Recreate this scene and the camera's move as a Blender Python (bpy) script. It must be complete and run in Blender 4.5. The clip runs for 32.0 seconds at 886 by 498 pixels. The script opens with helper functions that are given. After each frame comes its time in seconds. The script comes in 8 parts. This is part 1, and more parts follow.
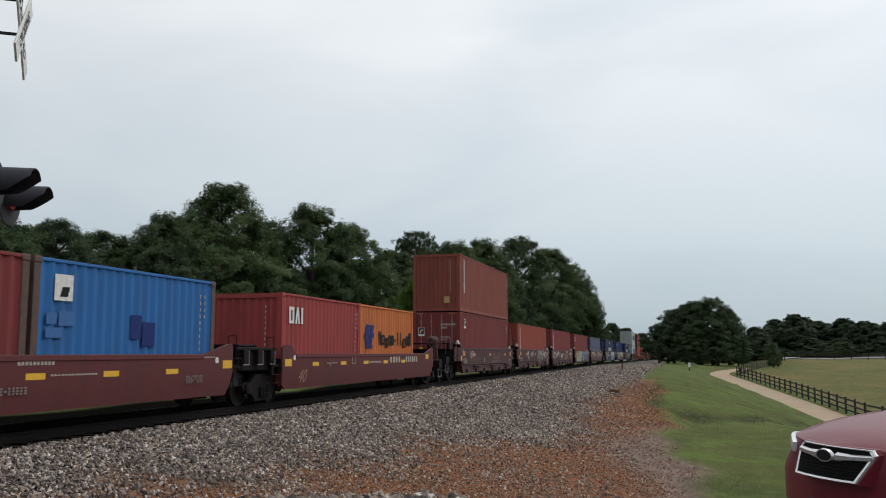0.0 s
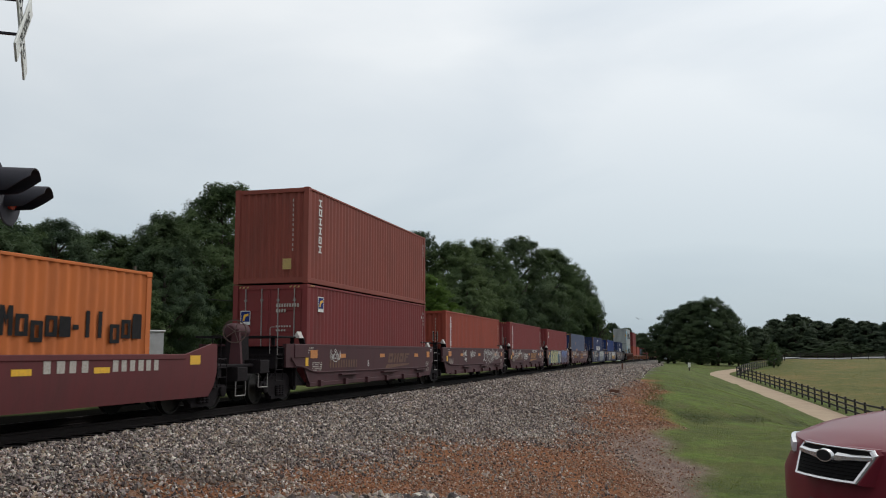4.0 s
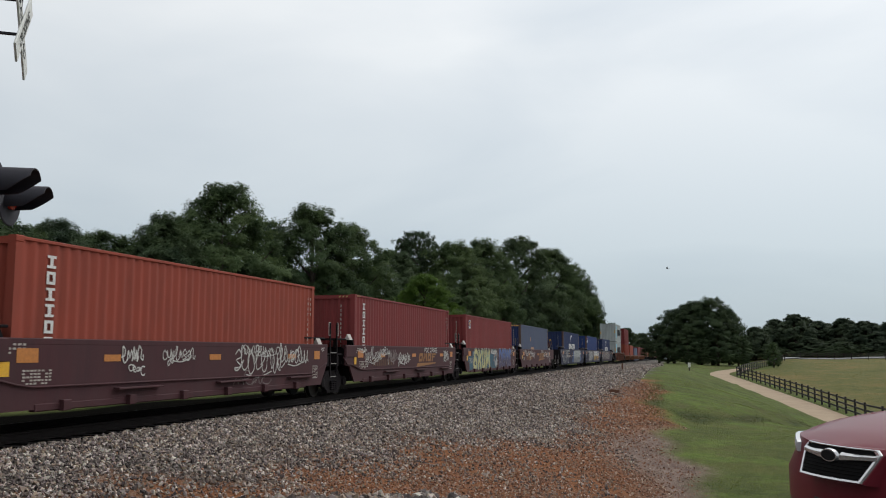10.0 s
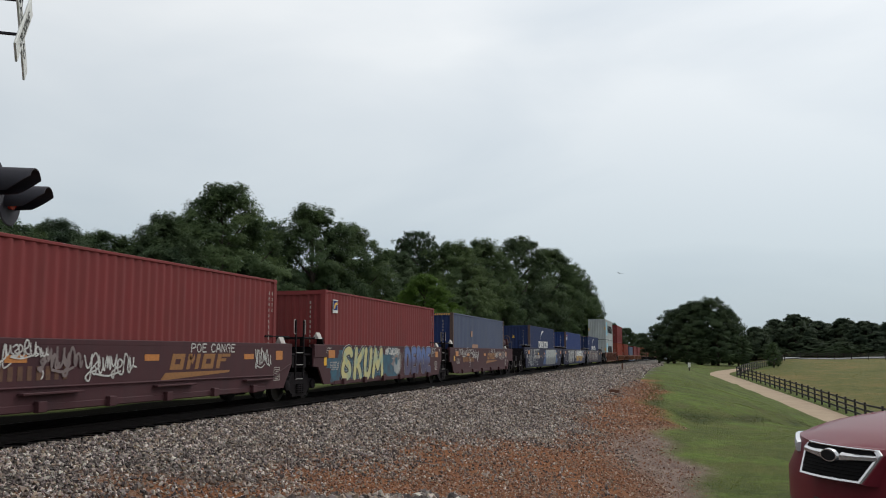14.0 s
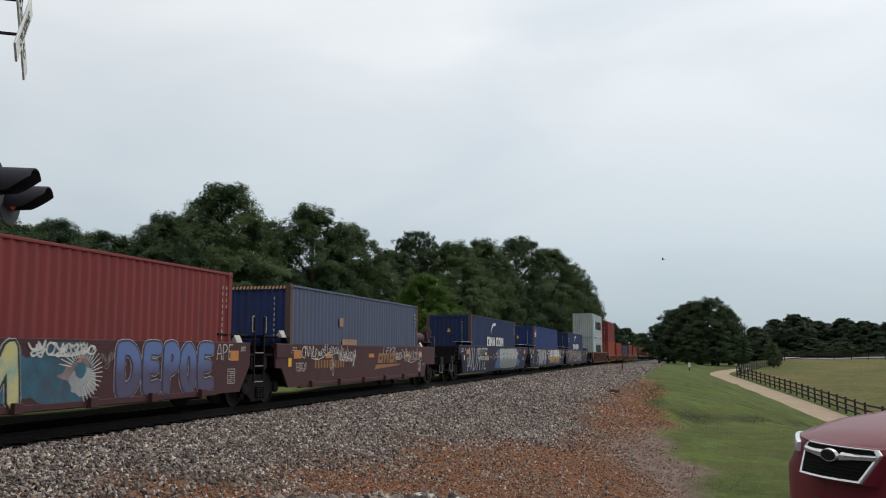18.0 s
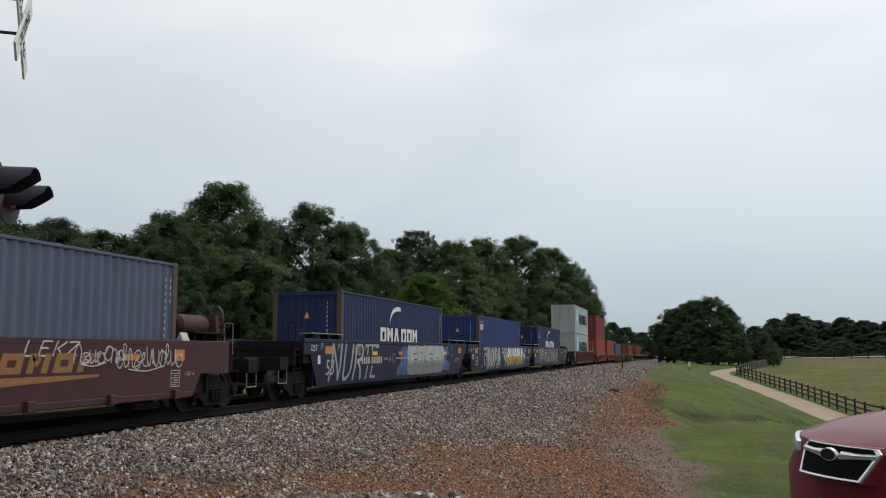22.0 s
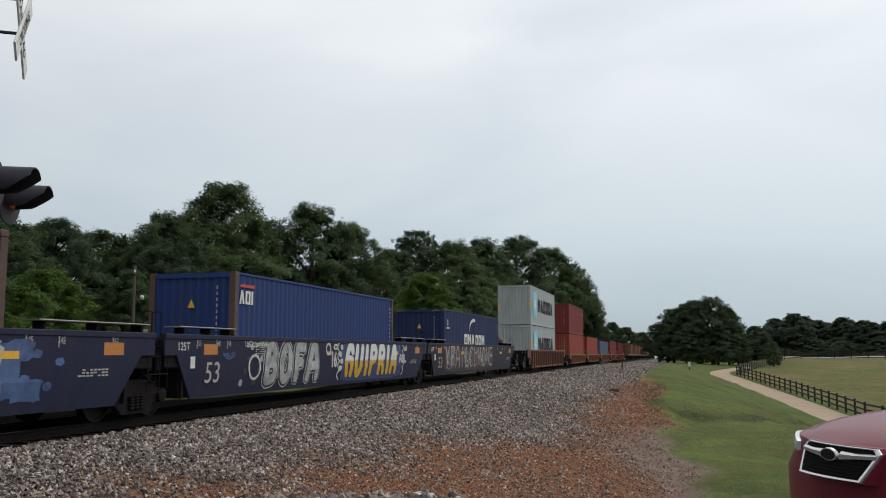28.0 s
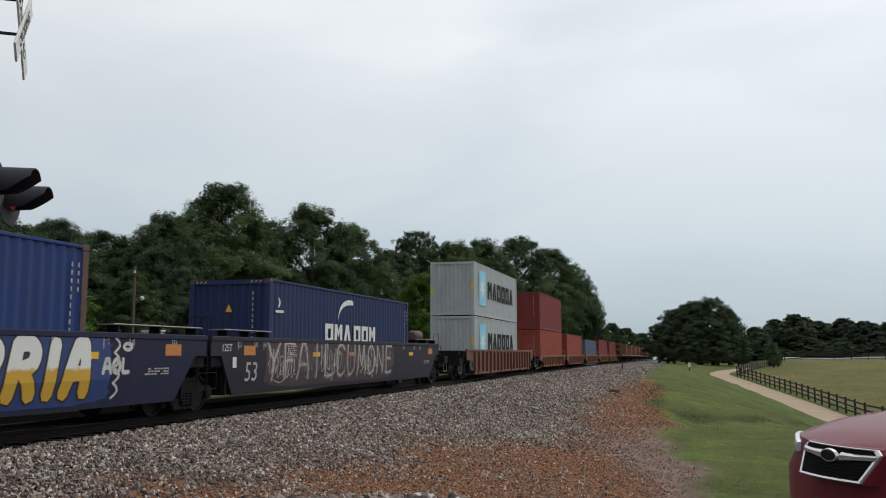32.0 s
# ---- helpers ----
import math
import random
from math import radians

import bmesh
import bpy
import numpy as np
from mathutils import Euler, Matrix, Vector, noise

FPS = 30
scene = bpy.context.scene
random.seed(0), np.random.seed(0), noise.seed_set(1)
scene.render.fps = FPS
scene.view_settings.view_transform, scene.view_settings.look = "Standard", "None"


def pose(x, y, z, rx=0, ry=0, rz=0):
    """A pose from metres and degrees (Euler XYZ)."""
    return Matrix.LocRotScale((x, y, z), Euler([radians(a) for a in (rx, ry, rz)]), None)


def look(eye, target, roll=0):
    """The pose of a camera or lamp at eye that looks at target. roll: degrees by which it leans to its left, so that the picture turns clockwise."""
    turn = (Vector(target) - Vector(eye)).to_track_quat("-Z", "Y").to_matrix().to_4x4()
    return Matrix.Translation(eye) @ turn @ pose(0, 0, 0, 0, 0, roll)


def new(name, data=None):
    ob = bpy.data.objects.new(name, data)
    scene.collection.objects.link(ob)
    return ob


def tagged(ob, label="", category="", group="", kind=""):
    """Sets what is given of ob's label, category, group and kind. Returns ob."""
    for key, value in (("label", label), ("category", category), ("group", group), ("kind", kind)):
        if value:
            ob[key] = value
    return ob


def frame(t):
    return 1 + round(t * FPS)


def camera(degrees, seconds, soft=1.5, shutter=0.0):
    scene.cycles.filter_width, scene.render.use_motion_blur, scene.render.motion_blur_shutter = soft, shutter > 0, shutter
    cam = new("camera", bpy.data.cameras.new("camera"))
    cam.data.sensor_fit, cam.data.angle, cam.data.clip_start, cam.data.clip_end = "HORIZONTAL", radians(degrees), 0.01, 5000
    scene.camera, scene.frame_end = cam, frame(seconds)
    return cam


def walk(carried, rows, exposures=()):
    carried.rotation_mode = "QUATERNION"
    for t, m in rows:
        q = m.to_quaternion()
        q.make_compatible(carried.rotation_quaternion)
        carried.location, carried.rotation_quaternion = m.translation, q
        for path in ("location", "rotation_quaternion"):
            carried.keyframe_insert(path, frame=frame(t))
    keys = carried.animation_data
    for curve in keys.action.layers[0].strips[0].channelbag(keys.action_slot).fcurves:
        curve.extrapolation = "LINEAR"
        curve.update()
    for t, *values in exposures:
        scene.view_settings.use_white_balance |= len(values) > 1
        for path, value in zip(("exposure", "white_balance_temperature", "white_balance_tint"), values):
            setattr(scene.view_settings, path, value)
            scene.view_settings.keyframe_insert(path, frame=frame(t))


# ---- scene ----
cam = camera(54.12, 32.0, soft=1.05, shutter=0.2)
EYE_Z = 1.35


def sight(drop):
    """The camera's pose, tipped down by drop degrees from its rest."""
    yaw, pitch = radians(-15.446), radians(6.813 - drop)
    way = Vector((math.sin(yaw) * math.cos(pitch), math.cos(yaw) * math.cos(pitch), math.sin(pitch)))
    eye = Vector((0, 0, EYE_Z))
    return look(eye, eye + way * 10, -0.129)


# the phone rests on its support and is nudged a little in the last third
walk(cam, [(t, sight(d)) for t, d in (
    (0, 0), (18.4, 0), (19.2, 0.05), (22.0, 0.05), (23.0, 0.09), (23.7, 0.055), (24.5, 0.14), (25.0, 0.1),
    (25.6, 0.07), (27.5, 0.07), (28.2, 0.04), (29.0, 0.0), (32.0, 0.0))],
    exposures=[(0, 0.0), (32, 0.0)])

# ---- world and sun ----
SUN_EL, SUN_AZ = radians(48), radians(40)
world = bpy.data.worlds.new("overcast_sky")
scene.world = world
world.use_nodes = True
wn, wl = world.node_tree.nodes, world.node_tree.links
wn.clear()
sky = wn.new("ShaderNodeTexSky")
sky.sky_type, sky.sun_disc, sky.sun_elevation, sky.sun_rotation = "NISHITA", False, SUN_EL, SUN_AZ
sky.air_density, sky.dust_density, sky.ozone_density = 1.0, 2.0, 1.5
bg_sky = wn.new("ShaderNodeBackground")
bg_sky.inputs["Strength"].default_value = 0.12
wl.new(sky.outputs[0], bg_sky.inputs["Color"])
tc = wn.new("ShaderNodeTexCoord")
mp = wn.new("ShaderNodeMapping")
mp.inputs["Scale"].default_value = (1.0, 1.0, 3.2)
mp.inputs["Rotation"].default_value = (0.0, 0.12, 0.3)
wl.new(tc.outputs["Generated"], mp.inputs["Vector"])
n1 = wn.new("ShaderNodeTexNoise")
n1.inputs["Scale"].default_value, n1.inputs["Detail"].default_value, n1.inputs["Roughness"].default_value = 1.7, 6, 0.45
n1.inputs["Distortion"].default_value = 0.4
wl.new(mp.outputs[0], n1.inputs["Vector"])
ramp = wn.new("ShaderNodeValToRGB")
ramp.color_ramp.elements[0].position, ramp.color_ramp.elements[0].color = 0.30, (0.70, 0.755, 0.80, 1)
ramp.color_ramp.elements[1].position, ramp.color_ramp.elements[1].color = 0.62, (0.93, 0.95, 0.955, 1)
wl.new(n1.outputs["Fac"], ramp.inputs["Fac"])
bg_cloud = wn.new("ShaderNodeBackground")
bg_cloud.inputs["Strength"].default_value = 0.975
dot = wn.new("ShaderNodeVectorMath")
dot.operation = "DOT_PRODUCT"
dot.inputs[1].default_value = (math.sin(SUN_AZ) * math.cos(SUN_EL), math.cos(SUN_AZ) * math.cos(SUN_EL), math.sin(SUN_EL))
wl.new(tc.outputs["Generated"], dot.inputs[0])
near_sun = wn.new("ShaderNodeMapRange")
near_sun.inputs["From Min"].default_value, near_sun.inputs["From Max"].default_value = -0.4, 1.0
near_sun.inputs["To Min"].default_value, near_sun.inputs["To Max"].default_value = 0.80, 1.16
wl.new(dot.outputs["Value"], near_sun.inputs["Value"])
lit = wn.new("ShaderNodeVectorMath")
lit.operation = "SCALE"
wl.new(ramp.outputs[0], lit.inputs[0])
wl.new(near_sun.outputs[0], lit.inputs["Scale"])
sep = wn.new("ShaderNodeSeparateXYZ")
wl.new(tc.outputs["Generated"], sep.inputs[0])
low = wn.new("ShaderNodeMapRange")
low.inputs["From Min"].default_value, low.inputs["From Max"].default_value = 0.0, 0.40
wl.new(sep.outputs["Z"], low.inputs["Value"])
tint = wn.new("ShaderNodeMix")
tint.data_type = "RGBA"
tint.inputs["A"].default_value, tint.inputs["B"].default_value = (0.485, 0.58, 0.65, 1), (1.02, 1.02, 1.02, 1)
wl.new(low.outputs[0], tint.inputs["Factor"])
hazy = wn.new("ShaderNodeVectorMath")
hazy.operation = "MULTIPLY"
wl.new(lit.outputs[0], hazy.inputs[0])
wl.new(tint.outputs["Result"], hazy.inputs[1])
wl.new(hazy.outputs[0], bg_cloud.inputs["Color"])
mixw = wn.new("ShaderNodeMixShader")
mixw.inputs["Fac"].default_value = 0.9
wl.new(bg_sky.outputs[0], mixw.inputs[1])
wl.new(bg_cloud.outputs[0], mixw.inputs[2])
outw = wn.new("ShaderNodeOutputWorld")
wl.new(mixw.outputs[0], outw.inputs["Surface"])

sun_data = bpy.data.lights.new("sun", "SUN")
sun_data.energy, sun_data.angle, sun_data.color = 1.45, radians(55), (1.0, 0.975, 0.94)
sun = new("sun", sun_data)
sun.matrix_world = look((0, 0, 60), (0 - 60 * math.sin(SUN_AZ) / math.tan(SUN_EL), 0 - 60 * math.cos(SUN_AZ) / math.tan(SUN_EL), 0))


# ---- materials ----
def mat(name, a, b=None, rough=0.7, metal=0.0, scale=6.0, bump=0.0, bscale=60.0, stretch=(1, 1, 1), grime=None, gscale=1.2, gamount=0.5, vary=0.0, coat=0.0, gloss=0.5):
    """A surface of two tones a and b mixed by noise, with dirt patches, fine relief and a change from piece to piece."""
    m = bpy.data.materials.new(name)
    m.use_nodes = True
    nt = m.node_tree
    n, l = nt.nodes, nt.links
    p = n["Principled BSDF"]
    p.inputs["Roughness"].default_value, p.inputs["Metallic"].default_value = rough, metal
    p.inputs["Coat Weight"].default_value = coat
    p.inputs["Specular IOR Level"].default_value = gloss
    p.inputs["Coat Roughness"].default_value = 0.08
    b = b or tuple(c * 0.75 for c in a)
    tc = n.new("ShaderNodeTexCoord")
    mp = n.new("ShaderNodeMapping")
    mp.inputs["Scale"].default_value = stretch
    l.new(tc.outputs["Object"], mp.inputs["Vector"])
    t1 = n.new("ShaderNodeTexNoise")
    t1.inputs["Scale"].default_value, t1.inputs["Detail"].default_value, t1.inputs["Roughness"].default_value = scale, 5, 0.65
    l.new(mp.outputs[0], t1.inputs["Vector"])
    mr = n.new("ShaderNodeMapRange")
    mr.inputs["From Min"].default_value, mr.inputs["From Max"].default_value = 0.32, 0.68
    l.new(t1.outputs["Fac"], mr.inputs["Value"])
    mx = n.new("ShaderNodeMix")
    mx.data_type = "RGBA"
    mx.inputs["A"].default_value, mx.inputs["B"].default_value = (*a, 1), (*b, 1)
    l.new(mr.outputs[0], mx.inputs["Factor"])
    col = mx.outputs["Result"]
    if grime:
        t2 = n.new("ShaderNodeTexNoise")
        t2.inputs["Scale"].default_value, t2.inputs["Detail"].default_value, t2.inputs["Roughness"].default_value = gscale, 8, 0.7
        l.new(mp.outputs[0], t2.inputs["Vector"])
        m2 = n.new("ShaderNodeMapRange")
        m2.inputs["From Min"].default_value, m2.inputs["From Max"].default_value, m2.inputs["To Max"].default_value = 0.48, 0.75, gamount
        l.new(t2.outputs["Fac"], m2.inputs["Value"])
        x2 = n.new("ShaderNodeMix")
        x2.data_type = "RGBA"
        x2.inputs["B"].default_value = (*grime, 1)
        l.new(m2.outputs[0], x2.inputs["Factor"])
        l.new(col, x2.inputs["A"])
        col = x2.outputs["Result"]
    if vary:
        oi = n.new("ShaderNodeObjectInfo")
        vr = n.new("ShaderNodeMapRange")
        vr.inputs["To Min"].default_value, vr.inputs["To Max"].default_value = 1 - vary, 1 + vary
        l.new(oi.outputs["Random"], vr.inputs["Value"])
        hs = n.new("ShaderNodeHueSaturation")
        l.new(vr.outputs[0], hs.inputs["Value"])
        l.new(col, hs.inputs["Color"])
        col = hs.outputs[0]
    l.new(col, p.inputs["Base Color"])
    if bump:
        t3 = n.new("ShaderNodeTexNoise")
        t3.inputs["Scale"].default_value, t3.inputs["Detail"].default_value = bscale, 4
        l.new(mp.outputs[0], t3.inputs["Vector"])
        bp = n.new("ShaderNodeBump")
        bp.inputs["Strength"].default_value, bp.inputs["Distance"].default_value = bump, 0.02
        l.new(t3.outputs["Fac"], bp.inputs["Height"])
        l.new(bp.outputs[0], p.inputs["Normal"])
    return m


def paint(name, a, rust=(0.085, 0.030, 0.020), amount=0.28, rough=0.7):
    """Weathered paint on steel with upright streaks."""
    b = tuple(c * 0.8 + 0.008 for c in a)
    return mat(name, a, b, rough=rough, scale=2.2, stretch=(1, 1, 0.25), grime=rust, gscale=1.6, gamount=amount, bump=0.08, bscale=25, gloss=0.22)


def two_tone(name, a, b, z, soft=0.03):
    """Spray paint that changes colour at a height on its thing."""
    m = bpy.data.materials.new(name)
    m.use_nodes = True
    n, l = m.node_tree.nodes, m.node_tree.links
    p = n["Principled BSDF"]
    p.inputs["Roughness"].default_value = 0.6
    tc = n.new("ShaderNodeTexCoord")
    sp = n.new("ShaderNodeSeparateXYZ")
    l.new(tc.outputs["Object"], sp.inputs[0])
    t = n.new("ShaderNodeTexNoise")
    t.inputs["Scale"].default_value = 7
    l.new(tc.outputs["Object"], t.inputs["Vector"])
    ad = n.new("ShaderNodeMath")
    ad.operation = "MULTIPLY_ADD"
    ad.inputs[1].default_value = 0.15
    l.new(t.outputs["Fac"], ad.inputs[0])
    l.new(sp.outputs["Z"], ad.inputs[2])
    r = n.new("ShaderNodeMapRange")
    r.inputs["From Min"].default_value, r.inputs["From Max"].default_value = z + 0.075 - soft, z + 0.075 + soft
    l.new(ad.outputs[0], r.inputs["Value"])
    mx = n.new("ShaderNodeMix")
    mx.data_type = "RGBA"
    mx.inputs["A"].default_value, mx.inputs["B"].default_value = (*a, 1), (*b, 1)
    l.new(r.outputs[0], mx.inputs["Factor"])
    l.new(mx.outputs["Result"], p.inputs["Base Color"])
    return m


def foliage(name, a, b, span=0.55):
    """Leaves: two greens that drift from bough to bough, a little from leaf to leaf; some light comes through them."""
    m = bpy.data.materials.new(name)
    m.use_nodes = True
    n, l = m.node_tree.nodes, m.node_tree.links
    p = n["Principled BSDF"]
    p.inputs["Roughness"].default_value = 0.7
    p.inputs["Specular IOR Level"].default_value = 0.12
    g = n.new("ShaderNodeNewGeometry")
    oi = n.new("ShaderNodeObjectInfo")
    tc = n.new("ShaderNodeTexCoord")
    t = n.new("ShaderNodeTexNoise")
    t.inputs["Scale"].default_value, t.inputs["Detail"].default_value = span, 3
    l.new(tc.outputs["Object"], t.inputs["Vector"])
    r = n.new("ShaderNodeMapRange")
    r.inputs["From Min"].default_value, r.inputs["From Max"].default_value = 0.35, 0.65
    r.inputs["To Max"].default_value = 0.5
    l.new(t.outputs["Fac"], r.inputs["Value"])
    last = r.outputs[0]
    for src, k in ((g.outputs["Random Per Island"], 0.25), (oi.outputs["Random"], 0.25)):
        ad = n.new("ShaderNodeMath")
        ad.operation = "MULTIPLY_ADD"
        ad.inputs[1].default_value = k
        l.new(src, ad.inputs[0])
        l.new(last, ad.inputs[2])
        last = ad.outputs[0]
    mx = n.new("ShaderNodeMix")
    mx.data_type = "RGBA"
    mx.inputs["A"].default_value, mx.inputs["B"].default_value = (*a, 1), (*b, 1)
    l.new(last, mx.inputs["Factor"])
    l.new(mx.outputs["Result"], p.inputs["Base Color"])
    tr = n.new("ShaderNodeBsdfTranslucent")
    l.new(mx.outputs["Result"], tr.inputs["Color"])
    ms = n.new("ShaderNodeMixShader")
    ms.inputs[0].default_value = 0.38
    l.new(p.outputs[0], ms.inputs[1])
    l.new(tr.outputs[0], ms.inputs[2])
    l.new(ms.outputs[0], n["Material Output"].inputs["Surface"])
    return m


M = {
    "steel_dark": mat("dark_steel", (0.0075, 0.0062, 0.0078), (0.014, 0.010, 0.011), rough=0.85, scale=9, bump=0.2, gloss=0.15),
    "wheel": mat("wheel_steel", (0.013, 0.012, 0.011), (0.028, 0.023, 0.02), rough=0.55, metal=0.5, scale=12),
    "rail": mat("rail_steel", (0.014, 0.010, 0.009), (0.009, 0.007, 0.007), rough=0.75, scale=20, gloss=0.15),
    "tie": mat("creosoted_wood", (0.014, 0.011, 0.010), (0.007, 0.006, 0.006), rough=0.95, gloss=0.1, stretch=(1, 8, 4), scale=6, bump=0.4, vary=0.25),
    "grab": mat("worn_grab_iron", (0.30, 0.28, 0.27), (0.16, 0.14, 0.13), rough=0.5, metal=0.2, scale=30),
    "white": mat("white_paint", (0.72, 0.72, 0.70), (0.52, 0.51, 0.49), rough=0.6, scale=14),
    "cream": mat("faded_white_lettering", (0.46, 0.42, 0.38), (0.28, 0.25, 0.22), rough=0.7, scale=25),
    "yellow": mat("yellow_reflector", (0.75, 0.42, 0.02), (0.6, 0.33, 0.03), rough=0.4, scale=20),
    "hazard": mat("worn_yellow_hazard_paint", (0.46, 0.33, 0.10), (0.30, 0.22, 0.09), rough=0.6, scale=20),
    "amber": mat("orange_reflector", (0.52, 0.19, 0.035), (0.38, 0.14, 0.03), rough=0.45, scale=20),
    "black": mat("black_paint", (0.010, 0.010, 0.011), (0.018, 0.017, 0.018), rough=0.7, scale=10, gloss=0.12),
    "navymark": mat("navy_mark", (0.014, 0.028, 0.15), (0.020, 0.034, 0.13), rough=0.7, scale=10, gloss=0.12),
    "blue_ghost": mat("faded_dark_blue_patch", (0.022, 0.095, 0.27), (0.024, 0.115, 0.32), rough=0.7, scale=9),
    "skymark": mat("pale_blue_mark", (0.16, 0.50, 0.66), (0.2, 0.52, 0.66), rough=0.5, scale=10),
    "red_mark": mat("red_mark", (0.5, 0.04, 0.03), (0.4, 0.04, 0.03), rough=0.5, scale=10),
    "gold_pale": mat("faded_tan_lettering", (0.34, 0.20, 0.12), (0.24, 0.13, 0.09), rough=0.7, scale=12),
    "gold": mat("faded_gold_lettering", (0.30, 0.13, 0.03), (0.19, 0.085, 0.03), rough=0.7, scale=14),
    # containers
    "c_red": paint("red_brown_container", (0.178, 0.031, 0.031)),
    "c_orange": paint("orange_red_container", (0.285, 0.056, 0.034)),
    "c_brick": paint("brick_red_container", (0.196, 0.033, 0.033)),
    "c_rust": paint("tan_red_container", (0.230, 0.060, 0.044)),
    "c_cai": paint("bright_red_container", (0.31, 0.048, 0.046)),
    "c_hapag": paint("orange_container", (0.52, 0.145, 0.038), amount=0.25),
    "c_blue": paint("bright_blue_container", (0.022, 0.132, 0.37), rust=(0.03, 0.05, 0.09), amount=0.3),
    "c_navy": paint("navy_container", (0.016, 0.030, 0.095), rust=(0.04, 0.04, 0.06), amount=0.4),
    "c_apl": paint("deep_blue_container", (0.018, 0.042, 0.155), rust=(0.04, 0.05, 0.08), amount=0.4),
    "gold_worn": mat("worn_gold_lettering", (0.125, 0.055, 0.026), (0.075, 0.034, 0.022), rough=0.75, scale=9),
    "c_slate": paint("faded_slate_blue_container", (0.082, 0.100, 0.162), rust=(0.11, 0.12, 0.14), amount=0.5),
    "c_slate_end": paint("navy_end_container", (0.018, 0.035, 0.12), rust=(0.04, 0.04, 0.06), amount=0.4),
    "c_grey": paint("pale_grey_container", (0.40, 0.43, 0.43), rust=(0.22, 0.2, 0.17), amount=0.3),
    "frame_rust": mat("rusty_corner_steel", (0.105, 0.058, 0.046), (0.060, 0.040, 0.036), rough=0.8, scale=8, bump=0.2),
    # cars
    "w_nokl": paint("maroon_brown_wagon", (0.118, 0.029, 0.031), rust=(0.05, 0.024, 0.022), amount=0.5),
    "w_bnsf": paint("dark_brown_wagon", (0.064, 0.022, 0.026), rust=(0.030, 0.016, 0.020), amount=0.55),
    "w_dttx": paint("dusty_navy_wagon", (0.014, 0.015, 0.044), rust=(0.030, 0.027, 0.042), amount=0.5),
    "w_faded": paint("faded_navy_wagon", (0.021, 0.020, 0.033), rust=(0.036, 0.028, 0.034), amount=0.6),
    "w_rib": paint("rusty_brown_wagon", (0.16, 0.068, 0.045), rust=(0.06, 0.035, 0.03), amount=0.5),
    "w_tan": paint("tan_orange_wagon", (0.21, 0.088, 0.045), rust=(0.09, 0.045, 0.03), amount=0.5),
    # landscape
    "bark": mat("bark", (0.075, 0.058, 0.045), (0.035, 0.028, 0.022), rough=0.95, scale=5, stretch=(3, 3, 0.5), bump=0.6, bscale=14),
    # a little bluish haze of distance is mixed into the wood's greens
    "leaf_oak": foliage("oak_leaves", (0.036, 0.065, 0.034), (0.119, 0.163, 0.062)),
    "leaf_dark": foliage("dark_leaves", (0.032, 0.054, 0.034), (0.093, 0.130, 0.058)),
    # greyer green: haze over the far tree row, put into the colour
    "leaf_row_hazy": foliage("hazy_green_leaves", (0.036, 0.057, 0.041), (0.096, 0.125, 0.068)),
    "leaf_bright": foliage("fresh_leaves", (0.050, 0.098, 0.018), (0.125, 0.200, 0.036)),
    "leaf_pine": foliage("pine_needles", (0.032, 0.052, 0.034), (0.073, 0.105, 0.052)),
    "fence": mat("black_fence_board", (0.022, 0.02, 0.018), (0.045, 0.04, 0.036), rough=0.85, scale=8, stretch=(1, 1, 4)),
    "concrete": mat("pale_sandy_concrete", (0.37, 0.285, 0.20), (0.31, 0.235, 0.165), rough=0.95, scale=0.8, grime=(0.23, 0.18, 0.13), gscale=0.7, gamount=0.7, bump=0.2, gloss=0.15),
    "far_road": mat("bleached_asphalt", (0.24, 0.24, 0.25), (0.18, 0.18, 0.19), rough=0.9, scale=0.6),
    "asphalt": mat("asphalt", (0.05, 0.05, 0.052), (0.075, 0.073, 0.07), rough=0.9, scale=30, bump=0.4, bscale=120),
    "car_red": mat("dark_red_metallic_paint", (0.150, 0.010, 0.022), (0.115, 0.008, 0.016), rough=0.5, metal=0.0, scale=300, coat=0.28, gloss=0.2),
    "chrome": mat("satin_chrome", (0.66, 0.65, 0.66), (0.58, 0.57, 0.58), rough=0.22, metal=0.85, scale=3),
    "black_plastic": mat("black_plastic", (0.010, 0.010, 0.011), (0.016, 0.016, 0.016), rough=0.55, scale=40),
    "tyre": mat("tyre_rubber", (0.016, 0.016, 0.016), (0.024, 0.024, 0.023), rough=0.9, scale=20),
    "alloy": mat("alloy_rim", (0.5, 0.5, 0.51), (0.42, 0.42, 0.43), rough=0.3, metal=0.9, scale=20),
    "glass_dark": mat("tinted_glass", (0.012, 0.014, 0.015), (0.012, 0.014, 0.015), rough=0.05, scale=2, coat=1.0),
    "lamp_clear": mat("headlamp_glass", (0.62, 0.64, 0.66), (0.50, 0.52, 0.54), rough=0.15, scale=9, coat=0.6),
    "lamp_red": mat("red_signal_lens", (0.38, 0.030, 0.012), (0.28, 0.02, 0.01), rough=0.2, scale=20, coat=0.6),
    "signal_black": mat("sun_faded_black_paint", (0.011, 0.010, 0.017), (0.018, 0.016, 0.026), rough=0.7, scale=6),
    "guide_pale": mat("worn_pale_steel", (0.46, 0.43, 0.40), (0.30, 0.27, 0.25), rough=0.7, scale=9),
    "grille_black": mat("matt_black_mesh", (0.004, 0.004, 0.004), (0.007, 0.007, 0.007), rough=0.9, scale=60, gloss=0.1),
    "sign_white": mat("weathered_white_sign", (0.66, 0.67, 0.64), (0.5, 0.51, 0.48), rough=0.55, scale=9, grime=(0.3, 0.28, 0.22), gscale=5, gamount=0.5),
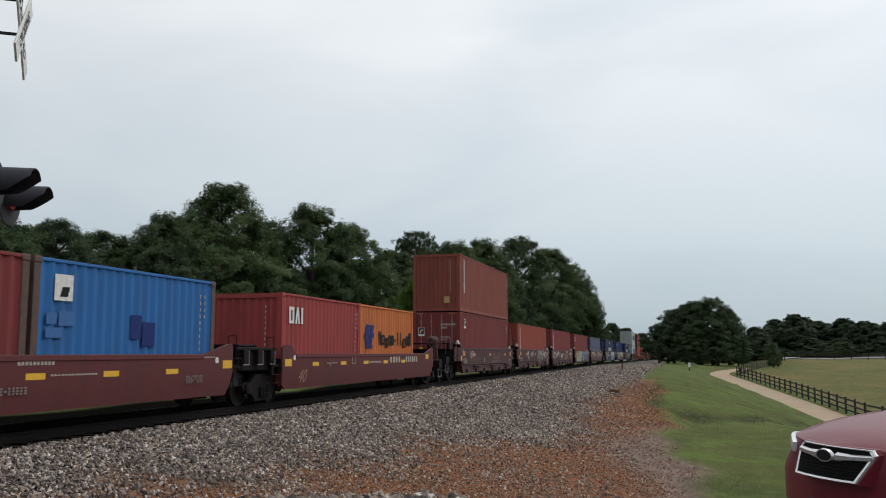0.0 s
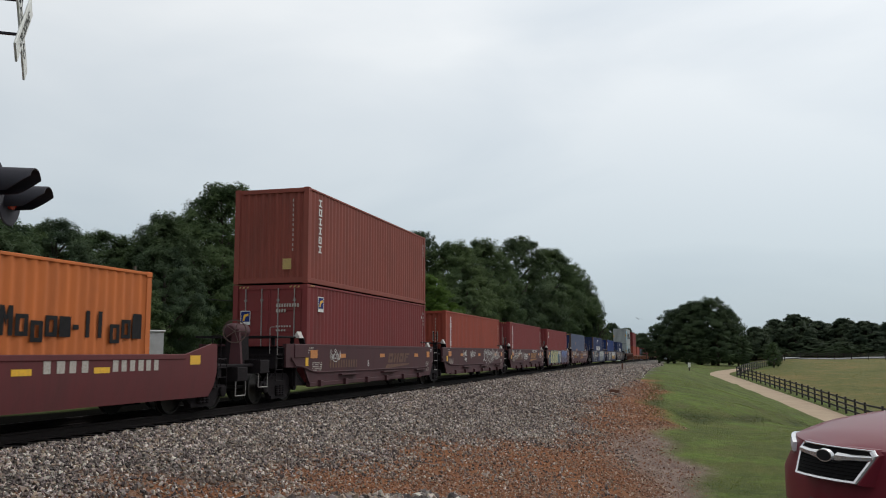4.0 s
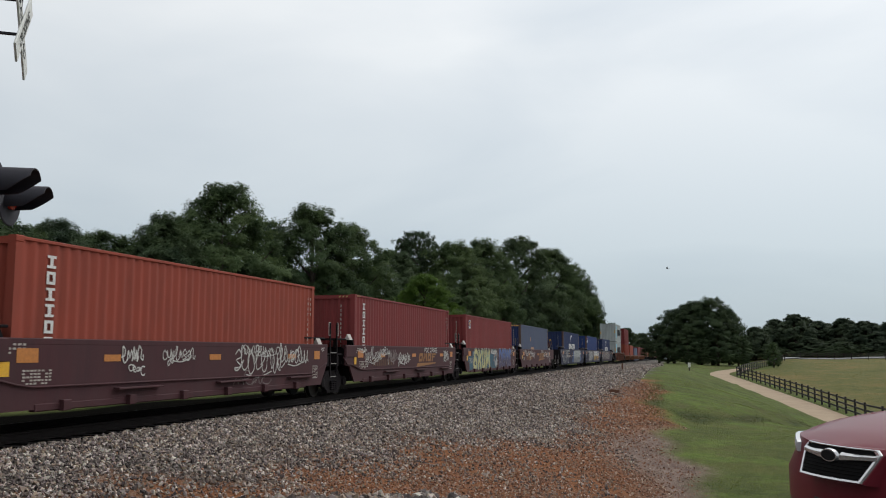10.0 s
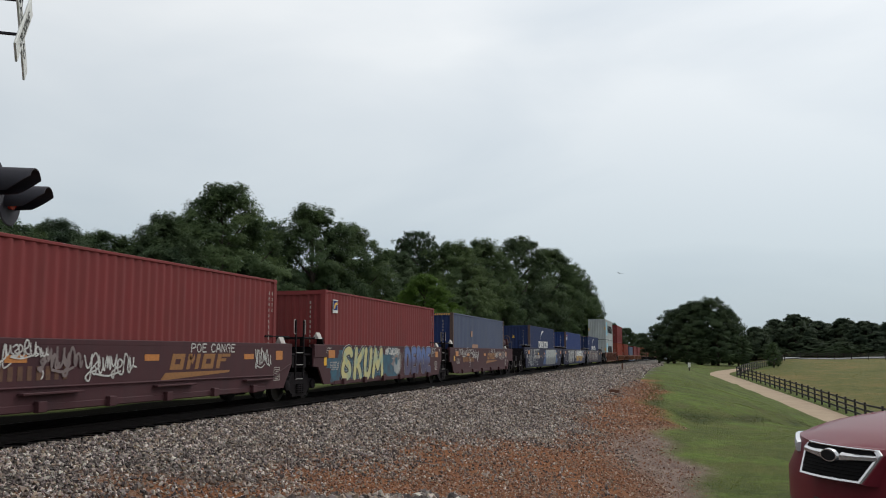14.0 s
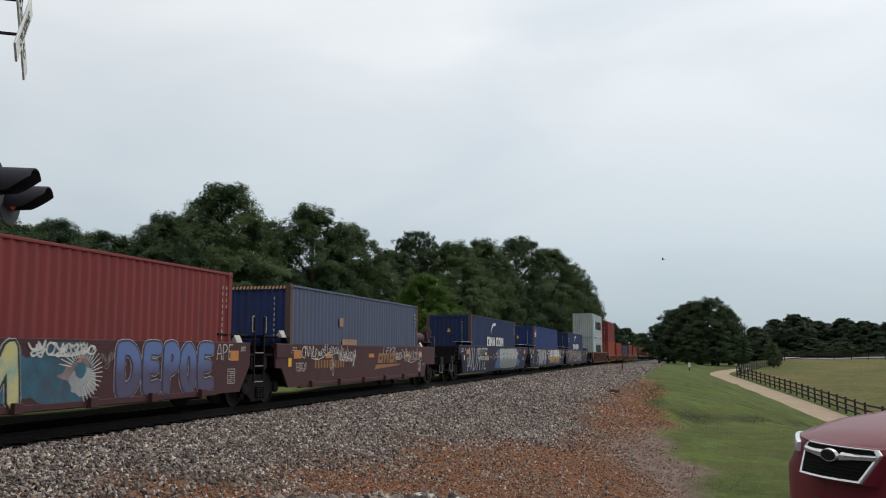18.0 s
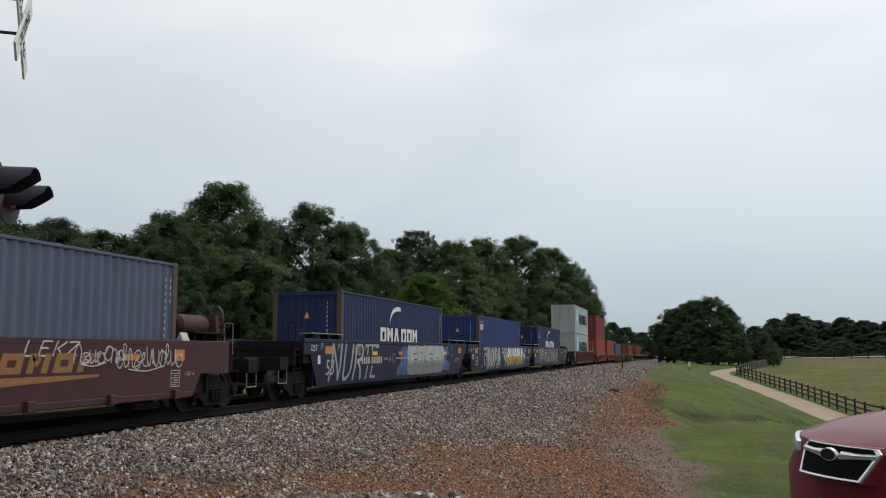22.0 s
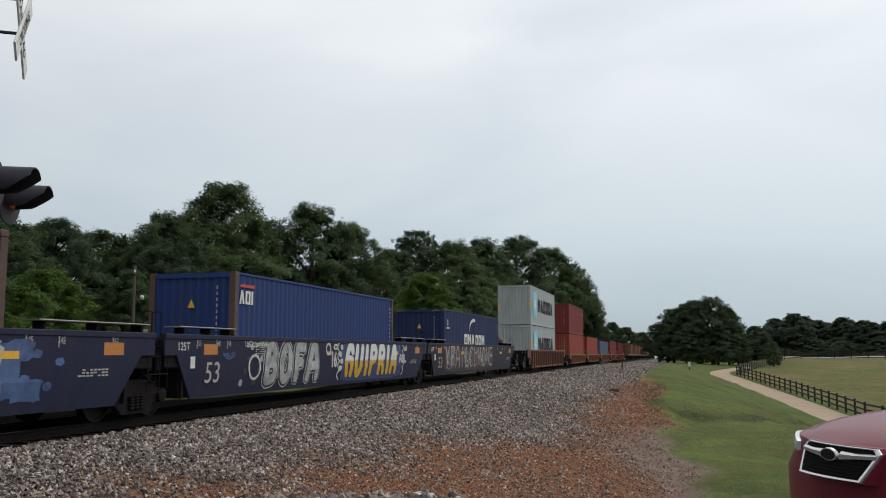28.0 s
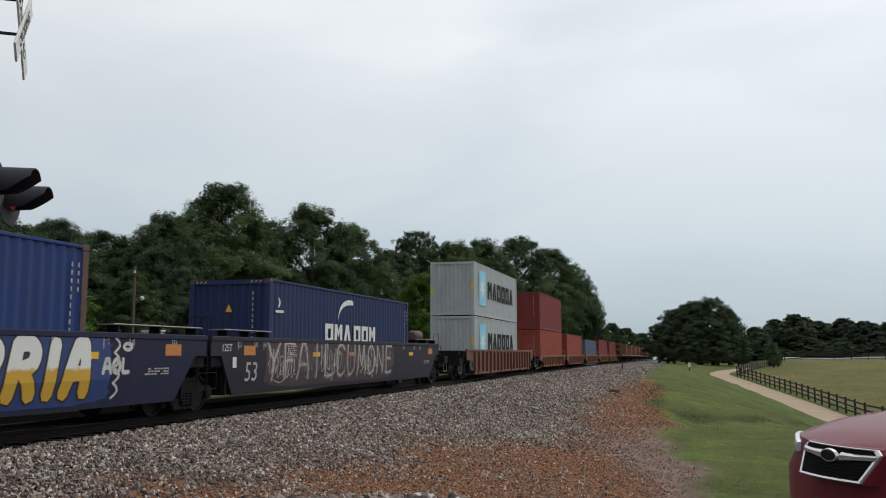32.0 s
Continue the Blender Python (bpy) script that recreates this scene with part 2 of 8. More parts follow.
    "g_yellow": mat("yellow_spray", (0.50, 0.43, 0.15), (0.46, 0.42, 0.22), rough=0.6, scale=3, grime=(0.03, 0.26, 0.32), gscale=2.2, gamount=1.0),
    "g_teal": mat("teal_spray", (0.022, 0.105, 0.155), (0.018, 0.055, 0.09), rough=0.7, scale=3.5, grime=(0.05, 0.03, 0.035), gscale=2.5, gamount=0.8),
    "g_blue": mat("sky_blue_spray", (0.065, 0.125, 0.27), (0.03, 0.05, 0.13), rough=0.7, scale=3.2),
    "g_royal": mat("royal_blue_spray", (0.014, 0.042, 0.17), (0.010, 0.028, 0.12), rough=0.6, scale=2),
    "g_violet": mat("violet_spray", (0.045, 0.035, 0.085), (0.028, 0.024, 0.055), rough=0.6, scale=2),
    "g_silver": mat("silver_spray", (0.47, 0.47, 0.46), (0.27, 0.27, 0.27), rough=0.55, metal=0.1, scale=3.5, grime=(0.06, 0.06, 0.07), gscale=2.6, gamount=0.8),
    "g_chalk": mat("thin_white_spray", (0.60, 0.59, 0.56), (0.36, 0.34, 0.32), rough=0.7, scale=10),
    "g_grey": mat("pale_grey_spray", (0.34, 0.36, 0.35), (0.22, 0.23, 0.24), rough=0.6, scale=2),
    "g_faint": mat("faded_pink_spray", (0.22, 0.17, 0.16), (0.12, 0.09, 0.09), rough=0.7, scale=3),
    "g_dust": mat("thin_dusty_pink_spray", (0.070, 0.038, 0.044), (0.028, 0.024, 0.036), rough=0.8, scale=1.1),
    "g_black": mat("black_spray", (0.010, 0.010, 0.014), (0.016, 0.014, 0.02), rough=0.6, scale=6),
    "shed": mat("white_enamelled_steel", (0.62, 0.63, 0.62), (0.5, 0.5, 0.49), rough=0.5, scale=3),
    "pole": mat("weathered_pole", (0.13, 0.10, 0.075), (0.075, 0.06, 0.045), rough=0.95, scale=4, stretch=(4, 4, 0.4), bump=0.4),
    "bird": mat("dark_feathers", (0.018, 0.016, 0.015), (0.03, 0.027, 0.024), rough=0.8, scale=20),
    "wood_post": mat("weathered_post", (0.15, 0.06, 0.036), (0.09, 0.042, 0.03), rough=0.9, scale=10),
}

M["g_gold"] = two_tone("white_over_yellow_spray", (0.50, 0.29, 0.025), (0.62, 0.62, 0.59), 1.08)
M["g_bluefade"] = two_tone("blue_over_violet_spray", (0.060, 0.050, 0.105), (0.085, 0.135, 0.31), 1.10, 0.16)
M["g_silverfade"] = two_tone("pale_over_grey_spray", (0.20, 0.21, 0.21), (0.36, 0.38, 0.37), 1.0, 0.05)

# ---- mesh helpers ----


class MB:
    """Collects solids into one mesh."""

    def __init__(self):
        self.v, self.f = [], []

    def add(self, vs, fs):
        k = len(self.v)
        self.v += [tuple(v) for v in vs]
        self.f += [tuple(i + k for i in f) for f in fs]
        return self

    def box(self, x0, y0, z0, x1, y1, z1):
        return self.add([(x0, y0, z0), (x1, y0, z0), (x1, y1, z0), (x0, y1, z0), (x0, y0, z1), (x1, y0, z1), (x1, y1, z1), (x0, y1, z1)],
                        [(3, 2, 1, 0), (4, 5, 6, 7), (0, 1, 5, 4), (1, 2, 6, 5), (2, 3, 7, 6), (3, 0, 4, 7)])

    def cbox(self, x0, y0, z0, x1, y1, z1, c=0.01):
        """A box with its long edges chamfered."""
        poly = [(x0 + c, z0), (x1 - c, z0), (x1, z0 + c), (x1, z1 - c), (x1 - c, z1), (x0 + c, z1), (x0, z1 - c), (x0, z0 + c)]
        return self.prism([(a, b) for a, b in poly], "y", y0, y1)

    def prism(self, poly, axis, a, b):
        """A flat outline pushed along an axis: outline in (x, z) for y, (y, z) for x, (x, y) for z."""
        def put(p, d):
            return {"x": (d, p[0], p[1]), "y": (p[0], d, p[1]), "z": (p[0], p[1], d)}[axis]
        n = len(poly)
        vs = [put(p, a) for p in poly] + [put(p, b) for p in poly]
        fs = [tuple(range(n))[::-1], tuple(range(n, 2 * n))] + [(i, (i + 1) % n, n + (i + 1) % n, n + i) for i in range(n)]
        return self.add(vs, fs)

    def cyl(self, p, q, r, n=12, r2=None, cap=True):
        p, q = Vector(p), Vector(q)
        w = (q - p).normalized()
        u = w.orthogonal().normalized()
        s = w.cross(u)
        r2 = r if r2 is None else r2
        vs = []
        for c, rad in ((p, r), (q, r2)):
            vs += [c + (u * math.cos(2 * math.pi * i / n) + s * math.sin(2 * math.pi * i / n)) * rad for i in range(n)]
        fs = [(i, (i + 1) % n, n + (i + 1) % n, n + i) for i in range(n)]
        if cap:
            fs += [tuple(range(n))[::-1], tuple(range(n, 2 * n))]
        return self.add(vs, fs)

    def tube(self, pts, r, n=6):
        for p, q in zip(pts[:-1], pts[1:]):
            self.cyl(p, q, r, n)
        return self

    def loft(self, rings, close=True):
        """Skin through rings of equal count."""
        n = len(rings[0])
        vs = [v for ring in rings for v in ring]
        fs = []
        for k in range(len(rings) - 1):
            for i in range(n if close else n - 1):
                j = (i + 1) % n
                fs.append((k * n + i, k * n + j, (k + 1) * n + j, (k + 1) * n + i))
        if close:
            fs += [tuple(range(n))[::-1], tuple(range((len(rings) - 1) * n, len(rings) * n))]
        return self.add(vs, fs)

    def lathe(self, profile, origin, axis, n=20):
        """profile: (radius, along) pairs round an axis."""
        o, w = Vector(origin), Vector(axis).normalized()
        u = w.orthogonal().normalized()
        s = w.cross(u)
        rings = [[o + w * d + (u * math.cos(2 * math.pi * i / n) + s * math.sin(2 * math.pi * i / n)) * max(r, 1e-4) for i in range(n)] for r, d in profile]
        if tuple(profile[0]) == tuple(profile[-1]):
            rings = rings[:-1] + [rings[0]]
            k, m = len(self.v), len(rings[0])
            self.v += [tuple(v) for ring in rings[:-1] for v in ring]
            t = len(rings) - 1
            self.f += [(k + a * m + i, k + a * m + (i + 1) % m, k + (a + 1) % t * m + (i + 1) % m, k + (a + 1) % t * m + i) for a in range(t) for i in range(m)]
            return self
        return self.loft(rings)

    def mesh(self, name, material, smooth=True):
        me = bpy.data.meshes.new(name)
        me.from_pydata(self.v, [], self.f)
        if smooth and len(self.f) < 20000:
            bm = bmesh.new()
            bm.from_mesh(me)
            bmesh.ops.recalc_face_normals(bm, faces=bm.faces)
            bm.to_mesh(me)
            bm.free()
            me.polygons.foreach_set("use_smooth", [True] * len(me.polygons))
            me.set_sharp_from_angle(angle=radians(38))
        me.materials.append(M[material] if isinstance(material, str) else material)
        return me


MESHES = {}


def part(name, mb, material, parent=None, label="", at=None, key=None):
    """Links a mesh as one object under a thing or a part; a key shares the mesh."""
    if key is not None and key in MESHES:
        me = MESHES[key]
    else:
        me = (mb() if callable(mb) else mb).mesh(name, material)
        if key is not None:
            MESHES[key] = me
    ob = new(name, me)
    ob.parent = parent
    if at is not None:
        ob.matrix_basis = at
    return tagged(ob, label)


def empty(name, label, category, group="", kind=""):
    ob = new(name)
    ob.empty_display_size = 0.3
    return tagged(ob, label, category, group, kind)


SIDE = Matrix(((0, 0, 1, 0), (1, 0, 0, 0), (0, 1, 0, 0), (0, 0, 0, 1)))    # writing on the side that faces the road
FRONT = Matrix(((1, 0, 0, 0), (0, 0, -1, 0), (0, 1, 0, 0), (0, 0, 0, 1)))  # writing on the leading end


def text_mesh(body, size, material, bold=0.0, shear=0.0, squash=1.0, spacing=1.0):
    cu = bpy.data.curves.new("lettering", "FONT")
    cu.body, cu.size, cu.offset, cu.shear, cu.space_character = body, size, bold, shear, spacing
    cu.resolution_u = 3
    ob = bpy.data.objects.new("lettering", cu)
    me = bpy.data.meshes.new_from_object(ob)
    bpy.data.objects.remove(ob)
    bpy.data.curves.remove(cu)
    me.transform(Matrix.Diagonal((squash, 1, 1, 1)))
    me.materials.clear()
    me.materials.append(M[material])
    return me


def text_part(name, body, size, material, parent, x, y, z, face="side", **kw):
    label = kw.pop("label", "")
    ob = new(name, text_mesh(body, size, material, **kw))
    ob.parent = parent
    ob.matrix_basis = Matrix.Translation((x, y, z)) @ (SIDE if face == "side" else FRONT)
    return tagged(ob, label)


def plate(mb, x, y0, z0, y1, z1, t=0.004):
    """A thin marking on the side face."""
    return mb.box(x, y0, z0, x + t, y1, z1)

# ---- ground ----
def smooth(a, b, t):
    t = np.clip((t - a) / (b - a), 0, 1)
    return t * t * (3 - 2 * t)


def dip(y):
    """The track's fall with distance."""
    return -1.3e-5 * np.maximum(y, 0) ** 2


ROAD_N = (-0.62, 0.785)   # across the road, away from the eye
TRACK_X = -11.92


def toe_x(y):
    return np.interp(y, (8, 30, 45, 82, 120, 200), (0.3, -0.4, -1.9, -2.6, -3.2, -4.5))


def toe_z(y):
    return np.interp(y, (8, 22, 30, 38, 45, 60, 82, 120, 200), (-2.7, -2.6, -2.35, -1.8, -1.3, -0.7, -0.12, -0.45, -0.9))


def path_x(y):
    ys, xs = (20, 50, 66, 78, 92, 111, 119, 124, 130, 136, 150), (32, 14.3, 9.85, 8.85, 7.35, 5.35, 4.4, 4.15, 5.0, 6.6, 11.0)
    return sum(np.interp(y + d, ys, xs) for d in (-3, -1.5, 0, 1.5, 3)) / 5


def path_z(y):
    return np.interp(y, (20, 50, 68, 80, 100, 125, 150, 220), (-4.6, -3.9, -3.3, -2.95, -2.35, -1.6, -1.2, -0.8))


def rough_noise(x, y, s, a):
    return a * (np.sin(x * s + 1.3) * np.cos(y * s * 0.83 + 0.4) + 0.5 * np.sin(x * s * 2.3 + y * s * 1.7) + 0.3 * np.cos(y * s * 3.9 - x * s * 2.9))


def ditch_y(x):
    """Where the shallow ditch runs across the lawn."""
    return np.interp(x, (-4, -1.3, 0.4, 2.0, 4.0, 6.5, 9), (46, 43.5, 42.5, 44, 49, 55, 60))


def ground_z(x, y):
    x, y = np.asarray(x, float), np.asarray(y, float)
    tx, tz, px, pz = toe_x(y), toe_z(y), path_x(y), path_z(y)
    bed = -0.22 + dip(y)
    # shoulder of the track bed down to the toe of the bank
    e = -10.2
    u = np.clip((x - e) / (tx - e), 0, 1)
    bank = bed + (tz - bed) * (0.75 * u + 0.25 * smooth(0, 1, u))
    # lawn between the bank and the path
    w = smooth(0, 1, (x - tx) / np.maximum(px - tx, 1))
    lawn = tz + (pz - tz) * w + rough_noise(x, y, 0.35, 0.10) * smooth(0, 0.4, w) * (1 - smooth(0.7, 1, w))
    off = y - ditch_y(x)
    swale = -0.42 * np.exp(-(off / np.where(off > 0, 3.2, 7.0)) ** 2) * smooth(tx, tx + 2.5, x) * (1 - smooth(px - 4, px - 1, x))
    rise = np.interp(np.hypot(x, y), (60, 130, 200, 400, 2000), (0, 0.3, 1.0, 1.0, 4.0))
    field = pz + rise * smooth(px + 1, px + 10, x) + rough_noise(x, y, 0.11, 0.12) * smooth(px + 2, px + 12, x)
    right = np.where(x < tx, bank, np.where(x < px, lawn + swale, field))
    # far side of the track
    v = smooth(0, 1, (-14.2 - x) / 4.5)
    left = bed - 0.4 * smooth(0, 1.5, -14.2 - x) + 0.35 * smooth(0, 3.0, -16.2 - x) + rough_noise(x, y, 0.2, 0.08) * v
    z = np.where(x < -13.6, left, np.where(x < e, bed, right))
    # the road on its own low bank
    d = x * ROAD_N[0] + y * ROAD_N[1]
    rim = 7.75 - 0.95 * smooth(-2.4, -0.9, x)
    road = -0.02 - np.maximum(0, d - rim) * 0.62 - np.maximum(0, -d - 7) * 0.3
    road = np.where((d < rim), np.minimum(road, -0.02), road)
    bump_edge = 0.085 * (1 - smooth(-3.4, -1.8, x)) * np.exp(-((d - 7.5) / 0.5) ** 2)
    z = np.where((x > -10.4), np.maximum(z, road + bump_edge), np.where(d < 7.5, np.maximum(z, -0.16), z))
    return z


def axis(parts):
    out = []
    for a, b, step in parts:
        out += list(np.arange(a, b, step))
    return np.array(out + [parts[-1][1]])


def grid_mesh(name, xs, ys, zf, masks):
    X, Y = np.meshgrid(xs, ys)
    Z = zf(X, Y)
    nx, ny = len(xs), len(ys)
    me = bpy.data.meshes.new(name)
    me.vertices.add(nx * ny)
    me.vertices.foreach_set("co", np.stack([X, Y, Z], -1).astype(np.float32).ravel())
    i = (np.arange(ny - 1)[:, None] * nx + np.arange(nx - 1)[None]).ravel()
    quads = np.stack([i, i + 1, i + nx + 1, i + nx], 1).ravel().astype(np.int32)
    k = len(i)
    me.loops.add(4 * k)
    me.polygons.add(k)
    me.loops.foreach_set("vertex_index", quads)
    me.polygons.foreach_set("loop_start", np.arange(0, 4 * k, 4, dtype=np.int32))
    me.update(calc_edges=True)
    me.polygons.foreach_set("use_smooth", np.ones(k, bool))
    for key, f in masks.items():
        at = me.attributes.new(key, "FLOAT", "POINT")
        at.data.foreach_set("value", f(X, Y).astype(np.float32).ravel())
    return me


def patch(x, y, s):
    """Soft irregular patches between 0 and 1."""
    return 0.5 + 0.5 * np.clip(0.6 * np.sin(x * s + 2 * np.sin(y * s * 0.6)) + 0.6 * np.sin(y * s * 0.9 + 1.7 * np.sin(x * s * 0.8 + 1)), -1, 1)


def gravel_mask(x, y):
    tx = toe_x(y)
    u = (x + 10.2) / (tx + 10.2)
    edge = np.interp(y, (10, 14, 16.5, 18.6, 22.3, 24.4, 25.8, 30, 43, 52, 58, 64, 80, 115), (0.11, 0.17, 0.22, 0.23, 0.26, 0.30, 0.40, 0.54, 0.57, 0.62, 0.70, 0.78, 0.90, 0.94))
    edge = edge + 0.035 * np.sin(y * 1.1 + x) + 0.03 * np.sin(y * 2.7 - x * 1.9)
    g = 1 - smooth(edge - 0.10, edge + 0.24, u)
    d = x * ROAD_N[0] + y * ROAD_N[1]
    verge = smooth(6.3, 6.7, d) * (1 - smooth(8.0, 8.5, d)) * (1 - smooth(-2.7, -1.7, x))
    return np.maximum(g * (x > -14.6), verge)


def clay_mask(x, y):
    tx = toe_x(y)
    w = 0.7 * np.sin(y * 0.5) + 0.5 * np.sin(y * 1.3 + 1)
    on = 1 - smooth(tx - 0.9 + w * 0.6, tx + 1.7 + w * 0.6, x)
    far = 1 - smooth(60, 68, y)
    d = x * ROAD_N[0] + y * ROAD_N[1]
    return on * far * (x > -13) * smooth(7.6, 8.6, d + 1.5 * (1 - smooth(-1.3, -0.3, x)))


def field_mask(x, y):
    return smooth(path_x(y) + 2.0, path_x(y) + 4.5, x) * (y > 15)


def toe_mask(x, y):
    """Washed-out greyish silt at the foot of the bank."""
    return smooth(toe_x(y) - 2.9, toe_x(y) - 0.3, x + 0.9 * np.sin(y * 0.45)) * (1 - smooth(34, 42, y))


def rank_mask(x, y):
    """Dark unmown growth along the ditch."""
    off = y - ditch_y(x)
    tx, px = toe_x(y), path_x(y)
    fade = smooth(tx - 0.6, tx + 0.4, x) * (1 - smooth(px - 2.2, px - 1.2, x))
    thick = 0.55 + 0.45 * np.sin(x * 1.3 + 0.8) * np.sin(x * 0.7 + 2.0) + 0.35 * smooth(4, 6, x)
    bank = np.exp(-((off - 1.3) / 1.5) ** 2) * thick
    foot = 0.7 * np.exp(-((x - tx - 0.2) / 0.7) ** 2) * smooth(36, 42, y) * (1 - smooth(56, 62, y))
    out = np.maximum(bank * fade, foot)
    return out


def oil_shade_mask(x, y):
    """Ground under and beyond the train, black with brake dust, oil and painted-in shade."""
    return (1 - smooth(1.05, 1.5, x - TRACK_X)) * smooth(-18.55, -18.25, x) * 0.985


def ground_material():
    m = bpy.data.materials.new("lawn_clay_and_gravel")
    m.use_nodes = True
    n, l = m.node_tree.nodes, m.node_tree.links
    p = n["Principled BSDF"]
    p.inputs["Roughness"].default_value = 0.95
    p.inputs["Specular IOR Level"].default_value = 0.15
    tc = n.new("ShaderNodeTexCoord")

    def tex(scale, detail=6, rough=0.6, stretch=None):
        t = n.new("ShaderNodeTexNoise")
        t.inputs["Scale"].default_value, t.inputs["Detail"].default_value, t.inputs["Roughness"].default_value = scale, detail, rough
        src = tc.outputs["Object"]
        if stretch:
            mp = n.new("ShaderNodeMapping")
            mp.inputs["Scale"].default_value = stretch
            l.new(src, mp.inputs["Vector"])
            src = mp.outputs[0]
        l.new(src, t.inputs["Vector"])
        return t.outputs["Fac"]

    def ramp(fac, *stops):
        r = n.new("ShaderNodeValToRGB")
        while len(r.color_ramp.elements) < len(stops):
            r.color_ramp.elements.new(0.5)
        for e, (pos, c) in zip(r.color_ramp.elements, stops):
            e.position, e.color = pos, (*c, 1)
        l.new(fac, r.inputs["Fac"])
        return r.outputs[0]

    def mix(f, a, b, mode="MIX"):
        x = n.new("ShaderNodeMix")
        x.data_type, x.blend_type = "RGBA", mode
        if isinstance(f, float):
            x.inputs["Factor"].default_value = f
        else:
            l.new(f, x.inputs["Factor"])
        l.new(a, x.inputs["A"])
        l.new(b, x.inputs["B"])
        return x.outputs["Result"]

    def attr(name, wob=0.0, wide=0.15):
        a = n.new("ShaderNodeAttribute")
        a.attribute_name = name
        if not wob:
            return a.outputs["Fac"]
        s = n.new("ShaderNodeMath")
        s.operation = "MULTIPLY_ADD"
        l.new(tex(3.5, 8, 0.75), s.inputs[0])
        s.inputs[1].default_value = wob
        l.new(a.outputs["Fac"], s.inputs[2])
        r = n.new("ShaderNodeMapRange")
        r.inputs["From Min"].default_value, r.inputs["From Max"].default_value = 0.5 - wide + wob * 0.5, 0.5 + wide + wob * 0.5
        l.new(s.outputs[0], r.inputs["Value"])
        return r.outputs[0]

    grass = mix(0.55, ramp(tex(0.22, 6, 0.7), (0.34, (0.0387, 0.0546, 0.0120)), (0.52, (0.0704, 0.0880, 0.0184)), (0.66, (0.1038, 0.1056, 0.0294))),
                ramp(tex(1.5, 9, 0.85), (0.32, (0.0194, 0.0299, 0.0074)), (0.5, (0.0634, 0.0792, 0.0175)), (0.68, (0.1320, 0.1232, 0.0442))))
    meadow = mix(0.5, ramp(tex(0.10, 6, 0.7), (0.36, (0.0570, 0.0774, 0.0166)), (0.50, (0.1030, 0.1008, 0.0276)), (0.60, (0.1794, 0.1242, 0.0460))),
                 ramp(tex(1.2, 8, 0.78, (1, 0.4, 1)), (0.34, (0.0368, 0.0522, 0.0120)), (0.52, (0.1030, 0.0990, 0.0276)), (0.66, (0.1886, 0.1332, 0.0534))))
    clay = mix(0.5, ramp(tex(0.42, 8, 0.72), (0.34, (0.150, 0.088, 0.060)), (0.47, (0.205, 0.080, 0.032)), (0.56, (0.250, 0.098, 0.038)), (0.68, (0.165, 0.118, 0.092))),
               ramp(tex(13, 8, 0.85), (0.32, (0.040, 0.022, 0.015)), (0.5, (0.180, 0.078, 0.036)), (0.62, (0.250, 0.112, 0.055)), (0.76, (0.34, 0.25, 0.19))))
    vo = n.new("ShaderNodeTexVoronoi")
    vo.inputs["Scale"].default_value = 15
    l.new(tc.outputs["Object"], vo.inputs["Vector"])
    bw = n.new("ShaderNodeRGBToBW")
    l.new(vo.outputs["Color"], bw.inputs[0])
    # ground tone kept dark to stand for shaded gaps between loose stones
    stone = ramp(bw.outputs[0], (0.2, (0.034, 0.029, 0.026)), (0.5, (0.10, 0.086, 0.077)), (0.85, (0.22, 0.195, 0.17)))
    fresh = ramp(tex(3, 8, 0.85), (0.32, (0.0432, 0.0792, 0.0123)), (0.68, (0.1350, 0.1755, 0.0323)))
    spots = ramp(tex(0.42, 6, 0.7), (0.48, (0, 0, 0)), (0.62, (0.9, 0.9, 0.9)))
    grass = mix(spots, grass, fresh)
    rank = ramp(tex(2.2, 8, 0.8), (0.32, (0.016, 0.026, 0.008)), (0.52, (0.048, 0.060, 0.018)), (0.64, (0.085, 0.070, 0.038)), (0.75, (0.07, 0.105, 0.02)))
    dry = ramp(tex(7, 8, 0.8), (0.35, (0.0528, 0.0516, 0.0198)), (0.65, (0.1232, 0.1015, 0.0450)))
    bare = ramp(tex(0.33, 7, 0.75, (1, 0.6, 1)), (0.55, (0, 0, 0)), (0.68, (0.7, 0.7, 0.7)))
    grass = mix(bare, grass, dry)
    grass = mix(attr("rank", 0.7, 0.22), grass, rank)
    silt = ramp(tex(2.2, 8, 0.8, (1.6, 0.5, 1)), (0.33, (0.095, 0.062, 0.050)), (0.52, (0.165, 0.115, 0.094)), (0.68, (0.25, 0.19, 0.158)))
    clay = mix(attr("toe", 0.7, 0.4), clay, silt)
    ground = mix(attr("field", 0.5), grass, meadow)
    ground = mix(attr("clay", 0.9, 0.28), ground, clay)
    ground = mix(attr("gravel", 0.9, 0.3), ground, stone)
    # near-black of oily ballast, taken darker for the shade beneath the train
    oil_shade_black = n.new("ShaderNodeRGB")
    oil_shade_black.outputs[0].default_value = (0.0040, 0.0034, 0.0038, 1)
    ground = mix(attr("oil_shade"), ground, oil_shade_black.outputs[0])
    l.new(ground, p.inputs["Base Color"])
    # gloss fades where the oil and the train's shade are painted
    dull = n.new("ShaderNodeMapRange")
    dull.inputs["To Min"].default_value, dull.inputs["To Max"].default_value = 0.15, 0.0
    l.new(attr("oil_shade"), dull.inputs["Value"])
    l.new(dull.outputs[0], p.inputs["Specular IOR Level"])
    bp = n.new("ShaderNodeBump")
    bp.inputs["Strength"].default_value, bp.inputs["Distance"].default_value = 0.9, 0.05
    l.new(tex(22, 6, 0.7), bp.inputs["Height"])
    l.new(bp.outputs[0], p.inputs["Normal"])
    return m


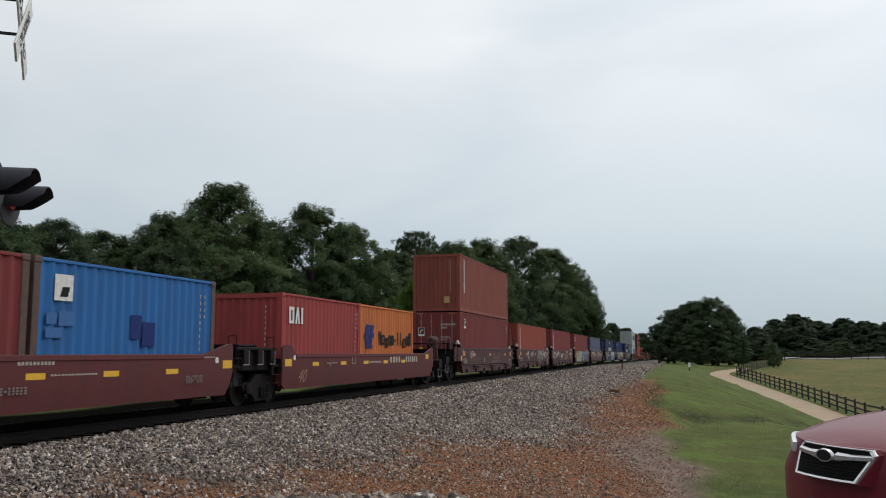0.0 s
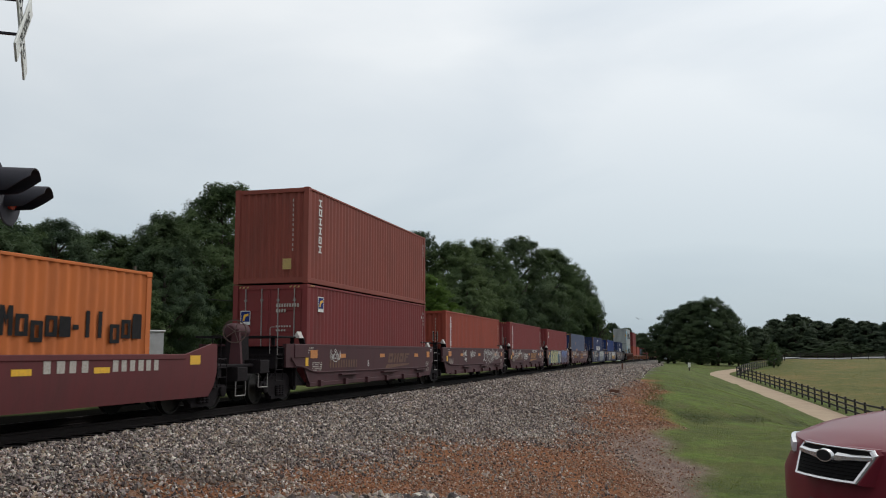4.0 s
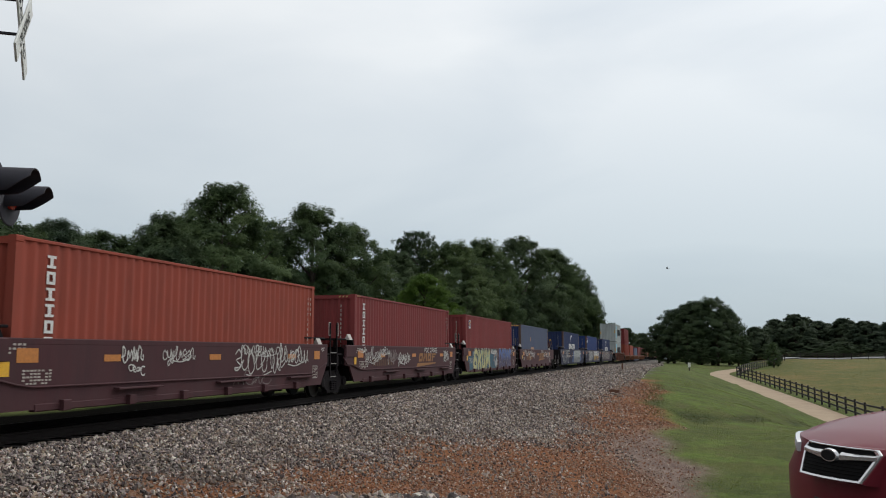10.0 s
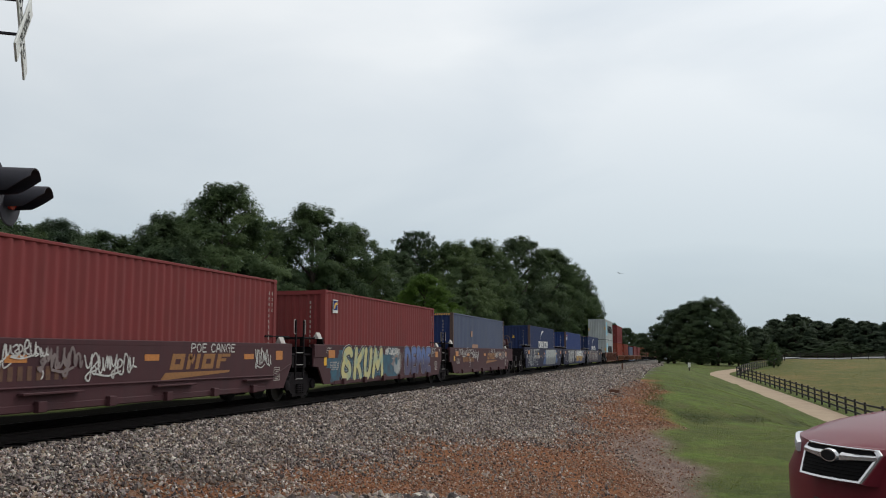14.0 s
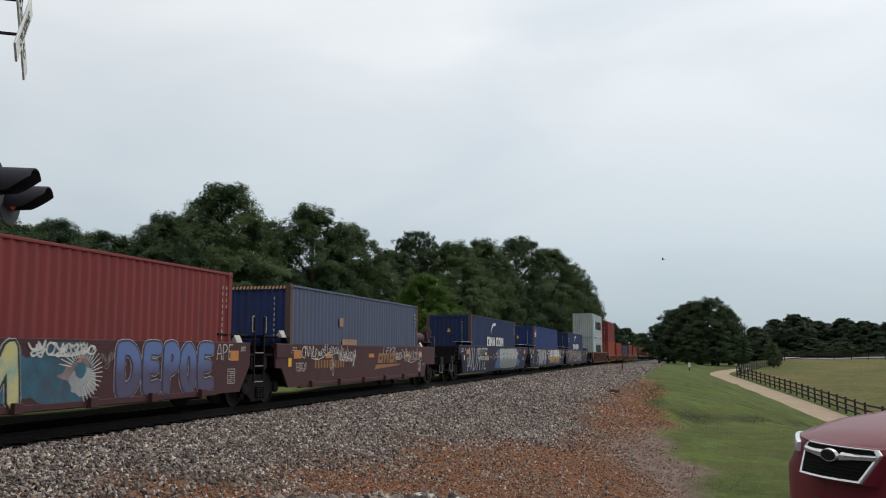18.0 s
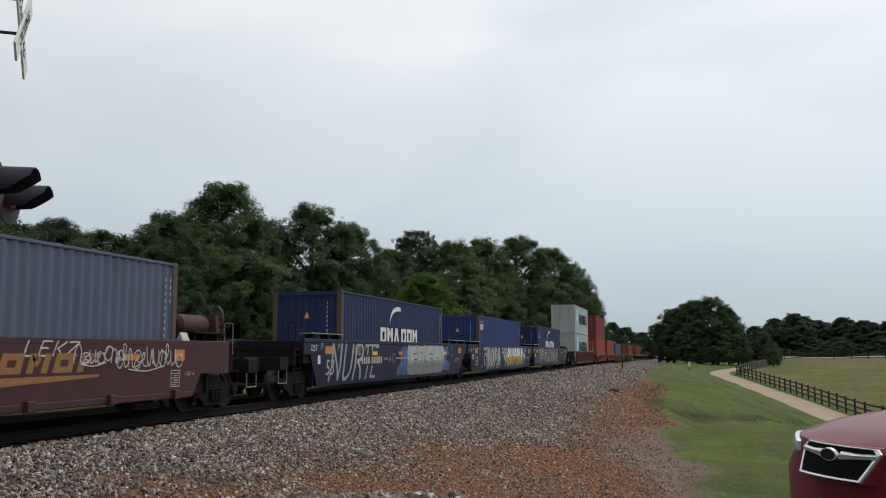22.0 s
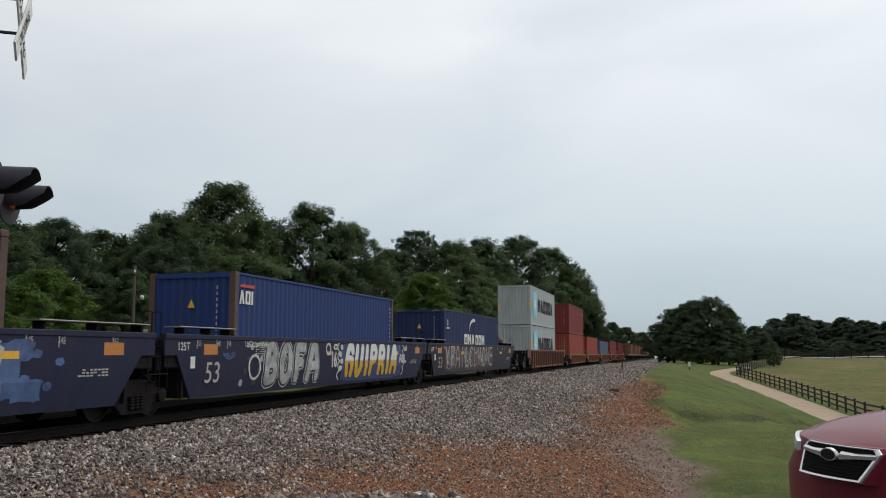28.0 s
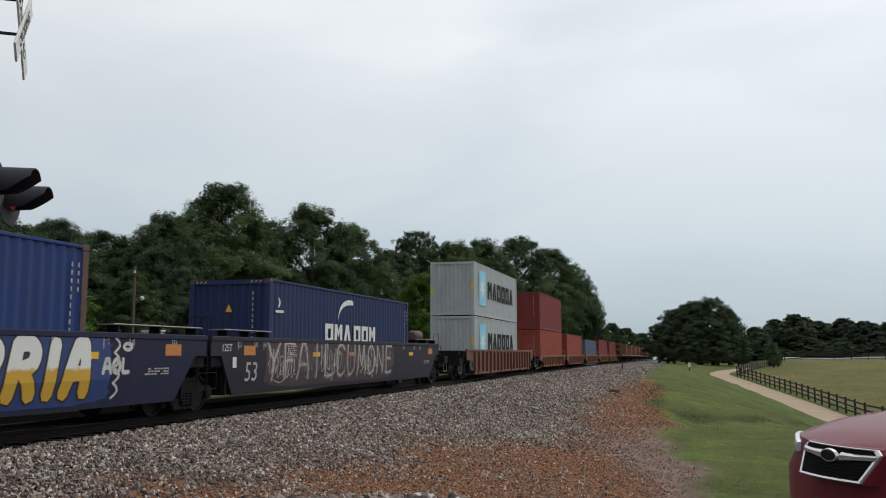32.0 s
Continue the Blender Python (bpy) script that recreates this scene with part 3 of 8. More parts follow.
M["ground"] = ground_material()
XS = axis(((-1800, -300, 150), (-300, -60, 20), (-60, -24, 3), (-24, -15, 0.5), (-15, 5, 0.25), (5, 30, 1.0), (30, 90, 6), (90, 300, 30), (300, 1800, 150)))
YS = axis(((-1500, -100, 140), (-100, -10, 9), (-10, 4, 1.0), (4, 45, 0.3), (45, 100, 0.6), (100, 240, 4), (240, 500, 26), (500, 3000, 250)))
ground_me = grid_mesh("ground", XS, YS, ground_z, {"gravel": gravel_mask, "clay": clay_mask, "field": field_mask, "oil_shade": oil_shade_mask, "toe": toe_mask, "rank": rank_mask})
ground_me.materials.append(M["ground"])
ground = tagged(new("ground", ground_me), "green lawn, red clay bank and dry meadow sloping from the railway", "ground", kind="structure")


def ribbon(name, pts, half, lift, thick, material, label, category):
    """A slab that follows a line over the ground, with a real edge."""
    mb = MB()
    rings = []
    for i, (x, y) in enumerate(pts):
        a, b = pts[max(i - 1, 0)], pts[min(i + 1, len(pts) - 1)]
        t = Vector((b[0] - a[0], b[1] - a[1])).normalized()
        nx, ny = t.y, -t.x
        z0 = z1 = float(path_z(y)) + lift
        l, r = (x - nx * half, y - ny * half), (x + nx * half, y + ny * half)
        rings.append([(*l, z0 - thick), (*r, z1 - thick), (*r, z1), (*l, z0)])
    mb.loft(rings)
    ob = part(name, mb, material)
    return tagged(ob, label, category, kind="structure")


ribbon("path", [(float(path_x(y)), y) for y in np.arange(40, 146, 0.75)], 1.4, 0.07, 0.25, "concrete", "pale concrete path winding up the lawn beside a fence", "path")


# the road past the eye, up to the rails
def road_pt(along, across):
    return (along * -0.785 + across * ROAD_N[0], along * -0.62 + across * ROAD_N[1])


rb = MB()
c = [road_pt(a, b) for a, b in ((-60, -0.6), (12.5, -0.6), (12.5, 6.2), (-60, 6.2))]
rb.prism(c, "z", -0.25, 0.012)
tagged(part("road", rb, "asphalt"), "worn grey asphalt road up to the level crossing", "road", kind="structure")


# ---- track ----
def rail_part(x, parent):
    mb = MB()
    prof = [(-0.07, -0.17), (0.07, -0.17), (0.07, -0.15), (0.012, -0.135), (0.012, -0.045), (0.036, -0.035), (0.036, -0.006), (0.028, 0.0), (-0.028, 0.0), (-0.036, -0.006), (-0.036, -0.035), (-0.012, -0.045), (-0.012, -0.135), (-0.07, -0.15)]
    rings = [[(x + a, y, b + float(dip(y))) for a, b in prof] for y in list(range(-60, 120, 6)) + list(range(120, 601, 20))]
    mb.loft(rings)
    return part("rail", mb, "rail", parent)


track = empty("railway_track", "steel rails on dark wooden sleepers in grey ballast", "railway track", kind="structure")
for dx in (-0.755, 0.755):
    rail_part(TRACK_X + dx, track)
tie_mb = MB().cbox(-1.3, -0.115, -0.36, 1.3, 0.115, -0.175, 0.015)
for i in range(130):
    y = -10 + i * 0.53
    part("sleeper", tie_mb, "tie", track, at=pose(TRACK_X + random.uniform(-0.03, 0.03), y, float(dip(y)), 0, 0, random.uniform(-1, 1)), key="sleeper")
rest = MB()
for i in range(480):
    y = 59 + i * 0.53
    z = float(dip(y))
    rest.box(TRACK_X - 1.3, y, z - 0.36, TRACK_X + 1.3, y + 0.23, z - 0.175)
tagged(part("distant_sleepers", rest, "tie", track), kind="stuff")


# ---- ballast stones ----
def stones(name, P, size, material, label):
    """Broken stones as squashed, turned octahedra, joined in one mesh."""
    rng = np.random.default_rng(5)
    k = len(P)
    base = np.array([(1, 0, 0), (-1, 0, 0), (0, 1, 0), (0, -1, 0), (0, 0, 1), (0, 0, -1)], float)
    tri = np.array([(0, 2, 4), (2, 1, 4), (1, 3, 4), (3, 0, 4), (2, 0, 5), (1, 2, 5), (3, 1, 5), (0, 3, 5)])
    V = base[None] * rng.uniform(0.62, 1.25, (k, 6, 1)) + rng.normal(0, 0.16, (k, 6, 3))
    V *= (size[:, None] * rng.uniform(0.7, 1.25, (k, 3)))[:, None, :]
    q = rng.normal(size=(k, 4))
    q /= np.linalg.norm(q, axis=1)[:, None]
    w, x, y, z = q.T
    R = np.stack([1 - 2 * (y * y + z * z), 2 * (x * y - z * w), 2 * (x * z + y * w), 2 * (x * y + z * w), 1 - 2 * (x * x + z * z), 2 * (y * z - x * w),
                  2 * (x * z - y * w), 2 * (y * z + x * w), 1 - 2 * (x * x + y * y)], -1).reshape(k, 3, 3)
    V = np.einsum("kij,knj->kni", R, V) + P[:, None, :]
    F = (tri[None] + 6 * np.arange(k)[:, None, None]).reshape(-1)
    me = bpy.data.meshes.new(name)
    me.vertices.add(6 * k)
    me.vertices.foreach_set("co", V.astype(np.float32).ravel())
    me.loops.add(len(F))
    me.polygons.add(len(F) // 3)
    me.loops.foreach_set("vertex_index", F.astype(np.int32))
    me.polygons.foreach_set("loop_start", np.arange(0, len(F), 3, dtype=np.int32))
    me.polygons.foreach_set("use_smooth", np.zeros(len(F) // 3, bool))
    me.update(calc_edges=True)
    me.materials.append(material)
    return tagged(new(name, me), label, kind="stuff")


GREY_TONES = ((0.0, (0.0338, 0.0270, 0.0266)), (0.28, (0.1316, 0.1023, 0.0931)), (0.5, (0.2256, 0.1860, 0.1710)), (0.68, (0.2585, 0.1814, 0.1235)), (0.84, (0.3760, 0.3208, 0.2755)), (1.0, (0.5828, 0.5115, 0.4465)))
CLAY_TONES = ((0.0, (0.07, 0.035, 0.022)), (0.25, (0.19, 0.075, 0.034)), (0.5, (0.29, 0.118, 0.052)), (0.7, (0.25, 0.135, 0.085)), (0.88, (0.30, 0.225, 0.175)), (1.0, (0.52, 0.42, 0.33)))


def stone_material(name, island, tones=GREY_TONES):
    m = bpy.data.materials.new(name)
    m.use_nodes = True
    n, l = m.node_tree.nodes, m.node_tree.links
    p = n["Principled BSDF"]
    p.inputs["Roughness"].default_value = 0.9
    src = n.new("ShaderNodeNewGeometry").outputs["Random Per Island"] if island else n.new("ShaderNodeObjectInfo").outputs["Random"]
    r = n.new("ShaderNodeValToRGB")
    stops = tones
    while len(r.color_ramp.elements) < len(stops):
        r.color_ramp.elements.new(0.5)
    for e, (pos, c) in zip(r.color_ramp.elements, stops):
        e.position, e.color = pos, (*c, 1)
    l.new(src, r.inputs["Fac"])
    tc = n.new("ShaderNodeTexCoord")
    t = n.new("ShaderNodeTexNoise")
    t.inputs["Scale"].default_value, t.inputs["Detail"].default_value = 40, 5
    l.new(tc.outputs["Object"], t.inputs["Vector"])
    mx = n.new("ShaderNodeMix")
    mx.data_type, mx.blend_type = "RGBA", "MULTIPLY"
    mx.inputs["Factor"].default_value = 0.6
    l.new(r.outputs[0], mx.inputs["A"])
    l.new(t.outputs["Color"], mx.inputs["B"])
    hs = n.new("ShaderNodeHueSaturation")
    hs.inputs["Value"].default_value = 1.4
    hs.inputs["Saturation"].default_value = 0.95
    l.new(mx.outputs["Result"], hs.inputs["Color"])
    # patches stained by clay and brake dust
    st = n.new("ShaderNodeTexNoise")
    st.inputs["Scale"].default_value, st.inputs["Detail"].default_value, st.inputs["Roughness"].default_value = 0.5, 7, 0.7
    l.new(tc.outputs["Object"], st.inputs["Vector"])
    sr = n.new("ShaderNodeMapRange")
    sr.inputs["From Min"].default_value, sr.inputs["From Max"].default_value, sr.inputs["To Max"].default_value = 0.50, 0.72, 0.6
    l.new(st.outputs["Fac"], sr.inputs["Value"])
    sx = n.new("ShaderNodeMix")
    sx.data_type = "RGBA"
    sx.inputs["B"].default_value = (0.105, 0.078, 0.060, 1)
    l.new(sr.outputs[0], sx.inputs["Factor"])
    l.new(hs.outputs[0], sx.inputs["A"])
    l.new(sx.outputs["Result"], p.inputs["Base Color"])
    return m


M["stone"] = stone_material("broken_grey_stone", True)
M["stone_piece"] = stone_material("broken_grey_stone_piece", False)
rng = np.random.default_rng(11)


def scatter(x0, x1, y0, y1, count):
    P = np.stack([rng.uniform(x0, x1, count), rng.uniform(y0, y1, count)], 1)
    return P


bal = empty("ballast", "loose grey and tan broken stone along the track bank", "gravel", kind="structure")
pts = np.concatenate([scatter(-13.4, -1, 6, 20, 70000), scatter(-13.2, -1, 20, 34, 52000), scatter(-13.2, -2, 34, 60, 44000), scatter(-12.6, -3, 60, 130, 30000)])
keep = rng.uniform(0, 1, len(pts)) < gravel_mask(pts[:, 0], pts[:, 1]) * 0.97 + 0.10 * patch(pts[:, 0], pts[:, 1], 0.8) * (pts[:, 1] < 62) * (pts[:, 0] < toe_x(pts[:, 1]) - 1.2)
d = pts[:, 0] * ROAD_N[0] + pts[:, 1] * ROAD_N[1]
keep &= (d > 6.3) & (np.abs(pts[:, 0] - TRACK_X - 0.1) > 1.05)
pts, d = pts[keep], d[keep]
far = np.hypot(pts[:, 0], pts[:, 1])
size = rng.uniform(0.022, 0.05, len(pts)) * np.interp(far, (8, 20, 40, 100), (0.95, 1.0, 1.3, 2.0)) * np.where(d < 9, 1.25, 1.0)
P3 = np.stack([pts[:, 0], pts[:, 1], ground_z(pts[:, 0], pts[:, 1]) + size * rng.uniform(0.1, 0.75, len(pts))], 1)
s_ob = stones("ballast_stones", P3, size, M["stone"], "loose broken ballast stones, grey and tan")
s_ob.parent = bal

# red rubble on the clay
pc = np.concatenate([scatter(-9.5, 0.5, 9, 22, 60000), scatter(-8, 0.5, 22, 40, 60000), scatter(-7, -1, 40, 62, 26000)])
pc = pc[rng.uniform(0, 1, len(pc)) < clay_mask(pc[:, 0], pc[:, 1]) ** 3 * (1 - gravel_mask(pc[:, 0], pc[:, 1])) * (0.30 + 0.70 * patch(pc[:, 0], pc[:, 1], 0.9)) * (1 - 0.75 * toe_mask(pc[:, 0], pc[:, 1]))]
sc = rng.uniform(0.010, 0.036, len(pc)) * rng.uniform(0.7, 1.15, len(pc)) * np.interp(pc[:, 1], (10, 25, 50), (0.9, 1.1, 1.5))
M["rubble"] = stone_material("red_clay_rubble", True, CLAY_TONES)
r_ob = stones("clay_rubble", np.stack([pc[:, 0], pc[:, 1], ground_z(pc[:, 0], pc[:, 1]) + sc * 0.3], 1), sc, M["rubble"], "small red and tan clods on the clay bank")
r_ob.parent = bal


# ---- grass blades ----
def blades(name, P, high, lean, material, label):
    """Upright blades, each one bent triangle pair."""
    g = np.random.default_rng(21)
    k = len(P)
    a = g.uniform(0, 2 * np.pi, k)
    u = np.stack([np.cos(a), np.sin(a), np.zeros(k)], 1) * (0.006 + 0.02 * high)[:, None] * g.uniform(0.6, 1.4, k)[:, None]
    b = g.uniform(0, 2 * np.pi, k)
    tip = np.stack([np.cos(b) * lean * high, np.sin(b) * lean * high, high], 1)
    V = np.stack([P - u, P + u, P + tip * 0.6 + u * 0.6, P + tip], 1).reshape(-1, 3)
    F = (np.array((0, 1, 2, 0, 2, 3))[None] + 4 * np.arange(k)[:, None]).reshape(-1)
    me = bpy.data.meshes.new(name)
    me.vertices.add(4 * k)
    me.vertices.foreach_set("co", V.astype(np.float32).ravel())
    me.loops.add(6 * k)
    me.polygons.add(2 * k)
    me.loops.foreach_set("vertex_index", F.astype(np.int32))
    me.polygons.foreach_set("loop_start", np.arange(0, 6 * k, 3, dtype=np.int32))
    me.update(calc_edges=True)
    me.materials.append(M[material])
    return tagged(new(name, me), label, "grass", kind="stuff")


M["blade"] = foliage("grass_blades", (0.110, 0.145, 0.030), (0.190, 0.215, 0.052))
M["weed"] = foliage("weed_leaves", (0.048, 0.066, 0.016), (0.110, 0.115, 0.038))
M["straw"] = foliage("dry_grass_blades", (0.11, 0.12, 0.03), (0.21, 0.17, 0.06))
pg = np.concatenate([scatter(-3, 8, 8, 24, 60000), scatter(-3.5, 10, 24, 70, 42000)])
pg = pg[rng.uniform(0, 1, len(pg)) > 1.4 * np.maximum(clay_mask(pg[:, 0], pg[:, 1]), gravel_mask(pg[:, 0], pg[:, 1]))]
dg = pg[:, 0] * ROAD_N[0] + pg[:, 1] * ROAD_N[1]
pg = pg[(dg > 7.0) & (pg[:, 1] > 17) & (np.abs(pg[:, 0] - path_x(pg[:, 1])) > 1.5)]
hg = rng.uniform(0.018, 0.05, len(pg)) * (0.5 + 0.8 * patch(pg[:, 0], pg[:, 1], 0.55)) * np.interp(pg[:, 1], (8, 10, 14, 30, 100), (0.35, 0.4, 0.6, 0.7, 0.7))
blades("lawn_grass", np.stack([pg[:, 0], pg[:, 1], ground_z(pg[:, 0], pg[:, 1])], 1), hg, 0.5, "blade", "short mown green lawn grass")
weeds = np.concatenate([scatter(-2.6, 10, 38, 66, 60000), scatter(-3.2, 1.5, 34, 60, 9000)])
weeds = weeds[rng.uniform(0, 1, len(weeds)) < rank_mask(weeds[:, 0], weeds[:, 1]) ** 1.5 * 0.8]
blades("ditch_weeds", np.stack([weeds[:, 0], weeds[:, 1], ground_z(weeds[:, 0], weeds[:, 1]) - 0.02], 1), rng.uniform(0.05, 0.17, len(weeds)) * rng.uniform(0.5, 1.1, len(weeds)), 1.2, "weed", "rank dark green weeds along the ditch")
pf = np.concatenate([scatter(9, 60, 60, 120, 12000), scatter(8, 70, 120, 185, 9000)])
pf = pf[field_mask(pf[:, 0], pf[:, 1]) > 0.8]
blades("meadow_grass", np.stack([pf[:, 0], pf[:, 1], ground_z(pf[:, 0], pf[:, 1])], 1), rng.uniform(0.06, 0.17, len(pf)), 0.6, "straw", "tall dry meadow grass")

# single stones along the road's edge
r7 = random.Random(7)
piece = []
for k in range(6):
    b = bmesh.new()
    bmesh.ops.create_icosphere(b, subdivisions=1, radius=1)
    for v in b.verts:
        v.co *= r7.uniform(0.7, 1.15)
    me = bpy.data.meshes.new("stone")
    b.to_mesh(me)
    b.free()
    me.materials.append(M["stone_piece"])
    piece.append(me)
for k in range(300):
    while True:
        x, y = r7.uniform(-7.2, -2.0), r7.uniform(4.5, 9.2)
        dd = x * ROAD_N[0] + y * ROAD_N[1]
        if 7.1 < dd < 7.95:
            break
    s_ = r7.uniform(0.03, 0.06)
    ob = new("stone", piece[k % 6])
    ob.parent = bal
    ob.matrix_basis = pose(x, y, float(ground_z(x, y)) + s_ * 0.35, r7.uniform(0, 360), r7.uniform(0, 360), 0) @ Matrix.Diagonal((s_ * 1.2, s_, s_ * 0.75, 1))

# ---- train ----
MOVERS = []   # (thing, its place along the track at 14 s)
SPEED, SLOWING, HALF = 4.5064, 0.00228, 1.219


def corrugated(length, height, pitch=0.278, depth=0.036):
    """A pressed steel sheet along y, standing in z, its outer crests at x = 0."""
    mb = MB()
    n = max(2, round(length / pitch))
    p = length / n
    prof = []
    for i in range(n):
        y = i * p
        prof += [(0.0, y), (0.0, y + p * 0.26), (-depth, y + p * 0.5), (-depth, y + p * 0.76)]
    prof.append((0.0, length))
    vs = [(x, y, 0) for x, y in prof] + [(x, y, height) for x, y in prof]
    k = len(prof)
    mb.add(vs, [(i, i + 1, k + i + 1, k + i) for i in range(k - 1)])
    back = [(-depth - 0.01, 0, 0), (-depth - 0.01, length, 0), (-depth - 0.01, length, height), (-depth - 0.01, 0, height)]
    mb.add(back, [(0, 3, 2, 1)])
    return mb


def container(label, colour, s, base, L=12.192, H=2.896, doors=False, end=None, frame_col=None, group="containers on the train"):
    """A steel shipping container; origin at its leading end, on its floor's middle."""
    c = empty("shipping_container", label, "container", group)
    fc = frame_col or colour
    end = end or colour
    k = (L, H)
    for sx in (-1, 1):
        for y in (0.0, L - 0.16):
            x0 = HALF - 0.16 if sx > 0 else -HALF
            part("corner_post", lambda: MB().cbox(0, 0, 0.118, 0.16, 0.16, H - 0.118, 0.012), fc, c, at=pose(x0, y, 0), key=("post", H, fc))
            for z in (0.0, H - 0.118):
                part("corner_casting", lambda: MB().cbox(-0.004, -0.004, 0, 0.166, 0.182, 0.118, 0.014), "frame_rust" if frame_col else colour, c,
                     at=pose(x0 + 0.0, y if y < 1 else y - 0.018, z), key=("cast", "frame_rust" if frame_col else colour))
        x = sx * HALF
        rail_x = x - 0.07 if sx > 0 else x
        part("top_rail", lambda: MB().cbox(0, 0.17, H - 0.075, 0.07, L - 0.17, H - 0.012, 0.01), colour, c, at=pose(rail_x, 0, 0), key=("trail", k, colour))
        part("bottom_rail", lambda: MB().cbox(0, 0.17, 0.01, 0.06, L - 0.17, 0.16, 0.012), colour, c, at=pose(rail_x, 0, 0), key=("brail", k, colour))
        m = pose(x - 0.014, 0.16, 0.16) if sx > 0 else pose(x + 0.014, L - 0.16, 0.16, 0, 0, 180)
        part("side_panel", lambda: corrugated(L - 0.32, H - 0.235), colour, c, at=m, key=("side", k, colour))
    part("roof_panel", lambda: MB().box(-HALF + 0.05, 0.1, H - 0.05, HALF - 0.05, L - 0.1, H - 0.02), colour, c, key=("roof", k, colour))
    part("floor", lambda: MB().box(-HALF + 0.05, 0.1, 0.08, HALF - 0.05, L - 0.1, 0.14), "steel_dark", c, key=("floor", k))
    for y in (0.02, L - 0.12):
        part("header", lambda: MB().cbox(-HALF + 0.15, 0, H - 0.14, HALF - 0.15, 0.1, H - 0.015, 0.01), end, c, at=pose(0, y, 0), key=("head", H, end))
        part("end_sill", lambda: MB().cbox(-HALF + 0.15, 0, 0.02, HALF - 0.15, 0.1, 0.17, 0.01), end, c, at=pose(0, y, 0), key=("sill", end))
    w = 2 * HALF - 0.31
    panel_ends = [0.0] if not doors else []
    door_ends = [L] if not doors else [0.0, ]
    if doors:
        panel_ends.append(L)
    for y in panel_ends:
        m = pose(-w / 2, 0.045, 0.16, 0, 0, -90) if y == 0 else pose(w / 2, L - 0.045, 0.16, 0, 0, 90)
        part("end_panel", lambda: corrugated(w, H - 0.3, 0.25, 0.045), end, c, at=m, key=("endp", H, end))
    for y in door_ends:
        for sx in (-1, 1):
            turn = pose(0, y, 0) if y == 0 else pose(0, y, 0, 0, 0, 180)

            def leaf():
                return MB().box(0.006, 0.05, 0.17, w / 2, 0.085, H - 0.14)
            dr = part("door", leaf, end, c, at=turn @ (pose(0, 0, 0) if sx > 0 else Matrix.Diagonal((-1, 1, 1, 1))), key=("leaf", H, end))
            for i in range(4):
                z = 0.2 + i * (H - 0.4) / 4
                part("door_panel", lambda: MB().cbox(0.06, 0.032, 0.04, w / 2 - 0.06, 0.056, (H - 0.4) / 4 - 0.04, 0.008), end, dr, at=pose(0, 0, z), key=("dpanel", H, end))
            for bx in (0.27, 0.80):
                part("locking_bar", lambda: MB().cyl((0, 0.012, 0.14), (0, 0.012, H - 0.12), 0.018, 8).box(-0.04, -0.006, 1.0, 0.04, 0.03, 1.06).box(-0.04, -0.006, H - 0.5, 0.04, 0.03, H - 0.44),
                     "grab", dr, at=pose(bx, 0, 0), key=("bar", H))
    MOVERS.append((c, s, base))
    return c


def bars_down(parent, x, y, z, count, w, h, gap, material="white", face="side", jitter=0.15, name="upright_marking"):
    """Unreadable lettering one sign below the other, as plain bars."""
    r = random.Random(int(y * 100) + count)
    mb = MB()
    for i in range(count):
        zz = z - i * (h + gap)
        ww = w * (1 - jitter * r.random())
        if face == "side":
            mb.box(x, y - ww / 2, zz - h, x + 0.004, y + ww / 2, zz)
        else:
            mb.box(x - ww / 2, -0.004, zz - h, x + ww / 2, 0.0, zz)
    return tagged(part(name, mb, material, parent), kind="stuff")


def bars_along(parent, x, y, z, count, w, h, gap, material="white", name="marking", lines=1, lead=0.5):
    r = random.Random(int(y * 77) + count)
    mb = MB()
    for ln in range(lines):
        zz = z - ln * h * (1 + lead)
        for i in range(count):
            if lines > 1 and r.random() < 0.15:
                continue
            yy = y + i * (w + gap)
            mb.box(x, yy, zz - h, x + 0.004, yy + w * r.uniform(0.8, 1.05), zz)
    return tagged(part(name, mb, material, parent), kind="stuff")


def id_marks(c, L, H, tail=0.45, front=True):
    """Container numbers as upright rows of bars on the side and the leading end."""
    bars_down(c, HALF + 0.002, L - tail, H - 0.35, 11, 0.034, 0.085, 0.065, "cream")
    bars_down(c, HALF + 0.002, L - tail + 0.18, H - 0.35, 4, 0.034, 0.085, 0.065, "cream")
    if front:
        bars_down(c, 0.72, 0, H - 0.35, 11, 0.034, 0.085, 0.065, "cream", face="front")


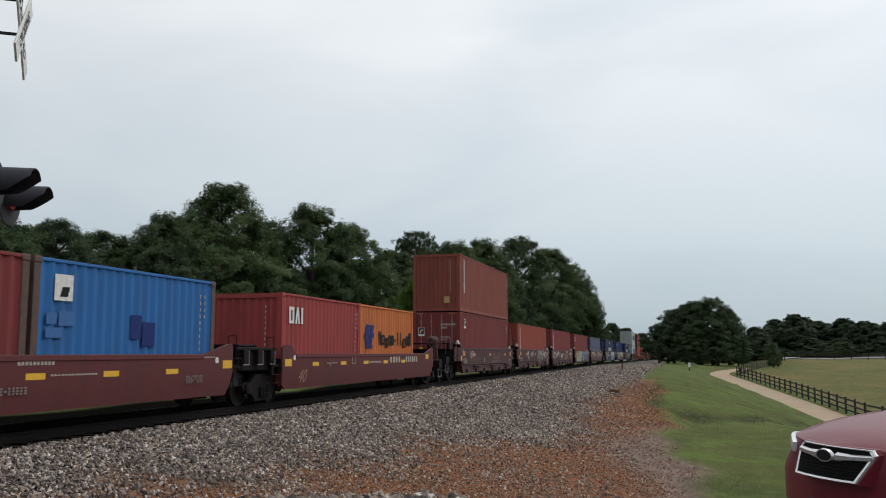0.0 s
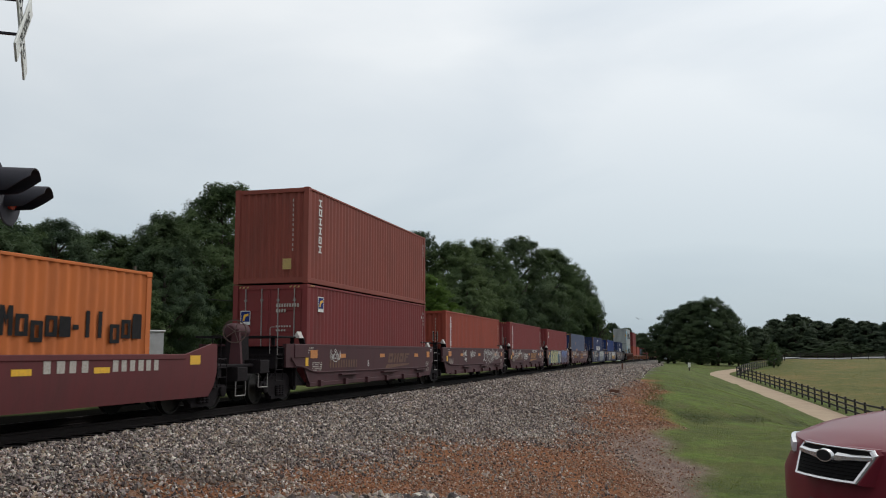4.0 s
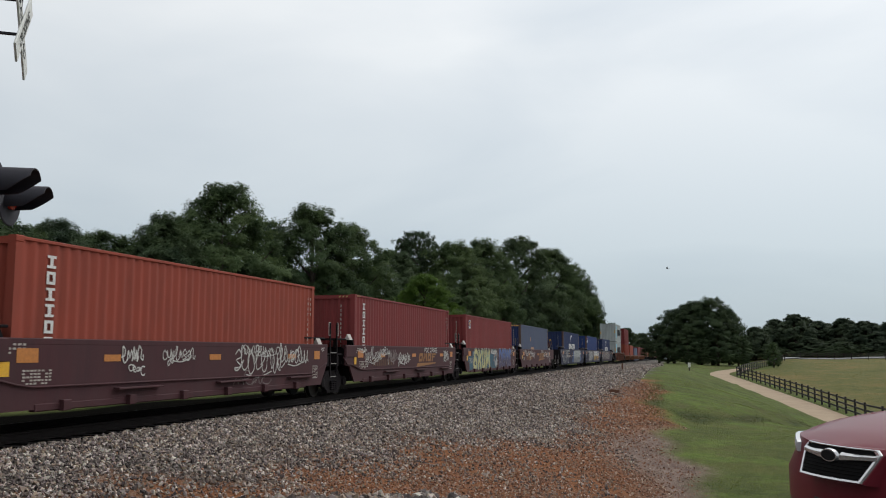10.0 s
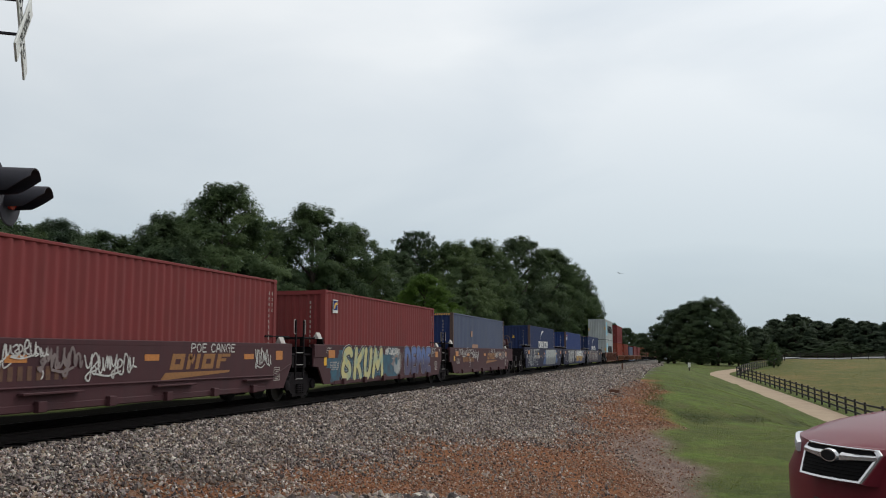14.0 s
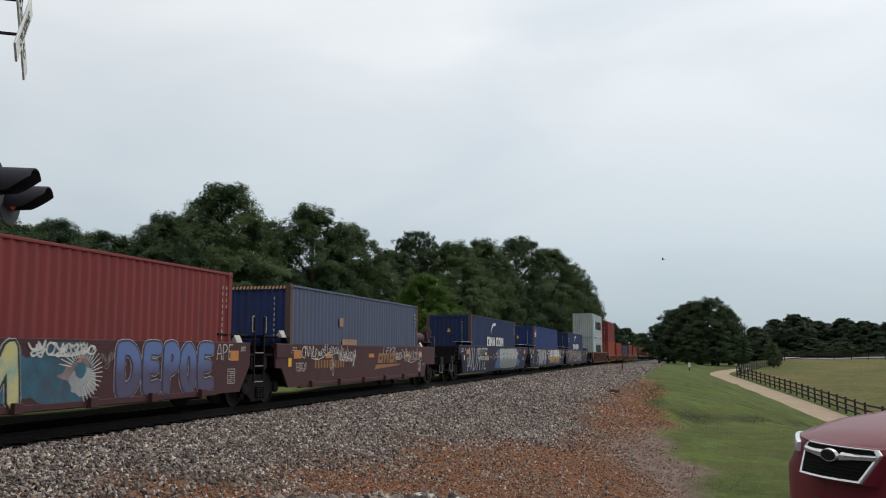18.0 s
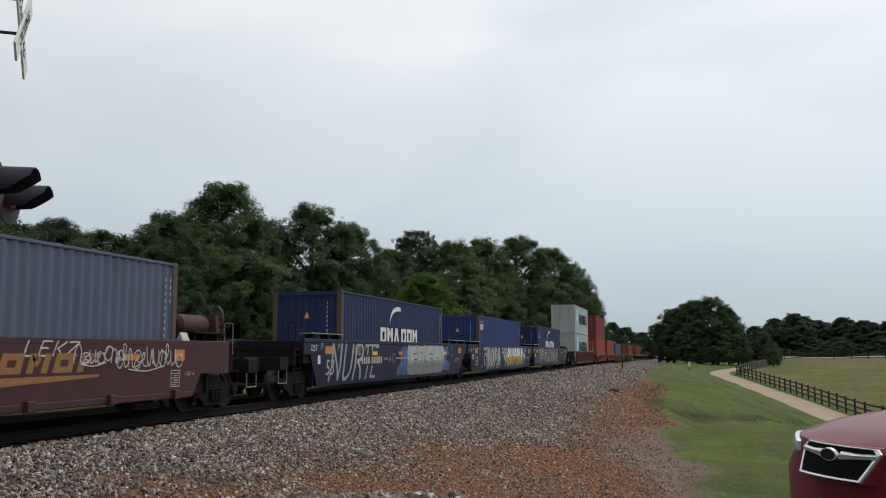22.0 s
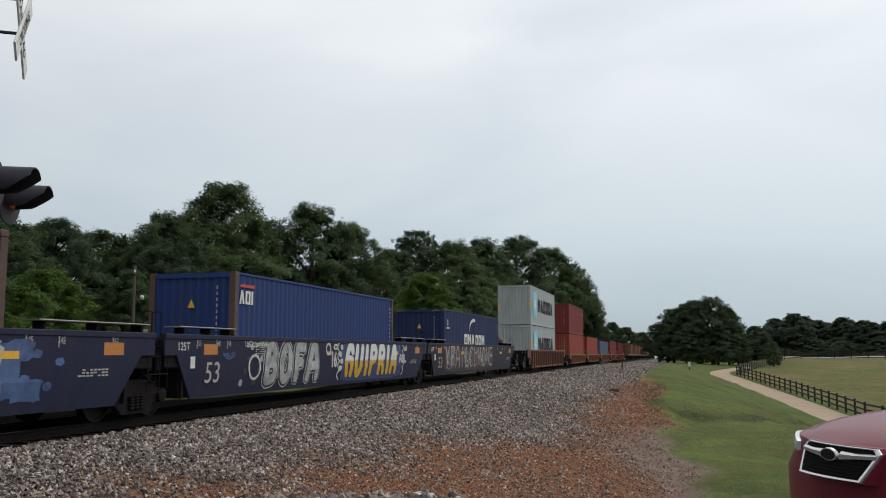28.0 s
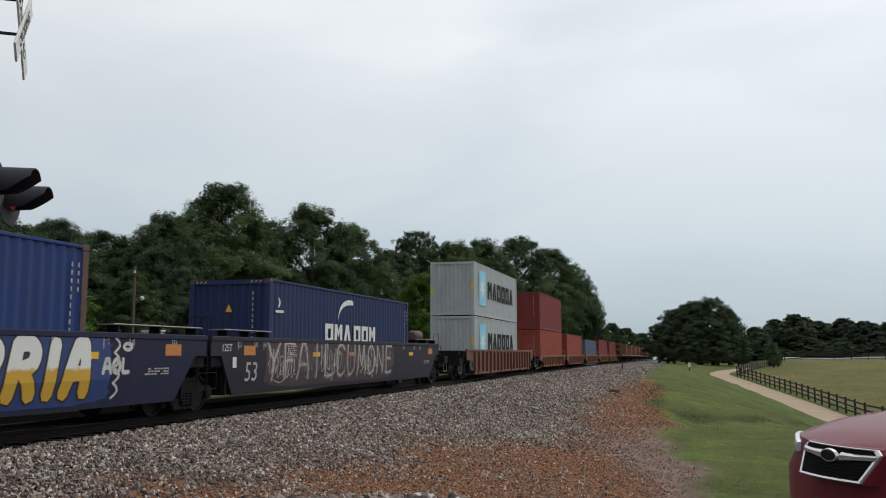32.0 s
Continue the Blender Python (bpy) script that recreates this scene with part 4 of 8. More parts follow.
def mark_shape(kind, y, z, w, h, t, slant=0.0):
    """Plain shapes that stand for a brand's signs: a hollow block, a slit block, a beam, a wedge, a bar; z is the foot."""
    x0, x1 = HALF + 0.002, HALF + 0.006
    mb = MB()

    def slab(a0, b0, a1, b1):
        mb.prism([(y + a0 + slant * b0, z + b0), (y + a1 + slant * b0, z + b0), (y + a1 + slant * b1, z + b1), (y + a0 + slant * b1, z + b1)], "x", x0, x1)
    if kind == "hollow":
        slab(0, 0, t, h)
        slab(w - t, 0, w, h)
        for b0, b1 in ((0, t * 0.75), (h - t * 0.75, h)):
            slab(t, b0, w - t, b1)
    elif kind == "slit":
        slab(0, 0, t, h)
        slab(w - t, 0, w, h)
        mb.prism([(y + t, z + h), (y + t, z + h * 0.66), (y + w / 2, z + h * 0.3), (y + w - t, z + h * 0.66), (y + w - t, z + h), (y + w / 2, z + h * 0.62)], "x", x0, x1)
    elif kind == "beam":
        slab(0, 0, w, t * 0.7)
        slab(w * 0.5 - t * 0.6, t * 0.7, w * 0.5 + t * 0.6, h - t * 0.7)
        slab(0, h - t * 0.7, w, h)
    elif kind == "wedge":
        mb.prism([(y, z), (y + t, z), (y + w * 0.5, z + h * 0.62), (y + w - t, z), (y + w, z), (y + w * 0.68, z + h), (y + w * 0.32, z + h)], "x", x0, x1)
    else:
        slab(0, 0, w, h)
    return mb


def brand_row(c, kinds, y, z, w, h, t, gap, material):
    for k in kinds:
        if k != " ":
            part("brand_mark", mark_shape({"o": "hollow", "m": "slit", "a": "wedge", "i": "beam", "l": "bar"}[k], y, z, w if k != "l" else t, h, t), material, c)
        y += (w if k != "l" else t) + gap


def wheelset(parent, y):
    def make():
        b = MB()
        prof = [(0.0, -0.07), (0.13, -0.07), (0.17, -0.045), (0.36, -0.03), (0.38, -0.07), (0.42, -0.065), (0.425, 0.045), (0.455, 0.05), (0.455, 0.075), (0.37, 0.07), (0.16, 0.03), (0.0, 0.06)]
        for s in (-1, 1):
            b.lathe([(r, -a) for r, a in prof], (s * 0.755, 0, 0), (s, 0, 0), 24)
        b.cyl((-0.8, 0, 0), (0.8, 0, 0), 0.08, 10)
        for s in (-1, 1):
            b.cyl((s * 0.95, 0, 0), (s * 1.10, 0, 0), 0.12, 12)
        return b
    ws = part("wheelset", make, "wheel", parent, at=pose(0, y, 0.425), key="wheelset")
    WHEELS.append((ws, y, CURRENT[0]))
    return ws


WHEELS = []
LEAN = 0.08   # how far a creased side wall leans in at its foot
BENDS = {}   # cars whose sides lean in below a crease: its height and the lower edge
CURRENT = [0.0]   # place of the car that is being built


def truck(parent, y):
    """A two-axle freight truck with cast side frames and coil springs."""
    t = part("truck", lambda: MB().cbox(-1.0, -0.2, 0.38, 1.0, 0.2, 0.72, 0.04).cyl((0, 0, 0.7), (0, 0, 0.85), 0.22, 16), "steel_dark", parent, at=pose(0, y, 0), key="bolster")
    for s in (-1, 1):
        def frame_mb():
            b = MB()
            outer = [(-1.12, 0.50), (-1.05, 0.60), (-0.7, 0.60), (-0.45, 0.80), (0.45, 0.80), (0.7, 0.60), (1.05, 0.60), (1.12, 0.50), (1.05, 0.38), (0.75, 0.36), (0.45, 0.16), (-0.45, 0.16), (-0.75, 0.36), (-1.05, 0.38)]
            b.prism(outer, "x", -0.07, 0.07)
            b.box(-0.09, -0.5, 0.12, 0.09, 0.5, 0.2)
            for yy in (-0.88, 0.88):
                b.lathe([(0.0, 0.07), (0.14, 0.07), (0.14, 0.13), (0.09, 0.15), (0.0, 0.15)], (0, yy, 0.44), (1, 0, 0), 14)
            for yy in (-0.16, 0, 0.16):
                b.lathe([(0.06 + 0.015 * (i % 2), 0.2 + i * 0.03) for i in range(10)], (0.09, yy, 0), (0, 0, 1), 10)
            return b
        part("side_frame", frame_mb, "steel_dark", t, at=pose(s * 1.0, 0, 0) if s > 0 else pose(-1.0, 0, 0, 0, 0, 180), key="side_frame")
    for yy in (-0.88, 0.88):
        wheelset(t, yy)
    return t


def ladder(parent, x, y, z0, z1, w=0.42, rungs=4, material="steel_dark"):
    frame_part = part("ladder", MB().tube([(x, y, z0), (x, y, z1 - 0.02), (x, y + 0.02, z1), (x, y + w - 0.02, z1), (x, y + w, z1 - 0.02), (x, y + w, z0)], 0.012), material, parent)
    for i in range(rungs - 1):
        part("rung", lambda: MB().tube([(0, 0, 0), (0, w, 0)], 0.012), material, frame_part, at=pose(x, y, z0 + (z1 - z0) * i / max(rungs - 1, 1)), key=("rung", w, material))
    return frame_part


def handrail(parent, x, y, z0, z1, material="grab"):
    return part("handrail", MB().tube([(x, y, z0), (x, y, z1 - 0.03), (x - 0.03, y, z1), (x - 0.20, y, z1), (x - 0.23, y, z1 - 0.03), (x - 0.23, y, z0)], 0.011), material, parent)


def crew_ladder(w, y, x):
    """A dark ladder in the gap between two cars, with a pale grab loop on each stile."""
    ld = part("crew_ladder", MB().cbox(x - 0.02, y - 0.29, 0.62, x + 0.02, y - 0.24, 2.30, 0.006).cbox(x - 0.02, y + 0.24, 0.62, x + 0.02, y + 0.29, 2.30, 0.006), "steel_dark", w, "dark steel ladder between two cars")
    for z in (0.62, 1.02, 1.36):
        part("rung", lambda: MB().cyl((0, -0.24, 0), (0, 0.24, 0), 0.014, 6), "grab", ld, at=pose(x, y, z), key="crew_rung")
    for sg in (-1, 1):
        part("grab_loop", MB().tube([(x, y + sg * 0.29, 1.90), (x, y + sg * 0.36, 1.90), (x, y + sg * 0.38, 1.93), (x, y + sg * 0.38, 2.27), (x, y + sg * 0.36, 2.30), (x, y + sg * 0.29, 2.30)], 0.012), "guide_pale", ld)


def well_car(label, colour, s, y0, y1, top, low, lead_end=False, tail_end=False, ribs=0, slope=0.95, gap_truck=True, bend=0.0, group="well cars of the train", raised=False):
    """One unit of a stack car: deep side walls, sloping ends, floor beams, end decks and trucks. y0, y1: its side walls from the container's leading end."""
    w = empty("well_car", label, "railway car", group)
    CURRENT[0] = s
    X = HALF + 0.13
    mid = low + (top - low) * 0.52
    run = slope
    prof = [(y0, top), (y0, mid), (y0 + 0.65, mid - 0.05), (y0 + 0.65 + run, low), (y1 - 0.65 - run, low), (y1 - 0.65, mid - 0.05), (y1, mid), (y1, top)]
    if bend and top > 1.7:
        prof = [(y0, top), (y0, 1.29), (y0 + 0.46, 1.29), (y0 + 1.15, low), (y1 - 1.15, low), (y1 - 0.46, 1.29), (y1, 1.29), (y1, top)]
    if colour == "w_bnsf":
        flat = 1.2 if lead_end else 0.36
        prof = [(y0, top), (y0, 0.96), (y0 + flat, 0.94), (y0 + flat + 0.44, low)]
        prof += [(y1 - 1.55, low), (y1 - 1.25, 0.88), (y1, 0.86), (y1, top)] if tail_end else [(y1 - 0.5, low), (y1, 1.05), (y1, top)]
    elif lead_end and top < 1.7:
        prof[1:4] = [(y0, mid + 0.1), (y0 + 1.1, mid), (y0 + 1.1 + run, low)]
    for sx in (-1, 1):
        if bend:
            BENDS[w.name] = (bend, low)
            rings = []
            spans = [(yy, zl, top) for yy, zl in prof[1:-1]]
            if raised:
                spans = [(y0, 0.8, 1.5), (y0 + 0.08, 0.5, 1.57), (y0 + 0.3, low, 1.57), (y0 + 0.53, low, 1.57), (y0 + 0.85, low, top), (y1 - 1.35, low, top), (y1 - 0.22, low, 1.57), (y1 - 0.05, 0.6, 1.57), (y1, 0.9, 1.5)]
            for (yy, zl, zt) in spans:
                zb, xl = max(bend, zl), X - LEAN * max(0.0, bend - zl) / (bend - low)
                rings.append([(X, yy, zt), (X, yy, zb), (xl, yy, zl), (xl - 0.05, yy, zl), (X - 0.05, yy, zb), (X - 0.05, yy, zt)])
            b = MB().loft(rings)
        else:
            b = MB().prism(prof, "x", X - 0.05, X)
        wall = part("side_wall", b, colour, w, at=pose(0, 0, 0) if sx > 0 else Matrix.Diagonal((-1, 1, 1, 1)))
        ya, yb = (y0 + 0.85, y1 - 1.35) if raised else (y0, y1)
        part("top_chord", MB().cbox(X - 0.11, ya, top - 0.10, X + (0.004 if colour == "w_bnsf" else 0.022), yb, top + 0.012, 0.012), colour, wall)
        inset = LEAN if bend else 0.0
        if raised or bend and top > 1.7:
            continue
        part("bottom_chord", MB().cbox(X - 0.12 - inset, y0 + 0.65 + run, low - 0.04, X + (0.012 if colour == "w_bnsf" else 0.035) - inset, y1 - 0.65 - run, low + 0.10, 0.02), colour, wall)
        for i in range(6):
            y = y0 + 2.2 + i * (y1 - y0 - 4.6) / 5
            if i % 2 and not bend and s < 20:
                part("step_plate", lambda: MB().cbox(X - 0.02, 0, low + 0.25, X + 0.13, 1.5, low + 0.29, 0.008), colour, wall, at=pose(0, y - 0.4, 0), key=("stepp", low, colour))
            part("bracket", lambda: MB().cbox(X - 0.02, 0, low - 0.05, X + 0.10, 0.2, low + 0.14, 0.015), colour, wall, at=pose(-inset, y, 0), key=("brk", low, colour))
        if ribs:
            for i in range(ribs):
                y = y0 + 1.5 + i * (y1 - y0 - 3.0) / (ribs - 1)
                part("rib", lambda: MB().cbox(X, -0.05, low + 0.1, X + 0.11, 0.05, top - 0.1, 0.012), colour, wall, at=pose(0, y, 0), key=("rib", colour, low, top))
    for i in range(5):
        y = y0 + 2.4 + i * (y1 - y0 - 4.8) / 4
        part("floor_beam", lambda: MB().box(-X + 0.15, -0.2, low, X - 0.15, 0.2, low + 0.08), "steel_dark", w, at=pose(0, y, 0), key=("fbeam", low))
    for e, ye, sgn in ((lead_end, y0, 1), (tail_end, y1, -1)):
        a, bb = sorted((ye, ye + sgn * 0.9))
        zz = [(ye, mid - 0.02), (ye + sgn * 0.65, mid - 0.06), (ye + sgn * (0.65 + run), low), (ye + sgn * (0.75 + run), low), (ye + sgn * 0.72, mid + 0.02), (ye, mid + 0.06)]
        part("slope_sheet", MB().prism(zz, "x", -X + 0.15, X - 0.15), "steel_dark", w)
        # bulkhead kept near-black for the shade between two cars
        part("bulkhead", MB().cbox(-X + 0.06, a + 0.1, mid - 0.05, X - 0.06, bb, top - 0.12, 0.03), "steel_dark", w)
        # added dark sheet and gussets stand for shade over the container's lower end
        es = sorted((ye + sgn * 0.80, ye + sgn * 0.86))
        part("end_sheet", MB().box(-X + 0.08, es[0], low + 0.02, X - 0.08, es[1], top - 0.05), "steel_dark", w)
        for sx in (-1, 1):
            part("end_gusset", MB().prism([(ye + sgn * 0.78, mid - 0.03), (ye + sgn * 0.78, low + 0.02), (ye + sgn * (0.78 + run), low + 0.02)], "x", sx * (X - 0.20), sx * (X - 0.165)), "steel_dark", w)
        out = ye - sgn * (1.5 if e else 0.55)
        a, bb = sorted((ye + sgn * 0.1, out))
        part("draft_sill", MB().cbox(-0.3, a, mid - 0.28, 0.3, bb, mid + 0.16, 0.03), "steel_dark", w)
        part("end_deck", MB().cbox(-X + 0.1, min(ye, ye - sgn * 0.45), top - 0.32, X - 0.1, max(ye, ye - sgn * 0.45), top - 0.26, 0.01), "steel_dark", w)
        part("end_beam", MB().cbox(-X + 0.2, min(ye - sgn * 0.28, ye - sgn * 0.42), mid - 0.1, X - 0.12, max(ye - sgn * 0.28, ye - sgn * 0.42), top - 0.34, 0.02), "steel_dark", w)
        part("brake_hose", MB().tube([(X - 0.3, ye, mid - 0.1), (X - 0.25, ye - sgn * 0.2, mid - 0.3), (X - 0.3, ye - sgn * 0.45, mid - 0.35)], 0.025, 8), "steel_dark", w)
        if colour == "w_bnsf" and not e:
            continue
        ladder(w, X - 0.06, ye - sgn * 0.14 if sgn < 0 else ye - 0.5, low + 0.2, top - 0.1)
        iron = "steel_dark" if colour in ("w_dttx", "w_faded", "w_nokl") else "grab"
        handrail(w, X - 0.10, ye - sgn * 0.34, top - 0.3, top + 0.46, iron)
        if e:
            part("coupler", MB().cbox(-0.14, min(out, out - sgn * 0.5), mid - 0.25, 0.14, max(out, out - sgn * 0.5), mid + 0.08, 0.03), "steel_dark", w)
            part("step_board", MB().cbox(X - 0.5, min(out, out + sgn * 0.5), mid - 0.2, X, max(out, out + sgn * 0.5), mid + 0.15, 0.02), "steel_dark", w)
            part("stirrup", MB().tube([(X - 0.05, out, mid - 0.2), (X - 0.05, out, mid - 0.55), (X - 0.05, out + sgn * 0.5, mid - 0.55), (X - 0.05, out + sgn * 0.5, mid - 0.2)], 0.014), "grab", w)
            truck(w, ye + sgn * 0.15 if lead_end and sgn > 0 else ye - 0.15)
    if colour == "w_bnsf" and not lead_end:
        crew_ladder(w, y0 - 0.77, X - 0.10)
    if colour == "w_bnsf":
        for a, bb, legs in ((y0 - 0.45, y0 + 1.05, (-0.3, 0.9)), (y1 - 1.35, y1 + 0.1, (-1.2, -0.1))):
            ye = y0 if a < 3 else y1
            part("end_walkway", MB().cbox(-1.2, a, 1.775, 1.22, bb, 1.825, 0.012), "steel_dark", w, "dark steel walkway over the end of the car")
            for k in legs:
                part("walkway_leg", lambda: MB().cbox(1.05, -0.03, 1.55, 1.15, 0.03, 1.775, 0.01), "steel_dark", w, at=pose(0, ye + k, 0), key="walkway_leg")
    if not lead_end and gap_truck:
        truck(w, y0 - (0.38 if colour == "w_bnsf" else 0.58))
    MOVERS.append((w, s, 0.0))
    return w


def side_x():
    return HALF + 0.13 + 0.002


def reflectors(w, ys, z, material="amber", dy=0.45, dz=0.16):
    for y in ys:
        part("reflector", lambda: MB().box(side_x(), 0, 0, side_x() + 0.006, dy, dz), material, w, at=pose(0, y, z), key=("refl", material, dy, dz))


def strut_pts():
    """The slanting leg below a container guide."""
    vs = [(0.04, 0.30, 0.0), (0.20, 0.30, 0.0), (0.20, 0.36, 0.03), (0.04, 0.36, 0.03), (0.04, 0.46, -0.24), (0.20, 0.46, -0.24), (0.20, 0.52, -0.24), (0.04, 0.52, -0.24)]
    return vs, [(0, 1, 2, 3), (4, 7, 6, 5), (0, 4, 5, 1), (1, 5, 6, 2), (2, 6, 7, 3), (3, 7, 4, 0)]


def corner_guide(w, y, z, face=1):
    """Pale steel guide that leads a container into the well."""
    part("container_guide", lambda: MB().prism([(0.02, 0), (0.22, 0), (0.13, 0.19)], "y", 0, 0.28), "guide_pale", w, "pale steel container guide", at=pose(HALF - 0.1, y, z), key="guide")
    part("guide_strut", lambda: MB().add(*strut_pts()), "steel_dark", w, at=pose(HALF - 0.1, y, z), key="guide_strut")


BASE = 0.36


# ---- spray paint ----
STROKES = {
    "S": (((.95, .84), (.72, .98), (.36, .93), (.22, .75), (.42, .58), (.74, .42), (.84, .2), (.58, .04), (.22, .08), (.08, .28), (.14, .5)),),
    "K": (((.2, 1), (.14, .5), (.12, 0)), ((.98, .98), (.6, .68), (.3, .5)), ((.34, .5), (.6, .3), (.8, .02))),
    "U": (((.12, 1), (.06, .4), (.2, .06), (.5, .02), (.78, .2), (.88, .6), (.9, 1)),),
    "M": (((.03, 0), (.1, .5), (.2, 1)), ((.22, .96), (.36, .5), (.5, .3)), ((.5, .32), (.62, .6), (.76, .98)), ((.78, 1), (.88, .5), (.97, 0))),
    "B": (((.1, 0), (.08, .5), (.12, 1)), ((.14, .97), (.5, 1), (.76, .86), (.7, .64), (.2, .52)), ((.22, .52), (.7, .5), (.9, .3), (.76, .06), (.12, 0))),
    "O": (((.5, 1), (.2, .84), (.08, .5), (.2, .14), (.5, 0), (.8, .14), (.92, .5), (.8, .84), (.48, 1)),),
    "F": (((.2, 0), (.15, .5), (.15, 1)), ((.18, .98), (.5, 1), (.95, .98)), ((.2, .5), (.5, .53), (.75, .52))),
    "A": (((.02, 0), (.2, .6), (.38, 1)), ((.36, 1), (.5, 1), (.66, 1)), ((.66, 1), (.82, .6), (.95, 0)), ((.2, .38), (.5, .4), (.8, .38))),
    "G": (((.95, .82), (.75, 1), (.35, .98), (.12, .7), (.08, .3), (.25, .02)), ((.5, .55), (.95, .5)), ((.93, .52), (.9, .25), (.85, 0))),
    "R": (((.08, 0), (.1, .5), (.14, 1)), ((.14, .98), (.6, 1), (.88, .84), (.8, .6), (.3, .5)), ((.36, .5), (.7, .3), (.95, 0))),
    "I": (((.5, 0), (.5, .5), (.5, 1)),),
    "N": (((.1, 0), (.12, 1)), ((.12, .98), (.85, .05)), ((.86, .02), (.88, 1))),
    "E": (((.9, .98), (.5, 1), (.16, .98)), ((.16, 1), (.1, .5), (.14, 0)), ((.14, .02), (.5, 0), (.9, .04)), ((.15, .52), (.4, .54), (.72, .52))),
    "P": (((.08, 0), (.1, .5), (.14, 1)), ((.14, .98), (.6, 1), (.9, .84), (.8, .58), (.3, .46))),
    "D": (((.14, 0), (.1, .5), (.12, 1)), ((.12, .98), (.6, .96), (.9, .68), (.9, .3), (.6, .04), (.14, 0))),
    "L": (((.15, 1), (.12, .5), (.15, .03)), ((.15, .03), (.5, 0), (.9, .04))),
    "C": (((.95, .85), (.6, 1), (.25, .88), (.08, .5), (.25, .1), (.6, 0), (.94, .14)),),
    "Y": (((.05, 1), (.28, .7), (.5, .5)), ((.95, 1), (.5, .5), (.4, 0))),
    "T": (((.02, .97), (.5, 1), (.98, .97)), ((.5, .98), (.46, .5), (.5, 0))),
    "Z": (((.05, .95), (.5, .98), (.95, .97)), ((.95, .97), (.5, .5), (.05, .03)), ((.05, .03), (.5, 0), (.98, .05))),
}
# forms of quick handwriting, joined at random into tags that spell nothing
FORMS = (
    ((0, .35), (.45, .5), (.6, .85), (.3, 1), (.12, .6), (.3, .1), (.7, .0), (1, .3)),
    ((0, .1), (.1, .7), (.3, 1), (.55, .75), (.6, .2), (.8, .05), (1, .4)),
    ((0, .9), (.08, .3), (.35, 0), (.62, .35), (.68, .9), (.75, .25), (1, .15)),
    ((0, .4), (.4, .7), (.5, 1.25), (.3, 1.3), (.25, .6), (.45, .05), (1, .3)),
    ((.1, .8), (.5, 1), (.75, .75), (.35, .5), (.7, .25), (.4, 0), (.02, .12), (.6, .2), (1, .5)),
    ((0, .2), (.25, .95), (.45, .3), (.6, .9), (.8, .2), (1, .5)),
    ((0, .9), (.3, .35), (.55, .4), (.7, .95), (.6, -.1), (.3, -.35), (.12, -.1), (.6, .2), (1, .4)),
    ((.5, 1), (.12, .8), (.1, .25), (.45, 0), (.85, .25), (.85, .8), (.5, 1), (1, .8)),
)


def curved(pts, n=5):
    """A smooth line through the points."""
    if len(pts) < 3:
        return list(pts)
    ext = [pts[0]] + list(pts) + [pts[-1]]
    out = []
    for i in range(1, len(ext) - 2):
        p0, p1, p2, p3 = (Vector(q) for q in ext[i - 1:i + 3])
        for k in range(n):
            t = k / n
            q = 0.5 * (2 * p1 + (p2 - p0) * t + (2 * p0 - 5 * p1 + 4 * p2 - p3) * t * t + (3 * p1 - p0 - 3 * p2 + p3) * t ** 3)
            out.append((q.x, q.y))
    out.append(tuple(pts[-1]))
    return out


def stroke_mb(lines, width, x, step=0.0002):
    """Flat brush lines on the side face, each one a joined ribbon that rises a hair along its way."""
    mb, lift, w = MB(), 0.0, width / 2
    for line in lines:
        pts = [Vector((0, a, b)) for a, b in line]
        d0, d1 = (pts[1] - pts[0]).normalized(), (pts[-1] - pts[-2]).normalized()
        pts = [pts[0] - d0 * w * 0.75] + pts + [pts[-1] + d1 * w * 0.75]
        vs = []
        for i, p in enumerate(pts):
            d = (pts[min(i + 1, len(pts) - 1)] - p).normalized() if i < len(pts) - 1 else d1
            e = (p - pts[i - 1]).normalized() if i else d0
            m = d + e
            m = m.normalized() if m.length > 0.2 else d
            k = w / max(0.62, m.dot(d))
            if i in (0, len(pts) - 1):
                k = w * 0.55
            nrm = Vector((0, -m.z, m.y)) * k
            vs += [(x + lift, p.y + nrm.y, p.z + nrm.z), (x + lift, p.y - nrm.y, p.z - nrm.z)]
            lift += step
        mb.add(vs, [(2 * i, 2 * i + 1, 2 * i + 3, 2 * i + 2) for i in range(len(pts) - 1)])
    return mb


def split_at(mb, z):
    """The same faces, cut along a level line, so that paint follows the crease of the steel."""
    out = MB()
    for f in mb.f:
        pts = [Vector(mb.v[i]) for i in f]
        for sign in (1, -1):
            keep = []
            for p, q in zip(pts, pts[1:] + pts[:1]):
                a, b = sign * (p.z - z), sign * (q.z - z)
                if a >= 0:
                    keep.append(p)
                if a * b < 0:
                    keep.append(p.lerp(q, a / (a - b)))
            if len(keep) > 2:
                out.add([tuple(p) for p in keep], [tuple(range(len(keep)))])
    return out


def flat_part(name, mb, material, parent, label=""):
    if parent.name in BENDS:
        bend, low = BENDS[parent.name]
        mb = split_at(mb, bend)
        mb.v = [(x - LEAN * max(0.0, bend - z) / (bend - low), y, z) for x, y, z in mb.v]
    me = mb.mesh(name, material, smooth=False)
    ob = new(name, me)
    ob.parent = parent
    return tagged(ob, label)


